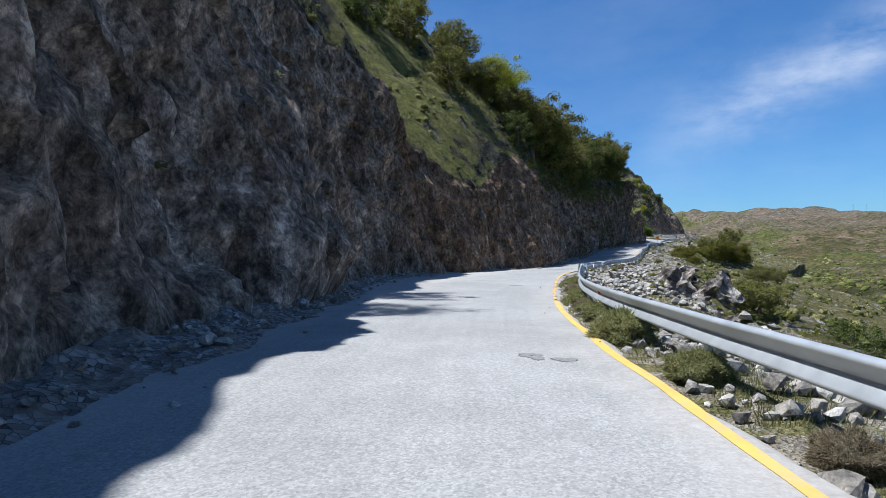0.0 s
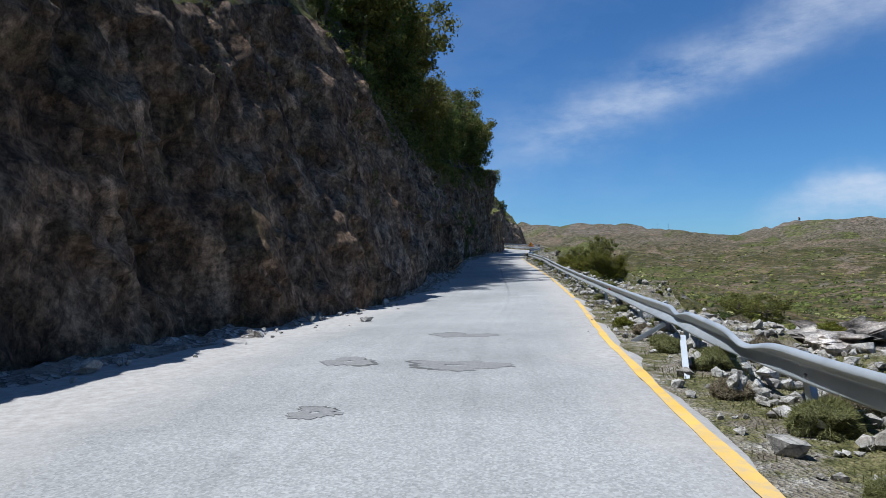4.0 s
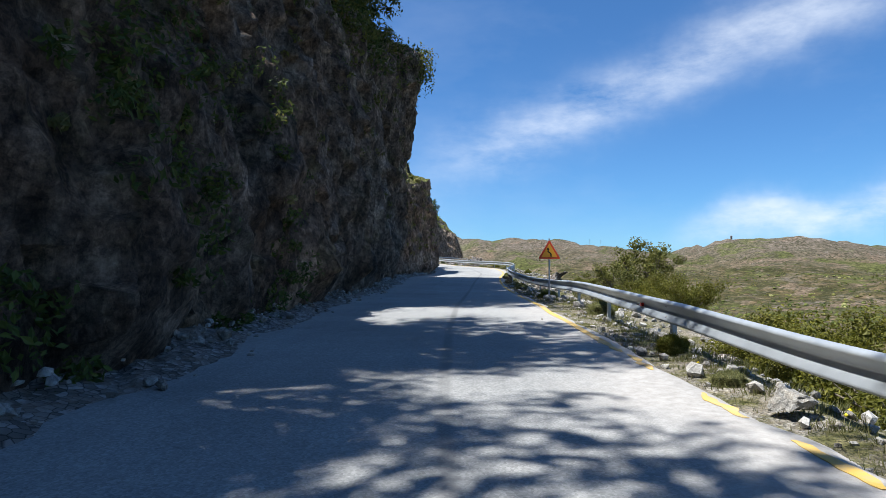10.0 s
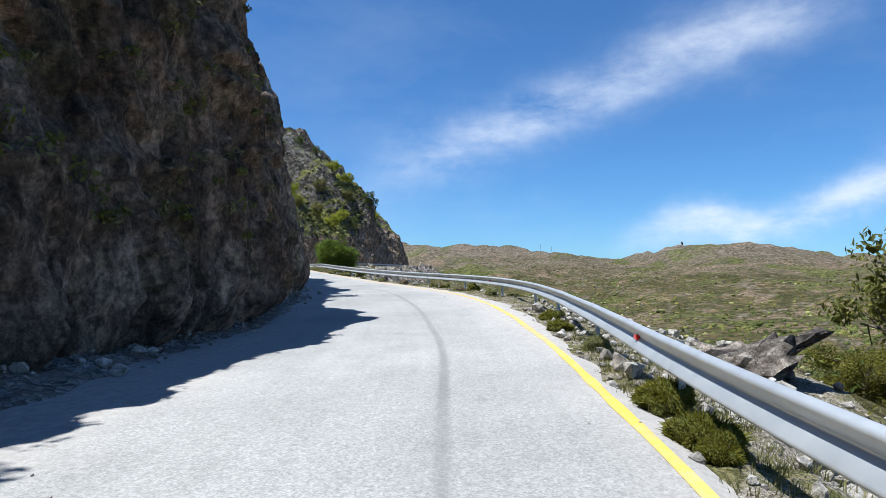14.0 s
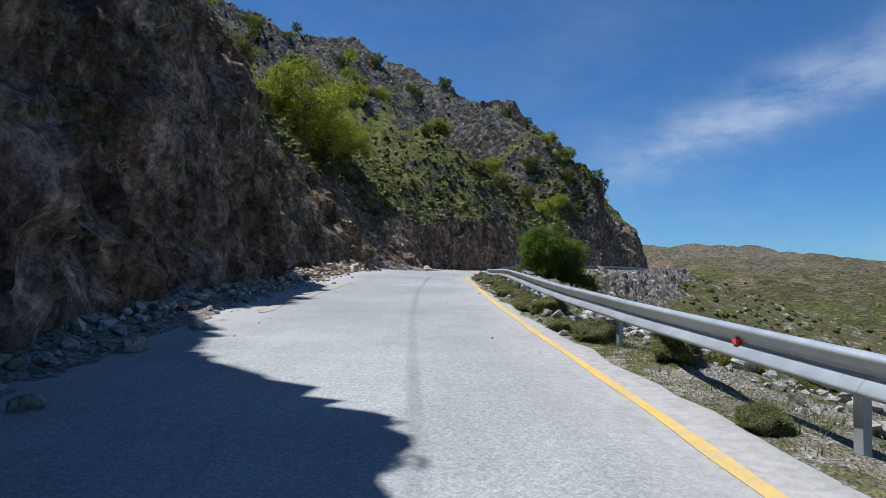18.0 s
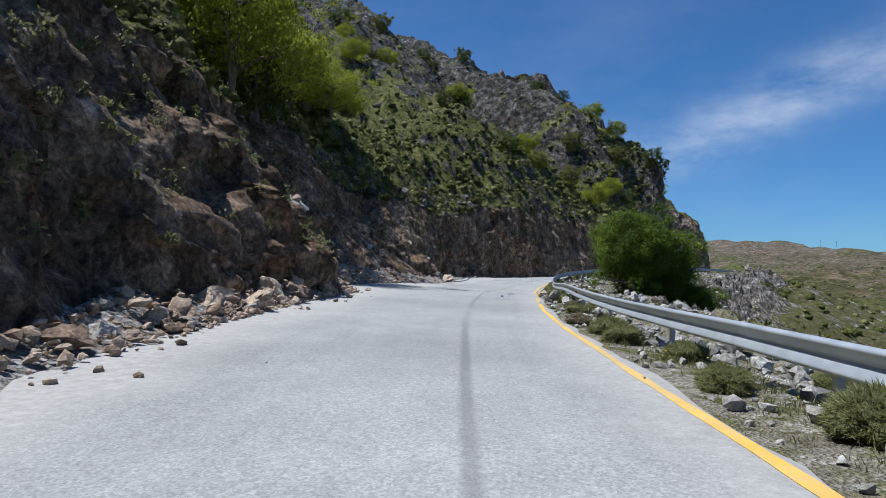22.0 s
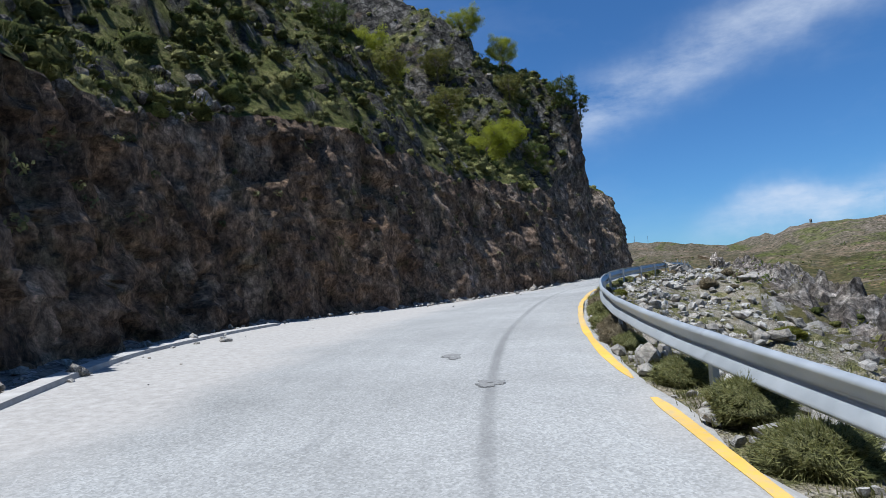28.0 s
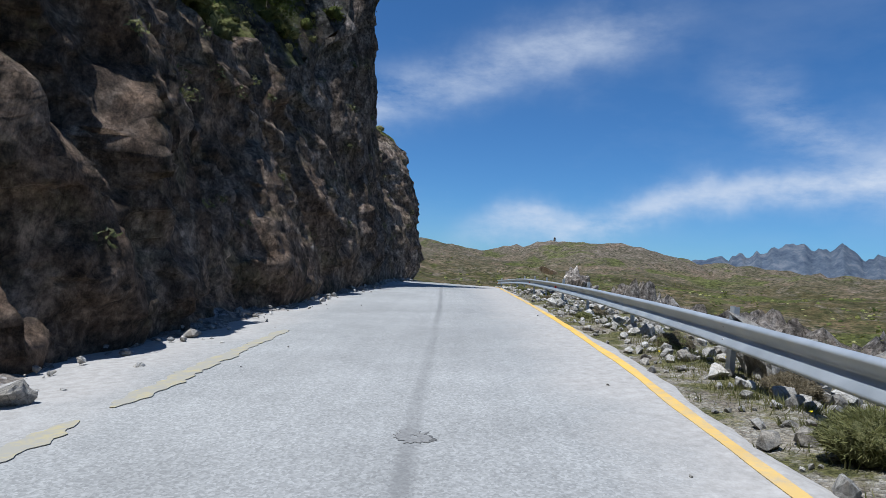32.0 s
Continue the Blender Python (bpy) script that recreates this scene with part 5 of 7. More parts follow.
def beam_mesh(s0, s1, lap):
    s = np.linspace(s0, s1, 49 if 28 < s0 < 52 else 13)
    base = eased(s, RAIL_LINE)
    dip, lean = eased(s, RAIL_DIP, 1), np.radians(eased(s, RAIL_DIP, 2))
    dents = 0.012 * value_noise(np.stack([s * 0.8, 0 * s, 0 * s], 1), 401)
    shape = np.array(W_SHAPE)
    crush = sum(much * np.exp(-(((s - at) / half) ** 2)) for at, half, much in RAIL_PINCH)
    d = shape[:, 0][None] * (1 + 0.5 * crush[:, None]) + lap
    z = (shape[:, 1][None] - 0.155) * (1 - crush[:, None])
    dip = dip - 0.04 * crush
    lean = lean - 0.4 * crush
    back = d - 0.004
    grids = []
    for depth in (d, back):
        lat = base[:, None] - (depth * np.cos(lean)[:, None] - z * np.sin(lean)[:, None]) + dents[:, None]
        up = 0.445 + dip[:, None] + z * np.cos(lean)[:, None] + depth * np.sin(lean)[:, None]
        grids.append(place(np.repeat(s[:, None], len(shape), 1), lat, up).reshape(-1, 3))
    f = grid_faces(len(s), len(shape))
    n = len(grids[0])
    c = len(shape)
    rim = [(i * c, (i + 1) * c, (i + 1) * c + n, i * c + n) for i in range(len(s) - 1)]
    rim += [((i + 1) * c - 1, (i + 1) * c - 1 + n, (i + 2) * c - 1 + n, (i + 2) * c - 1) for i in range(len(s) - 1)]
    return mesh_of("beam", np.concatenate(grids), np.concatenate([f, f[:, ::-1] + n, np.array(rim)]), STEEL, True)


def channel_mesh(height):
    """A C-section post, open away from the traffic, with its foot in the ground."""
    bm = bmesh.new()
    out = [(-0.05, 0.0), (0.05, 0.0), (0.05, 0.06), (0.044, 0.06), (0.044, 0.006), (-0.044, 0.006), (-0.044, 0.06), (-0.05, 0.06)]
    low = [bm.verts.new((x, y, -0.7)) for x, y in out]
    top = [bm.verts.new((x, y, height)) for x, y in out]
    for i in range(8):
        j = (i + 1) % 8
        bm.faces.new((low[i], low[j], top[j], top[i]))
    bm.faces.new(top)
    bm.faces.new(low[::-1])
    me = bpy.data.meshes.new("post")
    bm.to_mesh(me)
    bm.free()
    me.materials.append(STEEL)
    return me


def bolt_mesh():
    bm = bmesh.new()
    bmesh.ops.create_uvsphere(bm, u_segments=8, v_segments=5, radius=0.017)
    me = bpy.data.meshes.new("bolt")
    bm.to_mesh(me)
    bm.free()
    me.materials.append(BOLT)
    return me


def reflector_mesh():
    bm = bmesh.new()
    bmesh.ops.create_cube(bm, size=1.0, matrix=Matrix.Diagonal((0.05, 0.09, 0.06, 1)))
    bmesh.ops.bevel(bm, geom=bm.edges[:], offset=0.008, segments=2, affect="EDGES")
    me = bpy.data.meshes.new("reflector")
    bm.to_mesh(me)
    bm.free()
    me.materials.append(RED)
    return me


POSTS = {"plain": channel_mesh(0.58), "tall": channel_mesh(0.74)}
BOLT_MESH, REFLECTOR_MESH = bolt_mesh(), reflector_mesh()
rng = np.random.default_rng(5)


def guard_rail(s0, s1, label):
    rail = tagged(new("guard_rail"), label, "guard rail")
    s = s0
    n = 0
    while s < s1 - 0.5:
        e = min(s + POST_GAP, s1)
        part("beam", beam_mesh(s - 0.12, e + 0.12, 0.004 if n % 2 else 0.0), STEEL, rail)
        lat = float(eased(s, RAIL_LINE))
        dip, lean = float(eased(s, RAIL_DIP, 1)), float(eased(s, RAIL_DIP, 2))
        post = new("post", POSTS["tall" if 288 < s < 312 or (s > 262 and rng.random() < 0.12) else "plain"])
        post.parent = rail
        post.matrix_basis = Matrix.Translation(spot(s, lat + 0.015, dip)) @ pose(0, 0, 0, 0, lean * 1.2 + rng.normal() * 2.0, math.degrees(heading(s)) - 90 + rng.normal() * 3).copy()
        for z in (0.37, 0.52):
            b = new("bolt", BOLT_MESH)
            b.parent = post
            b.matrix_basis = post.matrix_basis.inverted() @ Matrix.Translation(spot(s, lat - 0.045, z + dip))
        if n % 4 == 1:
            r = new("reflector", REFLECTOR_MESH)
            r.parent = rail
            r.matrix_basis = Matrix.Translation(spot(s + 1.4, float(eased(s + 1.4, RAIL_LINE)) - 0.03, 0.445)) @ pose(0, 0, 0, 0, 0, math.degrees(heading(s)))
            tagged(r, "red reflector")
        s, n = e, n + 1
    return rail


guard_rail(-11.6, 34.0, "galvanised steel guard rail on posts along the yellow line")
guard_rail(34.0, 60.0, "bent and sagging galvanised guard rail above a rubble bank")
guard_rail(60.0, 108.0, "galvanised steel guard rail on posts beside loose stones")
guard_rail(108.0, 162.0, "dented galvanised guard rail on posts past the warning sign")
guard_rail(162.0, 300.0, "long galvanised steel guard rail on posts above the valley")
guard_rail(300.0, 324.0, "galvanised guard rail end section near the bend")

# broken posts and a torn rail end lying in the rubble
for s, lat, up, tilt, lean, turn in ((36.4, 2.12, 0.0, 4, 6, 20), (45.0, 2.45, -0.05, 0, 48, 60), (41.2, 2.4, -0.08, 52, 12, 15), (31.6, 2.3, -0.10, 12, 34, 0), (48.6, 2.55, -0.1, 60, 0, 70)):
    ob = new("loose_post", POSTS["plain"])
    ob.matrix_basis = Matrix.Translation(spot(s, lat, up)) @ pose(0, 0, 0, tilt, lean, turn)
    tagged(ob, "bent galvanised steel post leaning in the rubble", "post", "bent posts")

# ---- the warning sign ----
def warning_sign(s, lat):
    sign = tagged(new("warning_sign"), "triangular amber warning sign with red border and double bend arrow", "road sign")
    sign.matrix_basis = Matrix.Translation(spot(s, lat, 0.0)) @ pose(0, 0, 0, 0, 0, math.degrees(heading(s)) - 3)
    bm = bmesh.new()
    bmesh.ops.create_cone(bm, cap_ends=True, segments=14, radius1=0.03, radius2=0.03, depth=2.55, matrix=Matrix.Translation((0, 0.03, 0.78)))
    part("pole", bm, STEEL, sign, "grey steel pole")
    bm = bmesh.new()
    bmesh.ops.create_cube(bm, size=1.0, matrix=Matrix.Translation((0, 0.03, -0.02)) @ Matrix.Diagonal((0.42, 0.42, 0.18, 1)))
    bmesh.ops.bevel(bm, geom=bm.edges[:], offset=0.03, segments=2, affect="EDGES")
    part("footing", bm, CONCRETE, sign, "pale concrete footing")

    def triangle(side, y, thick, corner):
        bm = bmesh.new()
        r = side / math.sqrt(3)
        ring = []
        for k in range(3):
            t = math.pi / 2 + k * 2 * math.pi / 3
            cx, cz = (r - 2 * corner) * math.cos(t), (r - 2 * corner) * math.sin(t)
            for j in range(6):
                a = t - math.pi / 3 + j * 2 * math.pi / 15
                ring.append((cx + corner * math.cos(a), cz + corner * math.sin(a)))
        front = [bm.verts.new((x, y, z + 1.56)) for x, z in ring]
        rear = [bm.verts.new((x, y + thick, z + 1.56)) for x, z in ring]
        bm.faces.new(front)
        bm.faces.new(rear[::-1])
        for i in range(len(ring)):
            j = (i + 1) % len(ring)
            bm.faces.new((front[i], rear[i], rear[j], front[j]))
        bmesh.ops.recalc_face_normals(bm, faces=bm.faces)
        return bm

    plate = part("plate", triangle(0.78, -0.012, 0.012, 0.035), SIGN_RED, sign, "red bordered triangular plate")
    part("face", triangle(0.56, -0.016, 0.004, 0.012), SIGN_AMBER, plate, "amber face")
    bm = bmesh.new()

    def bar(x0, z0, x1, z1, w):
        d = Vector((x1 - x0, 0, z1 - z0))
        n = Vector((-d.z, 0, d.x)).normalized() * w / 2
        c = [(x0 + n.x, z0 + n.z), (x0 - n.x, z0 - n.z), (x1 - n.x, z1 - n.z), (x1 + n.x, z1 + n.z)]
        bm.faces.new([bm.verts.new((x, -0.0185, z + 1.56)) for x, z in c])

    for b in ((0.055, -0.145, 0.055, -0.035, 0.045), (0.062, -0.040, -0.052, 0.030, 0.045), (-0.045, 0.018, -0.045, 0.115, 0.045)):
        bar(*b)
    bm.faces.new([bm.verts.new((x, -0.0185, z + 1.56)) for x, z in ((-0.095, 0.105), (0.005, 0.105), (-0.045, 0.185))])
    bmesh.ops.solidify(bm, geom=bm.faces[:], thickness=0.0015)
    part("arrow", bm, SIGN_BLACK, plate, "black double bend arrow")
    return sign


warning_sign(126.2, 2.95)

# ---- trees ----
def tree_model(name, label, height, width, leaf, seed, clumps=60, per=70, size=0.13, low=0.35, lean=0.0, ball=0.0):
    """A tapered trunk with limbs and a crown of many small leaves in uneven clumps."""
    rng = np.random.default_rng(seed)
    tree = tagged(new(name), label, "tree")
    pieces, tips = [], []
    top = Vector((lean * height + rng.normal() * 0.2, rng.normal() * 0.2, height * 0.62))
    trunk = [Vector((0, 0, -0.5)), Vector((rng.normal() * 0.05, rng.normal() * 0.05, 0.1 * height))]
    for f in (0.4, 0.7, 1.0):
        trunk.append(top * f + Vector((rng.normal(), rng.normal(), 0)) * 0.04 * height * (1 - f))
    r0 = 0.030 * height + 0.03
    pieces.append(tube(trunk, [r0 * 1.25, r0, r0 * 0.8, r0 * 0.6, r0 * 0.35], 8))
    for i in range(11):
        f = rng.uniform(0.30, 1.0)
        root = top * f
        t = i * 2.4 + rng.normal() * 0.4
        out = Vector((math.cos(t), math.sin(t), 0)) * width * rng.uniform(0.26, 0.46)
        end = root + out + Vector((0, 0, height * rng.uniform(0.05, 0.32)))
        midp = root + out * 0.5 + Vector((0, 0, height * rng.uniform(0.0, 0.08)))
        pieces.append(tube([root, midp, end], [r0 * 0.42, r0 * 0.28, r0 * 0.10], 6))
        tips += [end, midp + (end - midp) * 0.4]
        for _ in range(3):
            tw = end + Vector(np.clip(rng.normal(size=3), -1.2, 1.2).tolist()) * 0.08 * width
            pieces.append(tube([midp + (end - midp) * rng.uniform(0.3, 0.9), tw], [r0 * 0.13, r0 * 0.05], 5))
            tips.append(tw)
    v, f = joined(pieces)
    part("trunk", mesh_of("trunk", v, f, BARK, True), BARK, tree)
    centres, spread = [], []
    for _ in range(clumps):
        t = tips[int(rng.integers(len(tips)))]
        c = np.array(t) + np.clip(rng.normal(size=3), -1.3, 1.3) * np.array((0.07 * width, 0.07 * width, 0.06 * height))
        if low < 0.16 and rng.random() < 0.38:
            t = rng.uniform(0, 6.28)
            c = np.array((math.cos(t), math.sin(t), 0)) * width * rng.uniform(0.12, 0.42)
            c[2] = height * rng.uniform(low, 0.45)
        if rng.random() < ball:
            q = rng.normal(size=3)
            q = q / np.linalg.norm(q) * rng.uniform(0.72, 1.0)
            c = q * np.array((0.38 * width, 0.38 * width, 0.34 * height)) + np.array((lean * height * 0.6, 0, 0.60 * height))
        c[2] = max(c[2], low * height)
        centres.append(c)
        spread.append(rng.uniform(0.07, 0.15) * width)
    v, f = leaves(centres, spread, per, size, rng, 0.35)
    f = np.concatenate([f[:, [0, 1, 2]], f[:, [0, 2, 3]]]).reshape(2, -1, 3).transpose(1, 0, 2).reshape(-1, 3)
    heart_v, heart_f = stone_arrays(rng, 1, 0.8)
    if leaf in (LEAF_YELLOW, LEAF_BRIGHT):
        heart_v = heart_v * 0.6
    hv = np.concatenate([heart_v * s * 0.7 + rng.normal(size=heart_v.shape) * s * 0.04 + c for c, s in zip(centres, spread)])
    hf = np.concatenate([heart_f + len(v) + n * len(heart_v) for n in range(len(centres))])
    part("crown", mesh_of("crown", np.concatenate([v, hv]), np.concatenate([f, hf]), leaf), leaf, tree)
    return tree


TREES = {
    "fresh": tree_model("tree", "broad fresh-green tree on the rocky slope", 4.6, 5.2, LEAF_BRIGHT, 601, 150, 120, 0.060, 0.2, 0.0, 0.6),
    "dark": tree_model("tree", "dense dark-green evergreen oak on the hillside", 4.2, 4.4, LEAF_DARK, 602, 100, 70, 0.078, 0.05, 0.0, 0.4),
    "olive": tree_model("tree", "olive-green oak clinging to the cliff edge", 4.4, 4.2, LEAF_OLIVE, 603, 100, 70, 0.078, 0.06, 0.0, 0.4),
    "yellow": tree_model("tree", "yellow-green shrubby tree below the road", 4.0, 4.2, LEAF_YELLOW, 604, 210, 130, 0.052, 0.06),
    "round": tree_model("tree", "round dense green tree beyond the guard rail", 4.4, 4.8, LEAF_ROUND, 606, 260, 220, 0.044, 0.12, 0.0, 0.85),
    "sparse": tree_model("tree", "thin leaning tree with a sparse green crown", 3.6, 2.6, LEAF_YELLOW, 605, 46, 60, 0.075, 0.55, 0.22),
}
used = set()


def plant(kind, at, scale, turn, label="", tall=1.0, group="trees on the slope"):
    m = Matrix.Translation(at) @ pose(0, 0, 0, 0, 0, turn)
    if kind not in used:
        used.add(kind)
        ob = TREES[kind]
        ob.matrix_basis = m
    else:
        ob = copy_thing(TREES[kind], m)
    ob.scale = (scale, scale, scale * tall)
    return tagged(ob, label, group=group)


rng = np.random.default_rng(9)
kinds = ["olive", "dark", "olive", "fresh", "dark"]
# the wooded edge over the first cliffs
for i, s in enumerate(np.arange(57, 134, 3.0)):
    for row, base in enumerate((1.2, 5.2)):
        if row and i % 3:
            continue
        lat = -float(eased(s, WALL_TOP)) - base - rng.uniform(-0.6, 1.4)
        if (s < 64 and row == 0) or 113.0 < s < 119.5:
            continue
        kind = kinds[int(rng.integers(5))] if row else kinds[int(rng.integers(3))]
        plant(kind, on_hill(s + rng.uniform(-1, 1), lat) - Vector((0, 0, 0.3)), rng.uniform(0.75, 1.25), rng.uniform(0, 360))
for s, lat, kind, sc in ((69, -11.6, "fresh", 1.35), (66, -15, "olive", 1.4), (62, -19, "olive", 1.3), (55, -20, "dark", 1.2), (48, -24, "olive", 1.1), (58, -25, "dark", 1.2), (70, -22, "fresh", 1.1), (80, -20, "dark", 1.3), (17.5, -9.6, "olive", 0.85), (13.5, -11, "dark", 0.9)):
    plant(kind, on_hill(s, lat) - Vector((0, 0, 0.3)), sc, rng.uniform(0, 360))
for i, s in enumerate(np.r_[np.arange(73, 93, 2.6), 96.5, 102.0, 104.6, 111.4, 120.5, 122.6, np.arange(125, 137, 2.6)]):
    plant(("olive", "dark", "olive")[i % 3], on_hill(float(s), -float(eased(s, WALL_TOP)) - float(rng.uniform(0.1, 1.2))) - Vector((0, 0, 0.3)), float(rng.uniform(1.6, 1.8) if s < 81 else rng.uniform(1.2, 1.4) if s < 94 else rng.uniform(1.4, 1.8) if not 94 < s < 103 else 1.25), float(rng.uniform(0, 360)), tall=1.1)
plant("fresh", on_hill(229.2, -9.0) - Vector((0, 0, 0.3)), 1.55, 40, "tall fresh-green tree leaning over the rockfall", 1.35)
plant("sparse", on_hill(166.5, -7.6) - Vector((0, 0, 0.2)), 1.3, 120, "thin leaning tree alone on the cliff top")
# the gully with fresh green trees, and the trees over the hill beyond it
for s, lat, kind, sc in ((236, -13.5, "fresh", 1.3), (240.5, -14.5, "fresh", 1.25), (231.5, -13.5, "fresh", 1.15), (245, -16.5, "fresh", 1.1), (228, -14.5, "fresh", 0.8), (245, -19, "olive", 1.0), (220, -15, "olive", 0.9), (232, -19, "olive", 1.3), (231.5, -9.6, "dark", 1.0), (243, -13, "fresh", 1.0), (213, -14, "fresh", 0.8),
                         (291, -21, "fresh", 0.95), (284, -27, "dark", 0.8), (276, -22, "fresh", 0.7), (301, -14, "fresh", 0.8), (303, -11, "fresh", 0.7), (296, -15, "olive", 0.8), (308, -16, "fresh", 0.7), (266, -30, "fresh", 0.8), (258, -34, "dark", 0.9), (272, -40, "dark", 0.8), (285, -44, "olive", 0.9), (296, -42, "dark", 0.8), (306, -36, "olive", 0.8), (314, -30, "dark", 0.7), (262, -48, "dark", 0.9), (250, -44, "olive", 0.9), (315, -9, "dark", 0.6), (303, -5.6, "dark", 0.8), (307.5, -5.4, "dark", 0.6), (298, -7.2, "dark", 0.55), (291, -9.5, "fresh", 0.85), (295.5, -9, "fresh", 0.75), (286, -11, "olive", 0.8), (279, -12, "olive", 0.7), (283, -16, "fresh", 0.8), (300, -9.5, "olive", 0.7), (274, -13, "dark", 0.6), (311, -7, "fresh", 0.5), (288, -12, "fresh", 0.5), (281, -13, "fresh", 0.5), (312, -46, "dark", 0.8), (320, -42, "dark", 0.7)):
    plant(kind, on_hill(s, lat) - Vector((0, 0, 0.25)), sc, rng.uniform(0, 360))
for _ in range(46):
    s = float(rng.uniform(228, 322))
    i = int(np.clip(round((s - hs[0]) / HS), 0, len(hs) - 1))
    at = Vector(HILLGRID[i, int(rng.integers(40, 84))].tolist())
    plant(("dark", "olive", "dark", "fresh")[int(rng.integers(4))], at - Vector((0, 0, 0.3)), float(rng.uniform(0.4, 0.75)), float(rng.uniform(0, 360)), "small tree rooted among the upper crags")
# small dark pines leaning out over the last cliff
for s, v, sc in ((303.6, 0.97, 0.42), (304.4, 0.86, 0.34), (305.2, 0.74, 0.26)):
    plant("dark", on_wall(s, v) + Vector((0.3, -0.2, -0.2)), sc, rng.uniform(0, 360), "small dark pine clinging to the cliff edge", 1.15)
# beyond the rail
for s, off, down, kind, sc, tall, text in ((241.0, 4.6, 0.1, "round", 1.08, 1.15, "round dense green tree beyond the guard rail"), (243.4, 6.2, 0.3, "round", 1.12, 1.15, "dense dark-green tree beside the rail"), (244.6, 8.2, 0.8, "round", 0.9, 0.95, ""), (242.4, 5.0, 0.6, "dark", 0.8, 0.8, ""),
                                     (114, 4.4, 0.2, "yellow", 0.95, 1.0, "yellow-green tree growing up the bank behind the rail"), (119, 4.8, 0.2, "yellow", 0.9, 0.9, ""), (110.5, 6.5, 0.3, "yellow", 0.8, 1.0, ""), (159.5, 11.4, 0.2, "olive", 1.35, 1.25, "spreading yellow-green tree below the rail"), (151.0, 10.5, 0.2, "yellow", 1.15, 1.2, "yellow-green tree growing below the rail"), (153.5, 13.0, 0.3, "yellow", 1.2, 1.15, ""), (147.5, 9.0, 0.3, "yellow", 1.0, 1.1, ""), (156.5, 14.0, 0.3, "yellow", 1.1, 1.1, ""), (144.0, 8.0, 0.3, "yellow", 0.9, 1.1, ""), (141, 6.0, 0.2, "yellow", 0.75, 0.9, ""), (137, 6.5, 0.2, "yellow", 0.65, 0.9, ""), (156, 6.0, 0.2, "yellow", 0.5, 0.8, ""), (152.5, 7.5, 0.3, "olive", 0.9, 1.0, ""),
                                     (27, 6.0, 0.2, "olive", 0.55, 0.8, ""), (31, 7.5, 0.2, "olive", 0.55, 0.8, ""), (22, 8.5, 0.2, "dark", 0.5, 0.9, ""), (76, 12, 0.2, "olive", 0.7, 0.8, ""), (84, 13, 0.2, "olive", 0.7, 0.8, ""), (90, 15, 0.2, "olive", 0.7, 0.8, ""), (262, 9, 0.2, "olive", 0.5, 0.7, ""), (214, 9, 0.2, "dark", 0.5, 0.8, ""), (205, 10, 0.2, "olive", 0.5, 0.8, "")):
    plant(kind, on_bank(s, off) - Vector((0, 0, down)), sc, rng.uniform(0, 360), text, tall, "trees below the road")

# ---- shrubs ----
def shrub_model(label, seed, leaf, per, size, body_kind):
    rng = np.random.default_rng(seed)
    bush = tagged(new("shrub"), label, "shrub", "verge shrubs")
    c = rng.normal(size=(26, 3))
    c /= np.linalg.norm(c, axis=1)[:, None]
    c = c * rng.uniform(0.2, 0.42, (26, 1))
    c[:, 2] = np.abs(c[:, 2]) * 0.9 + 0.06
    twigs = [tube([(0, 0, -0.08), tuple(0.6 * p + np.array((0, 0, 0.02))), tuple(p)], [0.012, 0.008, 0.004], 4) for p in c[:12]]
    v, f = joined(twigs)
    part("stem", mesh_of("stem", v, f, BARK), BARK, bush)
    bm = bmesh.new()
    bmesh.ops.create_icosphere(bm, subdivisions=3, radius=1.0)
    d = np.array([x.co[:] for x in bm.verts])
    f = np.array([[x.index for x in g.verts] for g in bm.faces])
    bm.free()
    lump = 0.34 + 0.11 * fractal(d * 1.7 + seed, 3, 0.6, seed) + 0.05 * fractal(d * 6.0 + seed, 2, 0.6, seed + 3)
    body = d * lump[:, None] * np.array((1, 1, 0.85)) + np.array((0, 0, 0.10))
    part("cushion", mesh_of("cushion", body, f, CUSHIONS[body_kind], True), CUSHIONS[body_kind], bush)
    top = f[body[f].mean(1)[:, 2] > 0.0]
    mix = rng.dirichlet((1, 1, 1), per)
    tips = (body[top[rng.integers(len(top), size=per)]] * mix[:, :, None]).sum(1) * rng.uniform(0.92, 1.0, (per, 1))
    out = tips - np.array((0, 0, 0.05))
    out = out / np.linalg.norm(out, axis=1)[:, None] + 0.55 * rng.normal(size=tips.shape)
    wide = np.cross(out, rng.normal(size=out.shape))
    wide = wide / np.linalg.norm(wide, axis=1)[:, None] * size
    v = np.stack([tips - wide, tips + wide, tips + out * rng.uniform(0.018, 0.075, (per, 1))], 1).reshape(-1, 3)
    f = np.arange(3 * per).reshape(-1, 3)
    part("foliage", mesh_of("foliage", v, f, leaf), leaf, bush)
    return bush


SHRUBS = [shrub_model("low rounded grey-green cushion shrub on the verge", 701, CUSHION_LEAF, 5600, 0.007, 0), shrub_model("small leafy green shrub among roadside stones", 702, LEAF_YELLOW, 4200, 0.010, 1), shrub_model("dry brownish spiny shrub on the bank", 703, DRY, 5600, 0.006, 2)]
first = [True] * 3


def shrub(n, at, scale, flat=0.8):
    m = Matrix.Translation(at) @ pose(0, 0, 0, 0, 0, float(rng.uniform(0, 360)))
    if first[n]:
        first[n] = False
        ob = SHRUBS[n]
        ob.matrix_basis = m
    else:
        ob = copy_thing(SHRUBS[n], m)
    ob.scale = (scale * 0.86, scale * 0.86, scale * 0.9 * flat)
    return ob


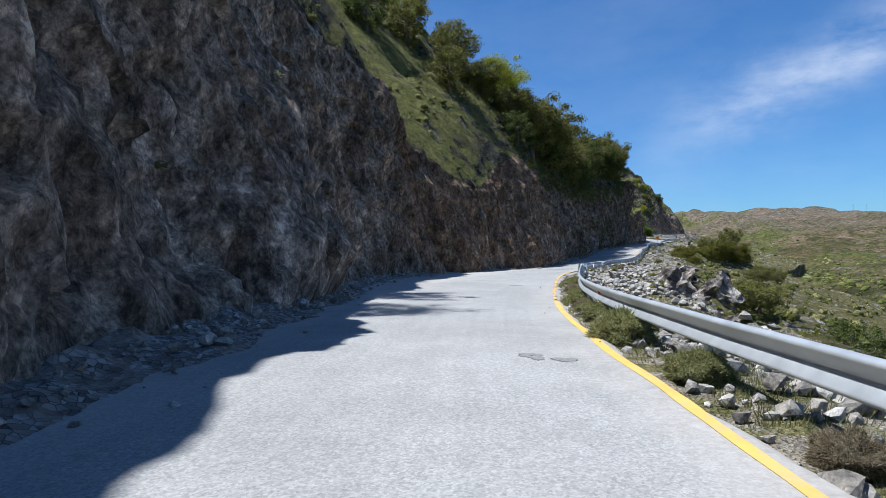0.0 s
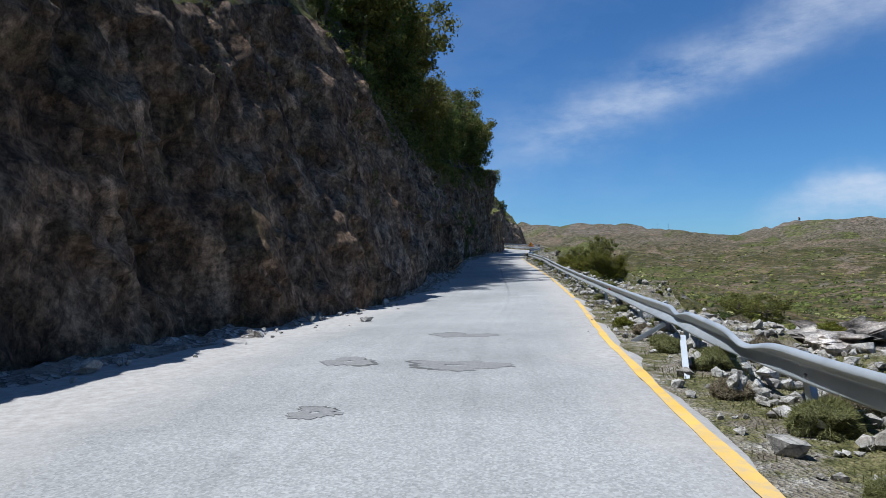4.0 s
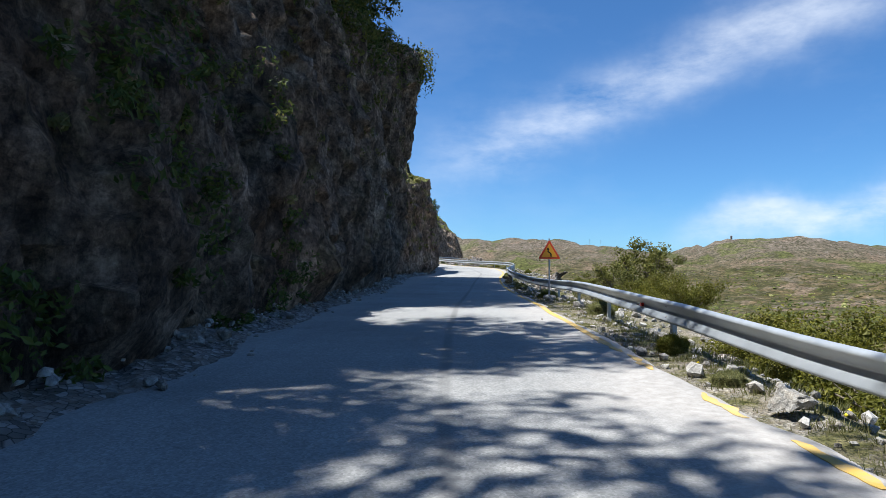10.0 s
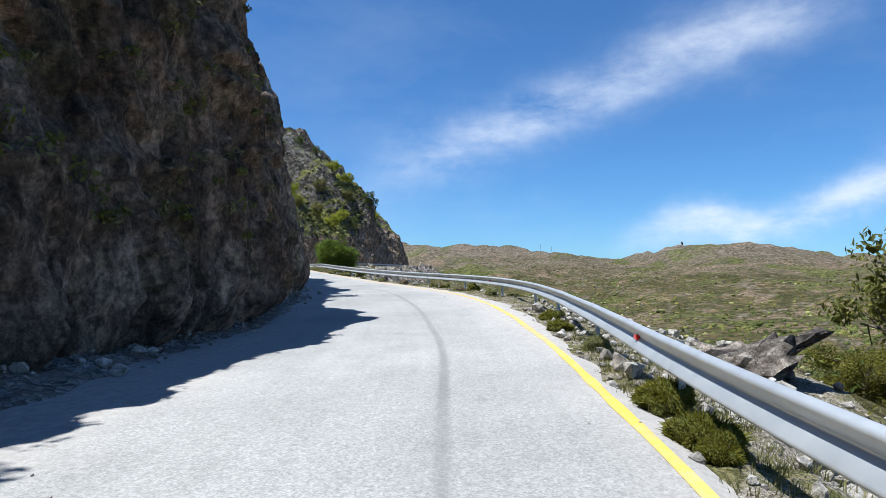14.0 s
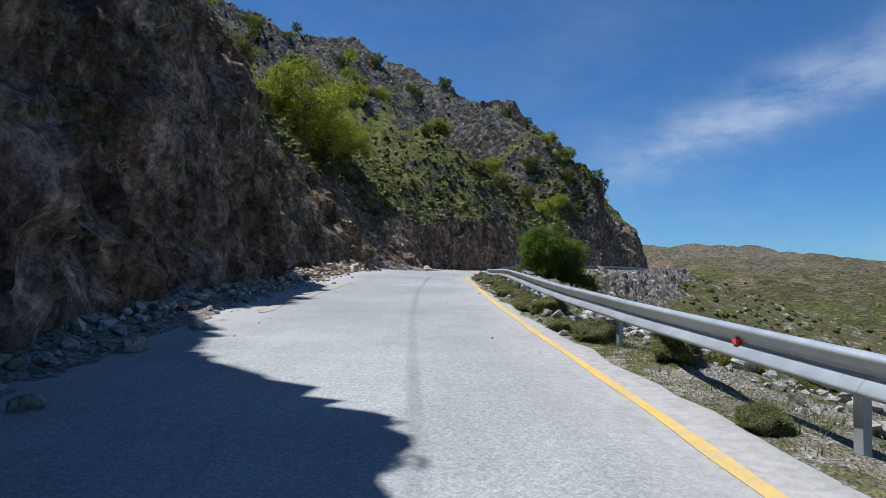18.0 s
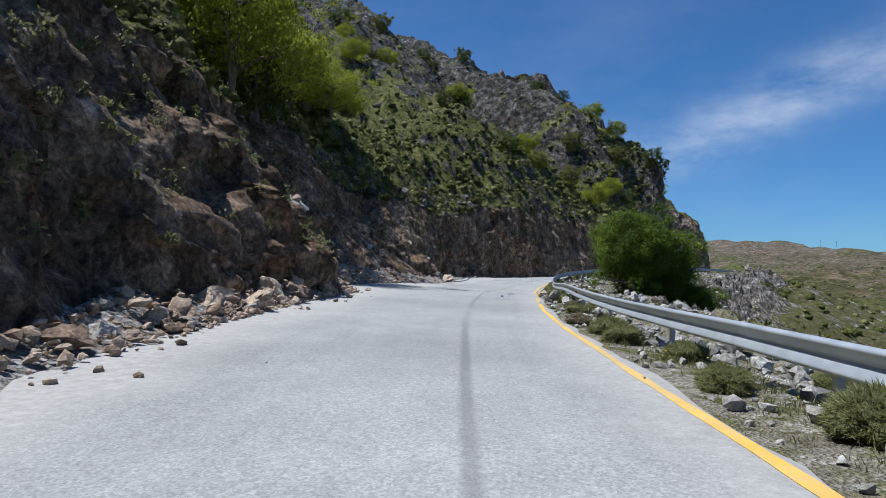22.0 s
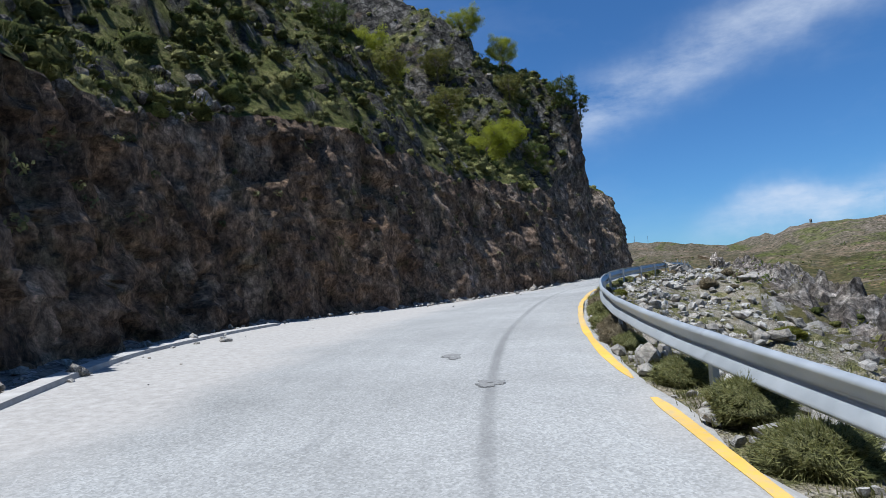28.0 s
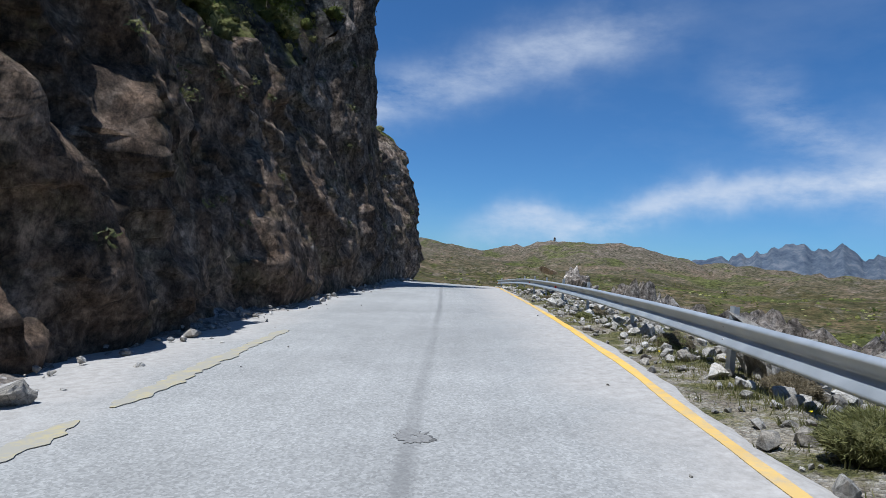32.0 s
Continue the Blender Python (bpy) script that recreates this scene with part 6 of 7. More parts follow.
for s, off, sc, n in ((9.6, -0.6, 1.5, 0), (12, -0.3, 1.0, 0), (14.0, -0.4, 0.9, 0), (16.6, -0.5, 1.1, 0), (6.5, -0.4, 1.0, 0), (19.5, -0.4, 0.9, 0), (24.6, -0.55, 1.2, 0), (22.2, -0.5, 0.9, 2), (26.8, -0.4, 1.0, 0), (30, -0.5, 0.7, 0), (33, -0.2, 0.6, 2), (127.5, -0.35, 0.8, 1), (129.3, -0.1, 0.7, 0), (143.5, -0.35, 0.8, 0), (131, 0.3, 0.8, 0), (213.5, -0.7, 1.0, 0), (215.0, -0.5, 1.15, 0), (217.0, -0.9, 0.9, 2), (211.5, -0.2, 1.0, 0), (220, -0.5, 0.9, 0), (222.3, -0.3, 0.8, 2), (228.5, -0.6, 1.0, 0), (231.0, -0.2, 0.9, 0), (247.4, -0.2, 1.0, 0), (248.4, -0.1, 1.0, 0), (250.2, -0.2, 0.8, 0), (252.5, -0.2, 0.7, 0), (262.7, -0.35, 0.8, 2), (264.6, -0.45, 0.95, 0), (266.8, -0.2, 0.8, 0), (268.5, -0.4, 0.9, 0), (271.0, -0.6, 0.85, 0), (276.5, -0.7, 0.9, 0), (281, 0.4, 0.8, 2), (284, 0.1, 0.7, 0)):
    shrub(n, on_bank(s, off), sc)
for s, off, sc, n in ((171, 2.2, 1.6, 1), (173, 3.0, 1.9, 2), (174.5, 1.7, 1.3, 2), (176, 2.6, 1.8, 1), (178, 3.4, 2.0, 0), (179, 1.8, 1.4, 2), (181, 2.8, 1.7, 2), (183, 3.6, 2.0, 1), (185, 2.3, 1.4, 0), (187, 3.0, 1.6, 2), (169, 1.2, 0.9, 2), (167.5, 0.7, 0.7, 0), (177, 0.8, 0.7, 0), (188, 0.1, 0.9, 0), (190.2, -0.3, 1.0, 0), (191.0, -0.75, 0.7, 0), (193.4, -0.3, 1.0, 0), (194.4, -0.85, 0.75, 0), (196.0, -0.4, 0.95, 0), (198.2, -0.2, 0.9, 2), (199.0, -0.7, 0.8, 0), (200.6, -0.35, 1.1, 0), (202.4, -0.6, 0.9, 0), (204.0, -0.25, 1.0, 2), (205.6, -0.7, 0.9, 0), (207.2, -0.3, 1.1, 0), (209.0, -0.65, 0.85, 0), (224.0, 0.6, 1.1, 0), (226.8, 0.2, 1.0, 2), (233.4, -0.4, 1.0, 0), (235.5, -0.2, 1.1, 2), (237.5, -0.5, 0.9, 0), (239.6, -0.2, 1.1, 0), (242, -0.35, 1.0, 0), (244.5, -0.1, 1.2, 2), (245.8, -0.4, 1.0, 0), (253.6, -0.3, 0.9, 2), (255.2, -0.25, 1.0, 0), (257.0, -0.3, 0.9, 0), (259, -0.2, 1.0, 2), (260.6, -0.35, 0.9, 0), (274, -0.4, 0.9, 2), (278.5, -0.3, 0.9, 0)):
    shrub(n, on_bank(s, off), sc)
for i in range(205):
    s = float(rng.uniform(-4, 318))
    off = float(rng.choice([rng.uniform(-0.7, 0.4), rng.uniform(0.4, 4.5), rng.uniform(1.0, 9.0)]))
    shrub(int(rng.integers(3)), on_bank(s, off), float(rng.uniform(0.35, 0.9) * (1 if off < 1 else 1.25)), float(rng.uniform(0.6, 1.0)))


def scrub_patch(name, spots, spread, count, size, leaf, label, seed):
    """Scrub that nobody could count, as one object."""
    v, f = leaves(spots, spread, count, size, np.random.default_rng(seed), 0.3)
    return tagged(new(name, mesh_of(name, v, f, leaf)), label, "scrub", kind="stuff")


rng = np.random.default_rng(12)
# scrub over the hillside
for n, (leaf, many) in enumerate(((SCRUB, 300), (LEAF_OLIVE, 400), (LEAF_DARK, 500), (GRASS, 700))):
    pts, spr = [], []
    for _ in range(many):
        s = float(rng.uniform(20, 325) if rng.random() < 0.35 else rng.uniform(190, 325))
        i = int(np.clip(round((s - hs[0]) / HS), 0, len(hs) - 1))
        j = int(rng.integers(2, 84) if rng.random() < 0.6 else rng.integers(2, 40))
        r = float(rng.uniform(0.2, 0.55) if n < 3 else rng.uniform(0.15, 0.35))
        pts.append(HILLGRID[i, j] + np.array((0, 0, r * 0.35)))
        spr.append(r)
    scrub_patch("hillside_scrub", pts, np.array(spr), 14, 0.095 if n < 3 else 0.08, leaf, ("grey-green low scrub over the rocky hillside", "olive scrub bushes over the hillside", "dark evergreen scrub over the hillside", "tufts of green grass over the hillside")[n], 800 + n)
for material, many, label in ((TUFT_GREY, 2800, "grey-green cushions of scrub over the hillside"), (TUFT_DARK, 1300, "dark evergreen bushes over the hillside"), (TUFT_OLIVE, 1700, "olive bushes over the hillside")):
    for near in (False, True):
        pts, sizes = [], []
        for _ in range(many // 3 if near else many * 2 // 3):
            s = float(rng.uniform(20, 195) if rng.random() < 0.15 else rng.uniform(195, 325))
            i = int(np.clip(round((s - hs[0]) / HS), 0, len(hs) - 1))
            pts.append(HILLGRID[i, int(rng.integers(1, 30) if near else rng.integers(20, 84))])
            sizes.append(float(np.clip(rng.lognormal(-1.05, 0.45), 0.18, 1.0)))
        bushes("hillside_bushes", pts, sizes, material, label, rng, 2 if near else 1)
# low scrub along the edge of the last cliffs
for material, label in ((TUFT_GREY, "grey-green cushions along the cliff edge"), (TUFT_DARK, "dark low bushes along the cliff edge"), (TUFT_OLIVE, "olive bushes along the cliff edge")):
    pts, sizes = [], []
    for _ in range(420):
        s = float(rng.uniform(236, 312))
        i = int(np.clip(round((s - hs[0]) / HS), 0, len(hs) - 1))
        pts.append(HILLGRID[i, int(rng.uniform(0, 24))])
        sizes.append(float(np.clip(rng.lognormal(-0.95, 0.45), 0.2, 0.95)))
    bushes("cliff_edge_bushes", pts, sizes, material, label, rng, 2)
# short grass on the slope over the first cliff
pts, spr = [], []
for n in range(11500):
    s = float(rng.uniform(20, 72) if n < 5200 else rng.uniform(236, 312))
    i = int(np.clip(round((s - hs[0]) / HS), 0, len(hs) - 1))
    j = float(rng.uniform(0, 38))
    pts.append(HILLGRID[i, int(j)] * (1 - j % 1) + HILLGRID[i, int(j) + 1] * (j % 1) - np.array((0, 0, 0.02)))
    spr.append(float(rng.uniform(0.12, 0.34)))
v, f = blades(pts, np.array(spr) * 1.6, 26, np.array(spr) * 0.45 + 0.03, np.random.default_rng(842))
tagged(new("hillside_grass", mesh_of("hillside_grass", v, f, GRASS)), "short spring grass over the slopes above the cliff", "grass", kind="stuff")
# tufts and creepers on the cliff face
for n, (leaf, a, b, many) in enumerate(((LEAF_OLIVE, 60, 160, 260), (GRASS, 60, 160, 200), (SCRUB, 180, 245, 320), (LEAF_YELLOW, 140, 160, 26), (SCRUB, -5, 60, 40), (SCRUB, 245, 320, 130), (GRASS, 198, 226, 130))):
    pts, spr = [], []
    for _ in range(many):
        s, v = float(rng.uniform(a, b)), float(rng.uniform(0.12, 1.0) ** 0.7)
        r = float(rng.uniform(0.10, 0.34))
        pts.append(np.array(on_wall(s, v)) + np.array((0.08, 0, 0.03)))
        spr.append(r)
    scrub_patch("cliff_plants", pts, np.array(spr), 30, 0.06, leaf, "small plants and tufts rooted in the cliff face", 820 + n)
pts, spr = [], []
for _ in range(620):
    s, v = float(rng.uniform(97, 124)), float(rng.uniform(0.03, 0.62) ** 1.2)
    if value_noise(np.array([[s * 0.35, v * 4.0, 0.0]]), 835)[0] < 0.0:
        continue
    pts.append(np.array(on_wall(s, v)) + np.array((0.10, 0, 0.02)))
    spr.append(float(rng.uniform(0.15, 0.42)))
scrub_patch("cliff_plants", pts, np.array(spr), 46, 0.055, LEAF_DARK, "dark green plants hanging on the shaded cliff face", 838)
# bushes hanging over the top of the cliff
for n, (leaf, many) in enumerate(((LEAF_OLIVE, 190), (LEAF_DARK, 170))):
    pts, spr = [], []
    for _ in range(many):
        s, v = float(rng.uniform(64, 147)), float(1 - abs(rng.normal(0, 0.10)))
        pts.append(np.array(on_wall(s, max(v, 0.6))) + np.array((0.25, -0.1, 0.15)))
        spr.append(float(rng.uniform(0.35, 0.85)))
    scrub_patch("cliff_bushes", pts, np.array(spr), 46, 0.105, leaf, "dark bushes hanging over the cliff edge", 830 + n)
# grass along the verge
pts, spr = [], []
for _ in range(12500):
    s = float(rng.uniform(-4, 320))
    if 158 < s < 188 and rng.random() < 0.7:
        continue
    off = float(rng.normal(0.1, 0.45) if rng.random() < 0.65 else rng.uniform(0.3, 7))
    off = max(off, float(eased(s, YELLOW_LINE) - eased(s, RAIL_LINE)) / float(eased(s, RAIL_LINE) - eased(s, YELLOW_LINE) - 0.12) * 1.5 + 0.55) if off < 0 else off
    pts.append(np.array(on_bank(s, off)) - np.array((0, 0, 0.01)))
    spr.append(float(rng.uniform(0.08, 0.20)))
v, f = blades(pts, np.array(spr) * 1.5, 30, np.array(spr) * 0.38 + 0.025, np.random.default_rng(840))
tagged(new("verge_grass", mesh_of("verge_grass", v, f, GRASS)), "short green and dry grass along the guard rail", "grass", kind="stuff")
# small yellow flowers on the verge
pts = []
for a, b, many in ((189, 212, 46), (268, 284, 26), (98, 112, 18)):
    for _ in range(many):
        pts.append(np.array(on_bank(float(rng.uniform(a, b)), float(rng.uniform(-0.7, 0.8)))) + np.array((0, 0, float(rng.uniform(0.05, 0.16)))))
v, f = leaves(pts, 0.012, 6, 0.014, np.random.default_rng(845), 0.6, 0.9)
tagged(new("verge_flowers", mesh_of("verge_flowers", v, f, FLOWER)), "small bright yellow flowers in the verge grass", "flowers", kind="stuff")
# scrub over the slope below the road
for n, (leaf, many) in enumerate(((LEAF_OLIVE, 260), (LEAF_DARK, 240), (SCRUB, 260), (LEAF_YELLOW, 200))):
    pts, spr = [], []
    for _ in range(many):
        s, off = float(rng.uniform(-8, 330)), float(4 + 36 * rng.random() ** 1.4)
        r = float(rng.uniform(0.35, 1.25) if n != 2 else rng.uniform(0.15, 0.5))
        pts.append(np.array(on_bank(s, off)) + np.array((0, 0, r * 0.35)))
        spr.append(r)
    scrub_patch("slope_scrub", pts, np.array(spr), 34, np.array(spr) * 0.04 + 0.045, leaf, ("olive bushes over the slope below the road", "dark bushes over the slope below the road", "grey-green low scrub over the slope below the road", "yellow-green bushes over the slope below the road")[n], 850 + n)
for material, many, label in ((TUFT_OLIVE, 600, "olive bushes on the slope below the road"), (TUFT_DARK, 600, "dark bushes on the slope below the road"), (TUFT_GREY, 600, "grey-green cushions on the slope below the road")):
    pts = [np.array(on_bank(float(rng.uniform(-8, 330)), float(6.0 + 35 * rng.random() ** 1.2))) for _ in range(many)]
    bushes("slope_bushes", pts, np.clip(rng.lognormal(-0.6, 0.45, many), 0.25, 1.5), material, label, rng, 2)
# scrub over the valley
for n, (material, many) in enumerate(((TUFT_OLIVE, 16000), (TUFT_DARK, 16000), (TUFT_GREY, 9000))):
    az, r = np.radians(rng.uniform(5, 92, many)), 40 * (680 / 40) ** (rng.uniform(0, 1, many) ** 0.8)
    origin = LINE[rng.integers(60, 1300, many), :2]
    x, y = origin[:, 0] + r * np.sin(az), origin[:, 1] + r * np.cos(az)
    flat = np.stack([x, y, 0 * x], 1)
    dense = fractal(flat / 45.0, 4, 0.6, 870 + n)
    keep = dense + 0.35 * rng.normal(size=many) > 0.42
    x, y, r = x[keep], y[keep], r[keep]
    sizes = rng.lognormal(0.1, 0.65, len(x)) * np.clip(r / 190, 0.6, 1.8)
    bushes("valley_bushes", np.stack([x, y, valley_height(x, y) - 0.15 * sizes], 1), np.clip(sizes, 0.35, 3.4), material, ("olive thickets scattered over the valley and hills", "dark evergreen thickets scattered over the valley and hills", "grey-green low scrub scattered over the valley and hills")[n], rng, 1)
for n, (leaf, many) in enumerate(((LEAF_OLIVE, 1100), (LEAF_DARK, 1100), (SCRUB, 900))):
    az, r = np.radians(rng.uniform(5, 88, many)), 40 * (900 / 40) ** rng.uniform(0, 1, many)
    origin = LINE[rng.integers(60, 1300, many), :2]
    x, y = origin[:, 0] + r * np.sin(az), origin[:, 1] + r * np.cos(az)
    z = valley_height(x, y)
    size = rng.uniform(0.5, 1.5, many) * np.clip(r / 130, 0.7, 2.2)
    scrub_patch("valley_scrub", np.stack([x, y, z + size * 0.35], 1), size, 12, size * 0.33, leaf, "scattered scrub and bushes over the valley floor and hills", 860 + n)

# ---- stones ----
rng = np.random.default_rng(15)
pts, sizes = [], []
for _ in range(6500):  # along the foot of the cliff
    s = float(rng.uniform(-6, 322))
    more = 1.6 if 195 < s < 232 else 0.5 if s > 240 else 0.3 if 36 < s < 62 else 1.0
    if rng.random() > more / 1.6:
        continue
    d = abs(float(rng.normal(0, 0.45))) * (1.4 if 200 < s < 230 else 1.0)
    pts.append(place(s, -float(eased(s, FOOT)) + 0.05 + d, float(np.interp(s, gs, heap)) * max(0.0, 1 - d / 1.1) ** 1.4 - 0.02))
    sizes.append(float(np.clip(rng.lognormal(-1.85 if 176 < s < 214 else -2.2, 0.55), 0.04, 0.45)))
earthy = np.array([204 < np.interp(p[1], LINE[:, 1], ARC) < 240 for p in pts])
gravel("rubble", [p for p, e in zip(pts, earthy) if not e], [x for x, e in zip(sizes, earthy) if not e], STONE, "loose grey stones and rubble along the foot of the cliff", rng)
gravel("rubble", [p for p, e in zip(pts, earthy) if e], [x for x, e in zip(sizes, earthy) if e], STONE_OCHRE, "loose ochre stones and rubble along the foot of the slope", rng)
pts, sizes = [], []
for _ in range(21000):  # beyond the yellow line
    s = float(rng.uniform(-6, 322))
    off = float(rng.normal(0.2, 0.7) if rng.random() < 0.5 else rng.uniform(0.2, 4.5))
    if off < 0.6 and 160 < s < 190:
        continue
    pts.append(np.array(on_bank(s, max(off, -1.2))))
    sizes.append(float(np.clip(rng.lognormal((-2.0 if off > 0.8 else -2.5) + (0.42 if s > 188 or s < 65 else 0.15), 0.6), 0.03, 0.55)))
for _ in range(5200):  # the rubble under the bent rail
    s, off = float(rng.normal(36, 10)), float(rng.uniform(-0.5, 3.6))
    pts.append(np.array(on_bank(s, off)))
    sizes.append(float(np.clip(rng.lognormal(-1.85, 0.5), 0.05, 0.5)))
gravel("bank_stones", pts, sizes, STONE, "pale limestone rubble scattered over the bank", rng)
pts, sizes = [], []
for _ in range(420):  # on the asphalt
    s = float(rng.uniform(0, 315))
    lat = float(rng.uniform(-eased(s, FOOT) + 0.2, -1.9) if rng.random() < 0.6 else eased(s, YELLOW_LINE) + rng.normal(0, 0.35))
    pts.append(place(s, lat, -0.004))
    sizes.append(float(np.clip(rng.lognormal(-3.3, 0.5), 0.015, 0.10)))
gravel("road_pebbles", pts, sizes, STONE, "small stones lying on the road", rng)

BOULDERS = {}


def boulder_mesh(key, material, seed):
    r = np.random.default_rng(seed)
    if key == "crag":
        v, f = stone_arrays(r, 4, 0.9, 0.8)
        v = v * (1 + 0.30 * np.maximum(fractal(v * np.array((3.2, 3.2, 1.6)) + seed, 3, 0.6, seed, True), -0.6))[:, None]
        v = v + 0.22 * chunky(v + seed, 0.2, seed)[:, None] * v
    else:
        v, f = stone_arrays(r, 3, 0.78, 0.8)
        v = v + 0.16 * chunky(v + seed, 0.24, seed)[:, None] * v + 0.16 * fractal(v * 5.0 + seed, 3, 0.6, seed)[:, None] * v
    return mesh_of("boulder", v, f, material)


for n in range(7):
    BOULDERS["grey%d" % n] = boulder_mesh("grey", STONE, 900 + n)
    BOULDERS["ochre%d" % n] = boulder_mesh("ochre", STONE_OCHRE, 920 + n)
    BOULDERS["crag%d" % n] = boulder_mesh("crag", PALE_CRAG, 940 + n)


def boulder(kind, at, size, label, group, sink=0.25, stretch=(1, 1, 1)):
    ob = new("boulder", BOULDERS[kind + str(int(rng.integers(7)))])
    ob.matrix_basis = Matrix.Translation(Vector(at) + Vector((0, 0, size * (0.39 - sink) * stretch[2]))) @ pose(0, 0, 0, float(rng.uniform(-15, 15)), float(rng.uniform(-15, 15)), float(rng.uniform(0, 360)))
    ob.scale = (size * stretch[0], size * stretch[1], size * stretch[2])
    return tagged(ob, label, "rock", group)


# the rockfall heap at the foot of the ochre slope
def heap_spot(d_most):
    s = float(np.clip(rng.normal(221, 5.5), 207, 236))
    d = float(rng.uniform(-0.45, d_most))
    u = (d + 0.5) / (float(np.interp(s, gs, reach)) + 0.5)
    return place(s, -float(eased(s, FOOT)) + d, float(np.interp(s, gs, heap)) * max(0.0, 1 - u) ** 1.4)


pts, sizes = [], []
for _ in range(4200):
    pts.append(heap_spot(1.05))
    sizes.append(float(np.clip(rng.lognormal(-2.25, 0.62), 0.04, 0.42)))
gravel("rockfall_rubble", pts, sizes, STONE_OCHRE, "broken ochre rubble of a rockfall at the foot of the slope", rng)
for _ in range(95):
    boulder("ochre" if rng.random() < 0.85 else "grey", heap_spot(0.9), float(np.clip(rng.lognormal(-1.15, 0.32), 0.2, 0.58)), "broken ochre and grey boulder in the rockfall heap", "rockfall boulders", 0.15)
for _ in range(14):
    at = heap_spot(0.8)
    boulder("ochre", at, float(rng.uniform(0.5, 0.78)), "large ochre boulder in the rockfall heap", "rockfall boulders", 0.1)
for s, d, size in ((213.6, 0.35, 0.85), (214.9, 0.30, 0.62), (216.4, 0.45, 1.0), (217.6, 0.55, 0.66), (218.4, 0.35, 0.75), (211.6, 0.45, 0.6), (210.2, 0.4, 0.5)):
    boulder("ochre" if size > 0.6 else "grey", place(s, -float(eased(s, FOOT)) + d, 0.05), size, "large ochre block of the rockfall beside the road", "rockfall boulders", 0.08)
for _ in range(70):
    s, v = float(rng.uniform(222, 246)), float(rng.uniform(0.03, 0.62))
    boulder("ochre" if rng.random() < 0.5 else "grey", on_wall(s, v), float(np.clip(rng.lognormal(-0.9, 0.45), 0.2, 1.15)), "weathered block lodged in the loose slope", "lodged blocks", 0.3)
for s, lat, size, kind, text in ((229.3, 2.15, 0.48, "ochre", "single orange-brown boulder on the road edge"), (225.8, 2.55, 0.74, "grey", "large pale boulder beside the yellow line"), (225.0, 2.3, 0.42, "grey", "pale boulder beside the yellow line"), (223.8, 2.85, 0.5, "grey", "pale boulder beside the yellow line"), (80.3, 4.3, 0.6, "grey", "pale boulder behind the guard rail"), (76.5, 4.9, 0.55, "grey", "pale boulder behind the guard rail"),
                                 (102.6, 3.2, 0.5, "grey", "white boulder on the verge"), (99.6, 2.9, 0.4, "grey", "white boulder on the verge"), (101.0, 2.7, 0.3, "grey", "pale stone on the verge"), (108.8, 2.75, 0.45, "grey", "grey boulder at the post foot"), (97.8, 3.0, 0.32, "grey", "pale stone on the verge"), (82.5, -3.45, 0.38, "grey", "grey boulder fallen at the cliff foot"), (83.6, -3.5, 0.32, "grey", "grey boulder fallen at the cliff foot"), (78.9, -3.3, 0.5, "grey", "grey boulder fallen at the cliff foot"), (101.2, -3.4, 0.34, "grey", "grey boulder fallen at the cliff foot"), (240.8, -3.7, 1.1, "ochre", "pale fallen block leaning on the cliff"),
                                 (272.5, -3.0, 0.26, "grey", "small stone fallen on the road"), (278.6, -3.6, 0.7, "grey", "grey boulder at the cliff foot"), (279.8, -3.5, 0.45, "grey", "grey boulder at the cliff foot"), (251, -5.4, 0.35, "grey", "stone on the road edge"), (254.8, -5.6, 0.3, "grey", "stone on the road edge"), (265.7, 2.35, 0.4, "grey", "white stone behind the rail"), (265.0, 2.0, 0.3, "grey", "white stone beside the shrubs"), (263.4, 2.1, 0.3, "grey", "white stone beside the shrubs"), (280.5, 4.2, 0.9, "grey", "pale boulder behind the guard rail"), (196.5, 3.7, 0.6, "grey", "pale boulder behind the guard rail"), (192.8, 2.7, 0.3, "grey", "stone on the verge"), (216.5, 2.75, 0.35, "grey", "stone between the shrubs"), (38.0, 2.1, 0.35, "grey", "pale stone on the yellow line"), (40.0, 2.3, 0.3, "grey", "pale stone beside the yellow line"), (44, 2.6, 0.35, "grey", "pale stone beside the yellow line"), (188.5, -3.3, 0.4, "grey", "stone on the rubble"), (190.5, -3.2, 0.35, "grey", "stone on the rubble")):
    boulder(kind, place(s, lat, -0.05), size, text, "single boulders", 0.1)
for _ in range(95):
    s = float(rng.choice([rng.uniform(2, 62), rng.uniform(190, 300)]))
    off = float(rng.uniform(0.5, 7))
    boulder("grey", on_bank(s, off), float(np.clip(rng.lognormal(-0.85, 0.5), 0.2, 1.4)), "pale limestone boulder on the bank", "bank boulders", 0.2)
# crags standing out of the bank
for s, off, size, tall in ((16.5, 3.4, 1.3, 1.0), (26.5, 3.6, 1.9, 1.0), (25, 5.2, 1.6, 0.9), (52, 4.2, 2.2, 0.7), (48, 6.5, 1.8, 0.7), (56, 7, 1.6, 0.7), (36, 5.0, 1.6, 0.8), (41, 4.6, 1.5, 0.8), (307, 2.6, 2.2, 0.9), (310, 2.2, 1.6, 0.9), (196, 9, 2.6, 0.7), (190, 11, 3.0, 0.7), (104, 3.2, 1.6, 0.9), (120, 3.0, 1.2, 0.8), (155, 3.0, 1.8, 0.8), (149, 2.4, 1.5, 0.8), (145, 2.2, 1.2, 0.8)):
    boulder("crag", on_bank(s, off), size, "jagged grey limestone crag standing out of the bank", "crags", 0.3, (1.2, 1.0, tall))
boulder("ochre", spot(310, 5.9, 1.0), 1.3, "flat brown rock balanced on a crag", "crags", 0.2, (1.4, 1.0, 0.35))
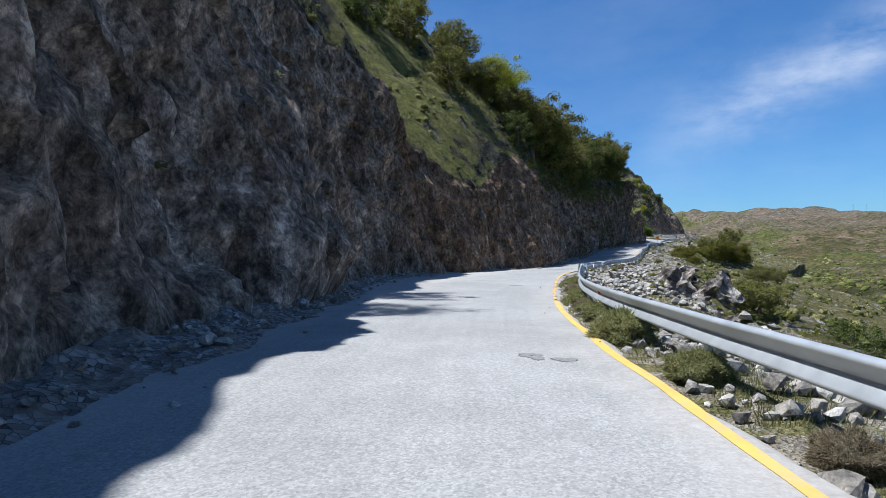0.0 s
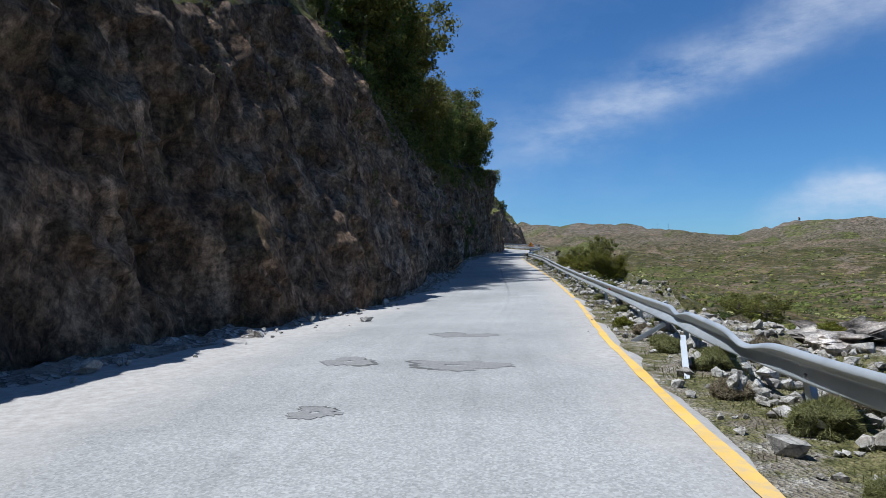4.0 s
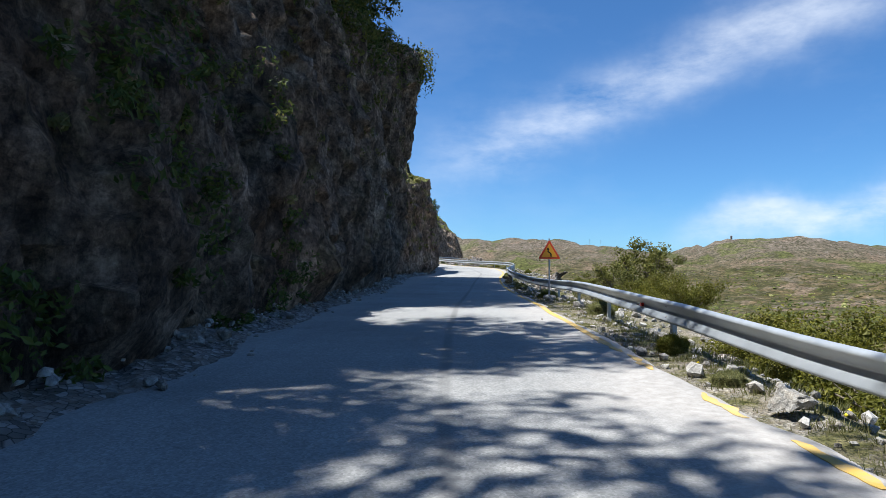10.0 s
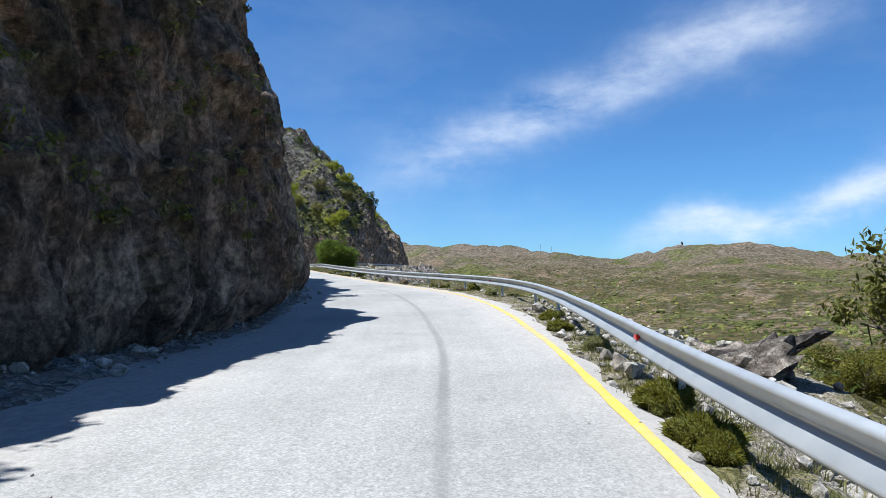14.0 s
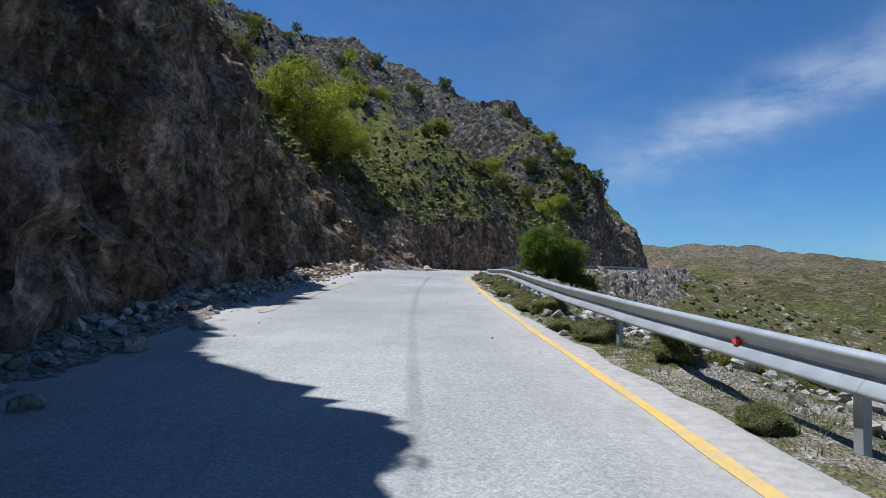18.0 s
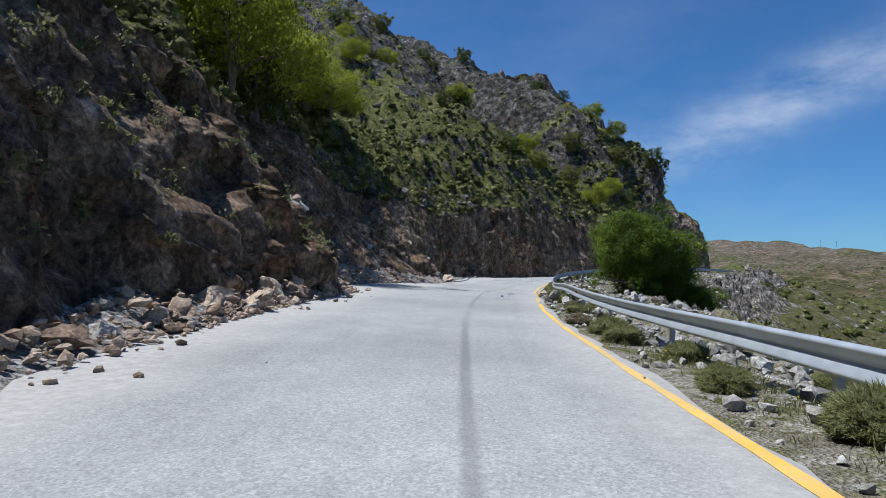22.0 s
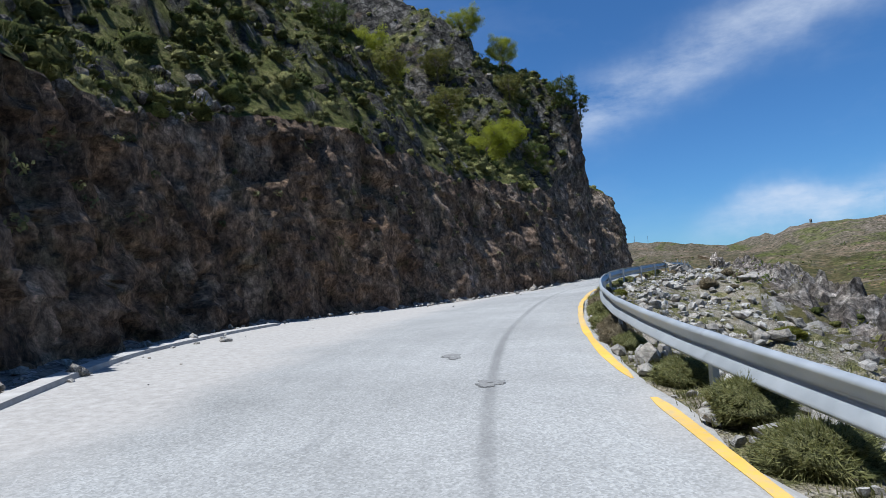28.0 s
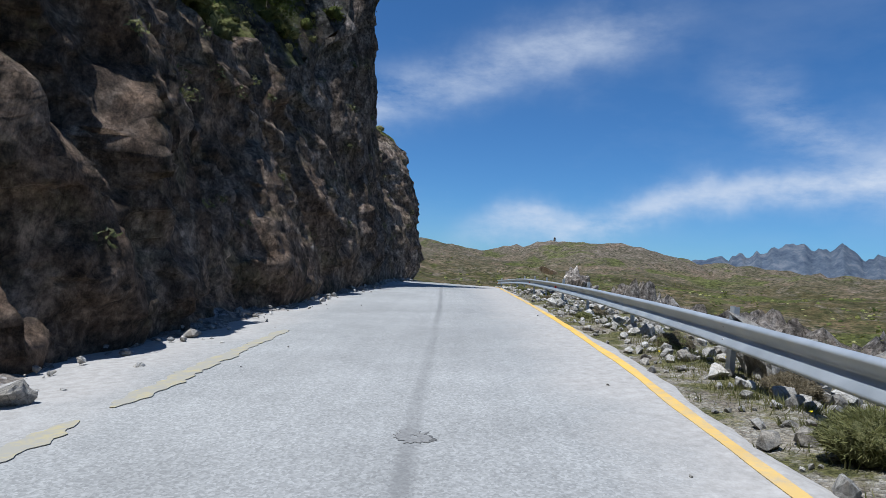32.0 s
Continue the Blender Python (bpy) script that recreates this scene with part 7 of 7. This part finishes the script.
# crags on the hillside
pts, sizes = [], []
for _ in range(1300):
    s = float(rng.uniform(200, 325))
    i = int(np.clip(round((s - hs[0]) / HS), 0, len(hs) - 1))
    j = int(rng.integers(3, 84))
    pts.append(HILLGRID[i, j] - np.array((0, 0, 0.2)))
    sizes.append(float(np.clip(rng.lognormal(-0.85, 0.55), 0.2, 2.0)))
for _ in range(520):
    s = float(rng.uniform(224, 262))
    i = int(np.clip(round((s - hs[0]) / HS), 0, len(hs) - 1))
    pts.append(HILLGRID[i, int(abs(rng.normal(0, 6)))] - np.array((0, 0, 0.12)))
    sizes.append(float(np.clip(rng.lognormal(-0.9, 0.5), 0.2, 1.3)))
gravel("hillside_outcrops", pts, sizes, CRAG, "grey limestone outcrops standing out of the hillside", rng, 2)

# ---- the low concrete kerb of the ditch, and small litter ----
s = np.arange(243, 259.6, 0.5)
lat = -eased(s, FOOT) + 0.75
rows = np.stack([place(s, lat - 0.15, 0.07), place(s, lat + 0.10, 0.06), place(s, lat + 0.14, -0.1), place(s, lat - 0.19, -0.1)], 1)
f = np.array([(i * 4 + k, i * 4 + (k + 1) % 4, i * 4 + 4 + (k + 1) % 4, i * 4 + 4 + k) for i in range(len(s) - 1) for k in range(4)])
tagged(new("kerb", mesh_of("kerb", rows.reshape(-1, 3), f[:, ::-1], CONCRETE)), "low pale concrete kerb along the cliff foot", "kerb", kind="structure")

branch = tagged(new("fallen_branch"), "dry broken branch lying on the verge", "branch")
v, f = joined([tube([(-0.35, 0, 0.04), (0.0, 0.03, 0.05), (0.3, -0.02, 0.04), (0.5, 0.05, 0.05)], [0.010, 0.014, 0.016, 0.012], 8), tube([(0.0, 0.03, 0.05), (0.15, 0.2, 0.06)], [0.010, 0.004], 6)])
part("limb", mesh_of("limb", v, f, WOOD, True), WOOD, branch)
branch.matrix_basis = Matrix.Translation(spot(31.2, 1.72, 0.0)) @ pose(0, 0, 0, 0, 0, 10) @ Matrix.Scale(0.5, 4)
litter = tagged(new("litter_pack"), "small crushed blue plastic pack on the asphalt", "litter")
bm = bmesh.new()
bmesh.ops.create_cube(bm, size=1.0, matrix=Matrix.Translation((0, 0, 0.035)) @ Matrix.Diagonal((0.16, 0.12, 0.06, 1)))
bmesh.ops.bevel(bm, geom=bm.edges[:], offset=0.015, segments=2, affect="EDGES")
part("pack", bm, BLUE, litter)
bm = bmesh.new()
bmesh.ops.create_uvsphere(bm, u_segments=10, v_segments=6, radius=0.02, matrix=Matrix.Translation((0, -0.02, 0.062)))
part("cap", bm, WHITE, litter, "white round cap")
litter.matrix_basis = Matrix.Translation(spot(226.0, 0.70, 0.0)) @ pose(0, 0, 0, 0, 0, -10) @ Matrix.Scale(0.7, 4)

# ---- masts and a small tower on the far hills ----
def far_spot(az):
    """The crest of the hills as seen from the road, that way."""
    r = np.linspace(560, 1500, 200)
    x, y = 45 + r * math.sin(radians(az)), 150 + r * math.cos(radians(az))
    z = valley_height(x, y)
    i = int(np.argmax((z - 5) / r))
    return Vector((float(x[i]), float(y[i]), float(z[i])))


def mast(az, height, label):
    bm = bmesh.new()
    bmesh.ops.create_cone(bm, cap_ends=True, segments=6, radius1=0.3, radius2=0.18, depth=height, matrix=Matrix.Translation((0, 0, height / 2 - 2)))
    for z in (0.55, 0.8):
        bmesh.ops.create_cube(bm, size=1.0, matrix=Matrix.Translation((0, 0, height * z)) @ Matrix.Diagonal((0.9, 0.4, 0.6, 1)))
    me = bpy.data.meshes.new("radio_mast")
    bm.to_mesh(me)
    bm.free()
    me.materials.append(BOLT)
    ob = tagged(new("radio_mast", me), label, "mast", "masts")
    ob.matrix_basis = Matrix.Translation(far_spot(az))


mast(34.2, 11, "thin dark radio mast on the far ridge")
mast(35.2, 9, "thin dark radio mast on the far ridge")
bm = bmesh.new()
bmesh.ops.create_cube(bm, size=1.0, matrix=Matrix.Translation((0, 0, 1.0)) @ Matrix.Diagonal((2.2, 2.2, 4, 1)))
bmesh.ops.create_cone(bm, cap_ends=True, segments=4, radius1=2.0, radius2=0.3, depth=1.4, matrix=Matrix.Translation((0, 0, 3.7)) @ pose(0, 0, 0, 0, 0, 45))
me = bpy.data.meshes.new("stone_tower")
bm.to_mesh(me)
bm.free()
me.materials.append(CRAG)
ob = tagged(new("stone_tower", me), "small square stone tower on the far hilltop", "tower")
ob.matrix_basis = Matrix.Translation(far_spot(46.3))

# low cushions on the verge along the sagging rail
for s, off, sc, n in ((41.5, 0.9, 0.8, 0), (43.2, 0.3, 0.7, 2), (45.4, -0.2, 0.8, 0), (46.6, 0.7, 0.9, 2), (48.2, -0.35, 0.6, 0), (50.1, 0.1, 0.8, 0), (52.0, 0.9, 1.0, 2), (54.3, -0.2, 0.7, 0), (57.0, 0.2, 0.8, 2), (60.4, -0.15, 0.7, 0), (64.0, 0.2, 0.7, 0), (75.0, 0.1, 0.7, 2), (79.0, -0.1, 0.6, 0), (84.0, 0.2, 0.7, 0)):
    shrub(n, on_bank(s, off), sc)
for s, off, sc, n in ((39.2, -0.5, 0.65, 0), (40.3, -0.25, 0.8, 2), (41.0, -0.7, 0.5, 0), (42.3, -0.3, 0.75, 0), (43.9, -0.55, 0.6, 2), (46.9, -0.45, 0.6, 0), (49.3, -0.5, 0.55, 2), (167.0, -0.3, 0.7, 0), (170.4, -0.35, 0.6, 2), (174.0, -0.4, 0.7, 0), (178.4, -0.3, 0.75, 2), (182.2, -0.4, 0.7, 0), (185.4, -0.45, 0.6, 0)):
    shrub(n, on_bank(s, off), sc, 0.85)
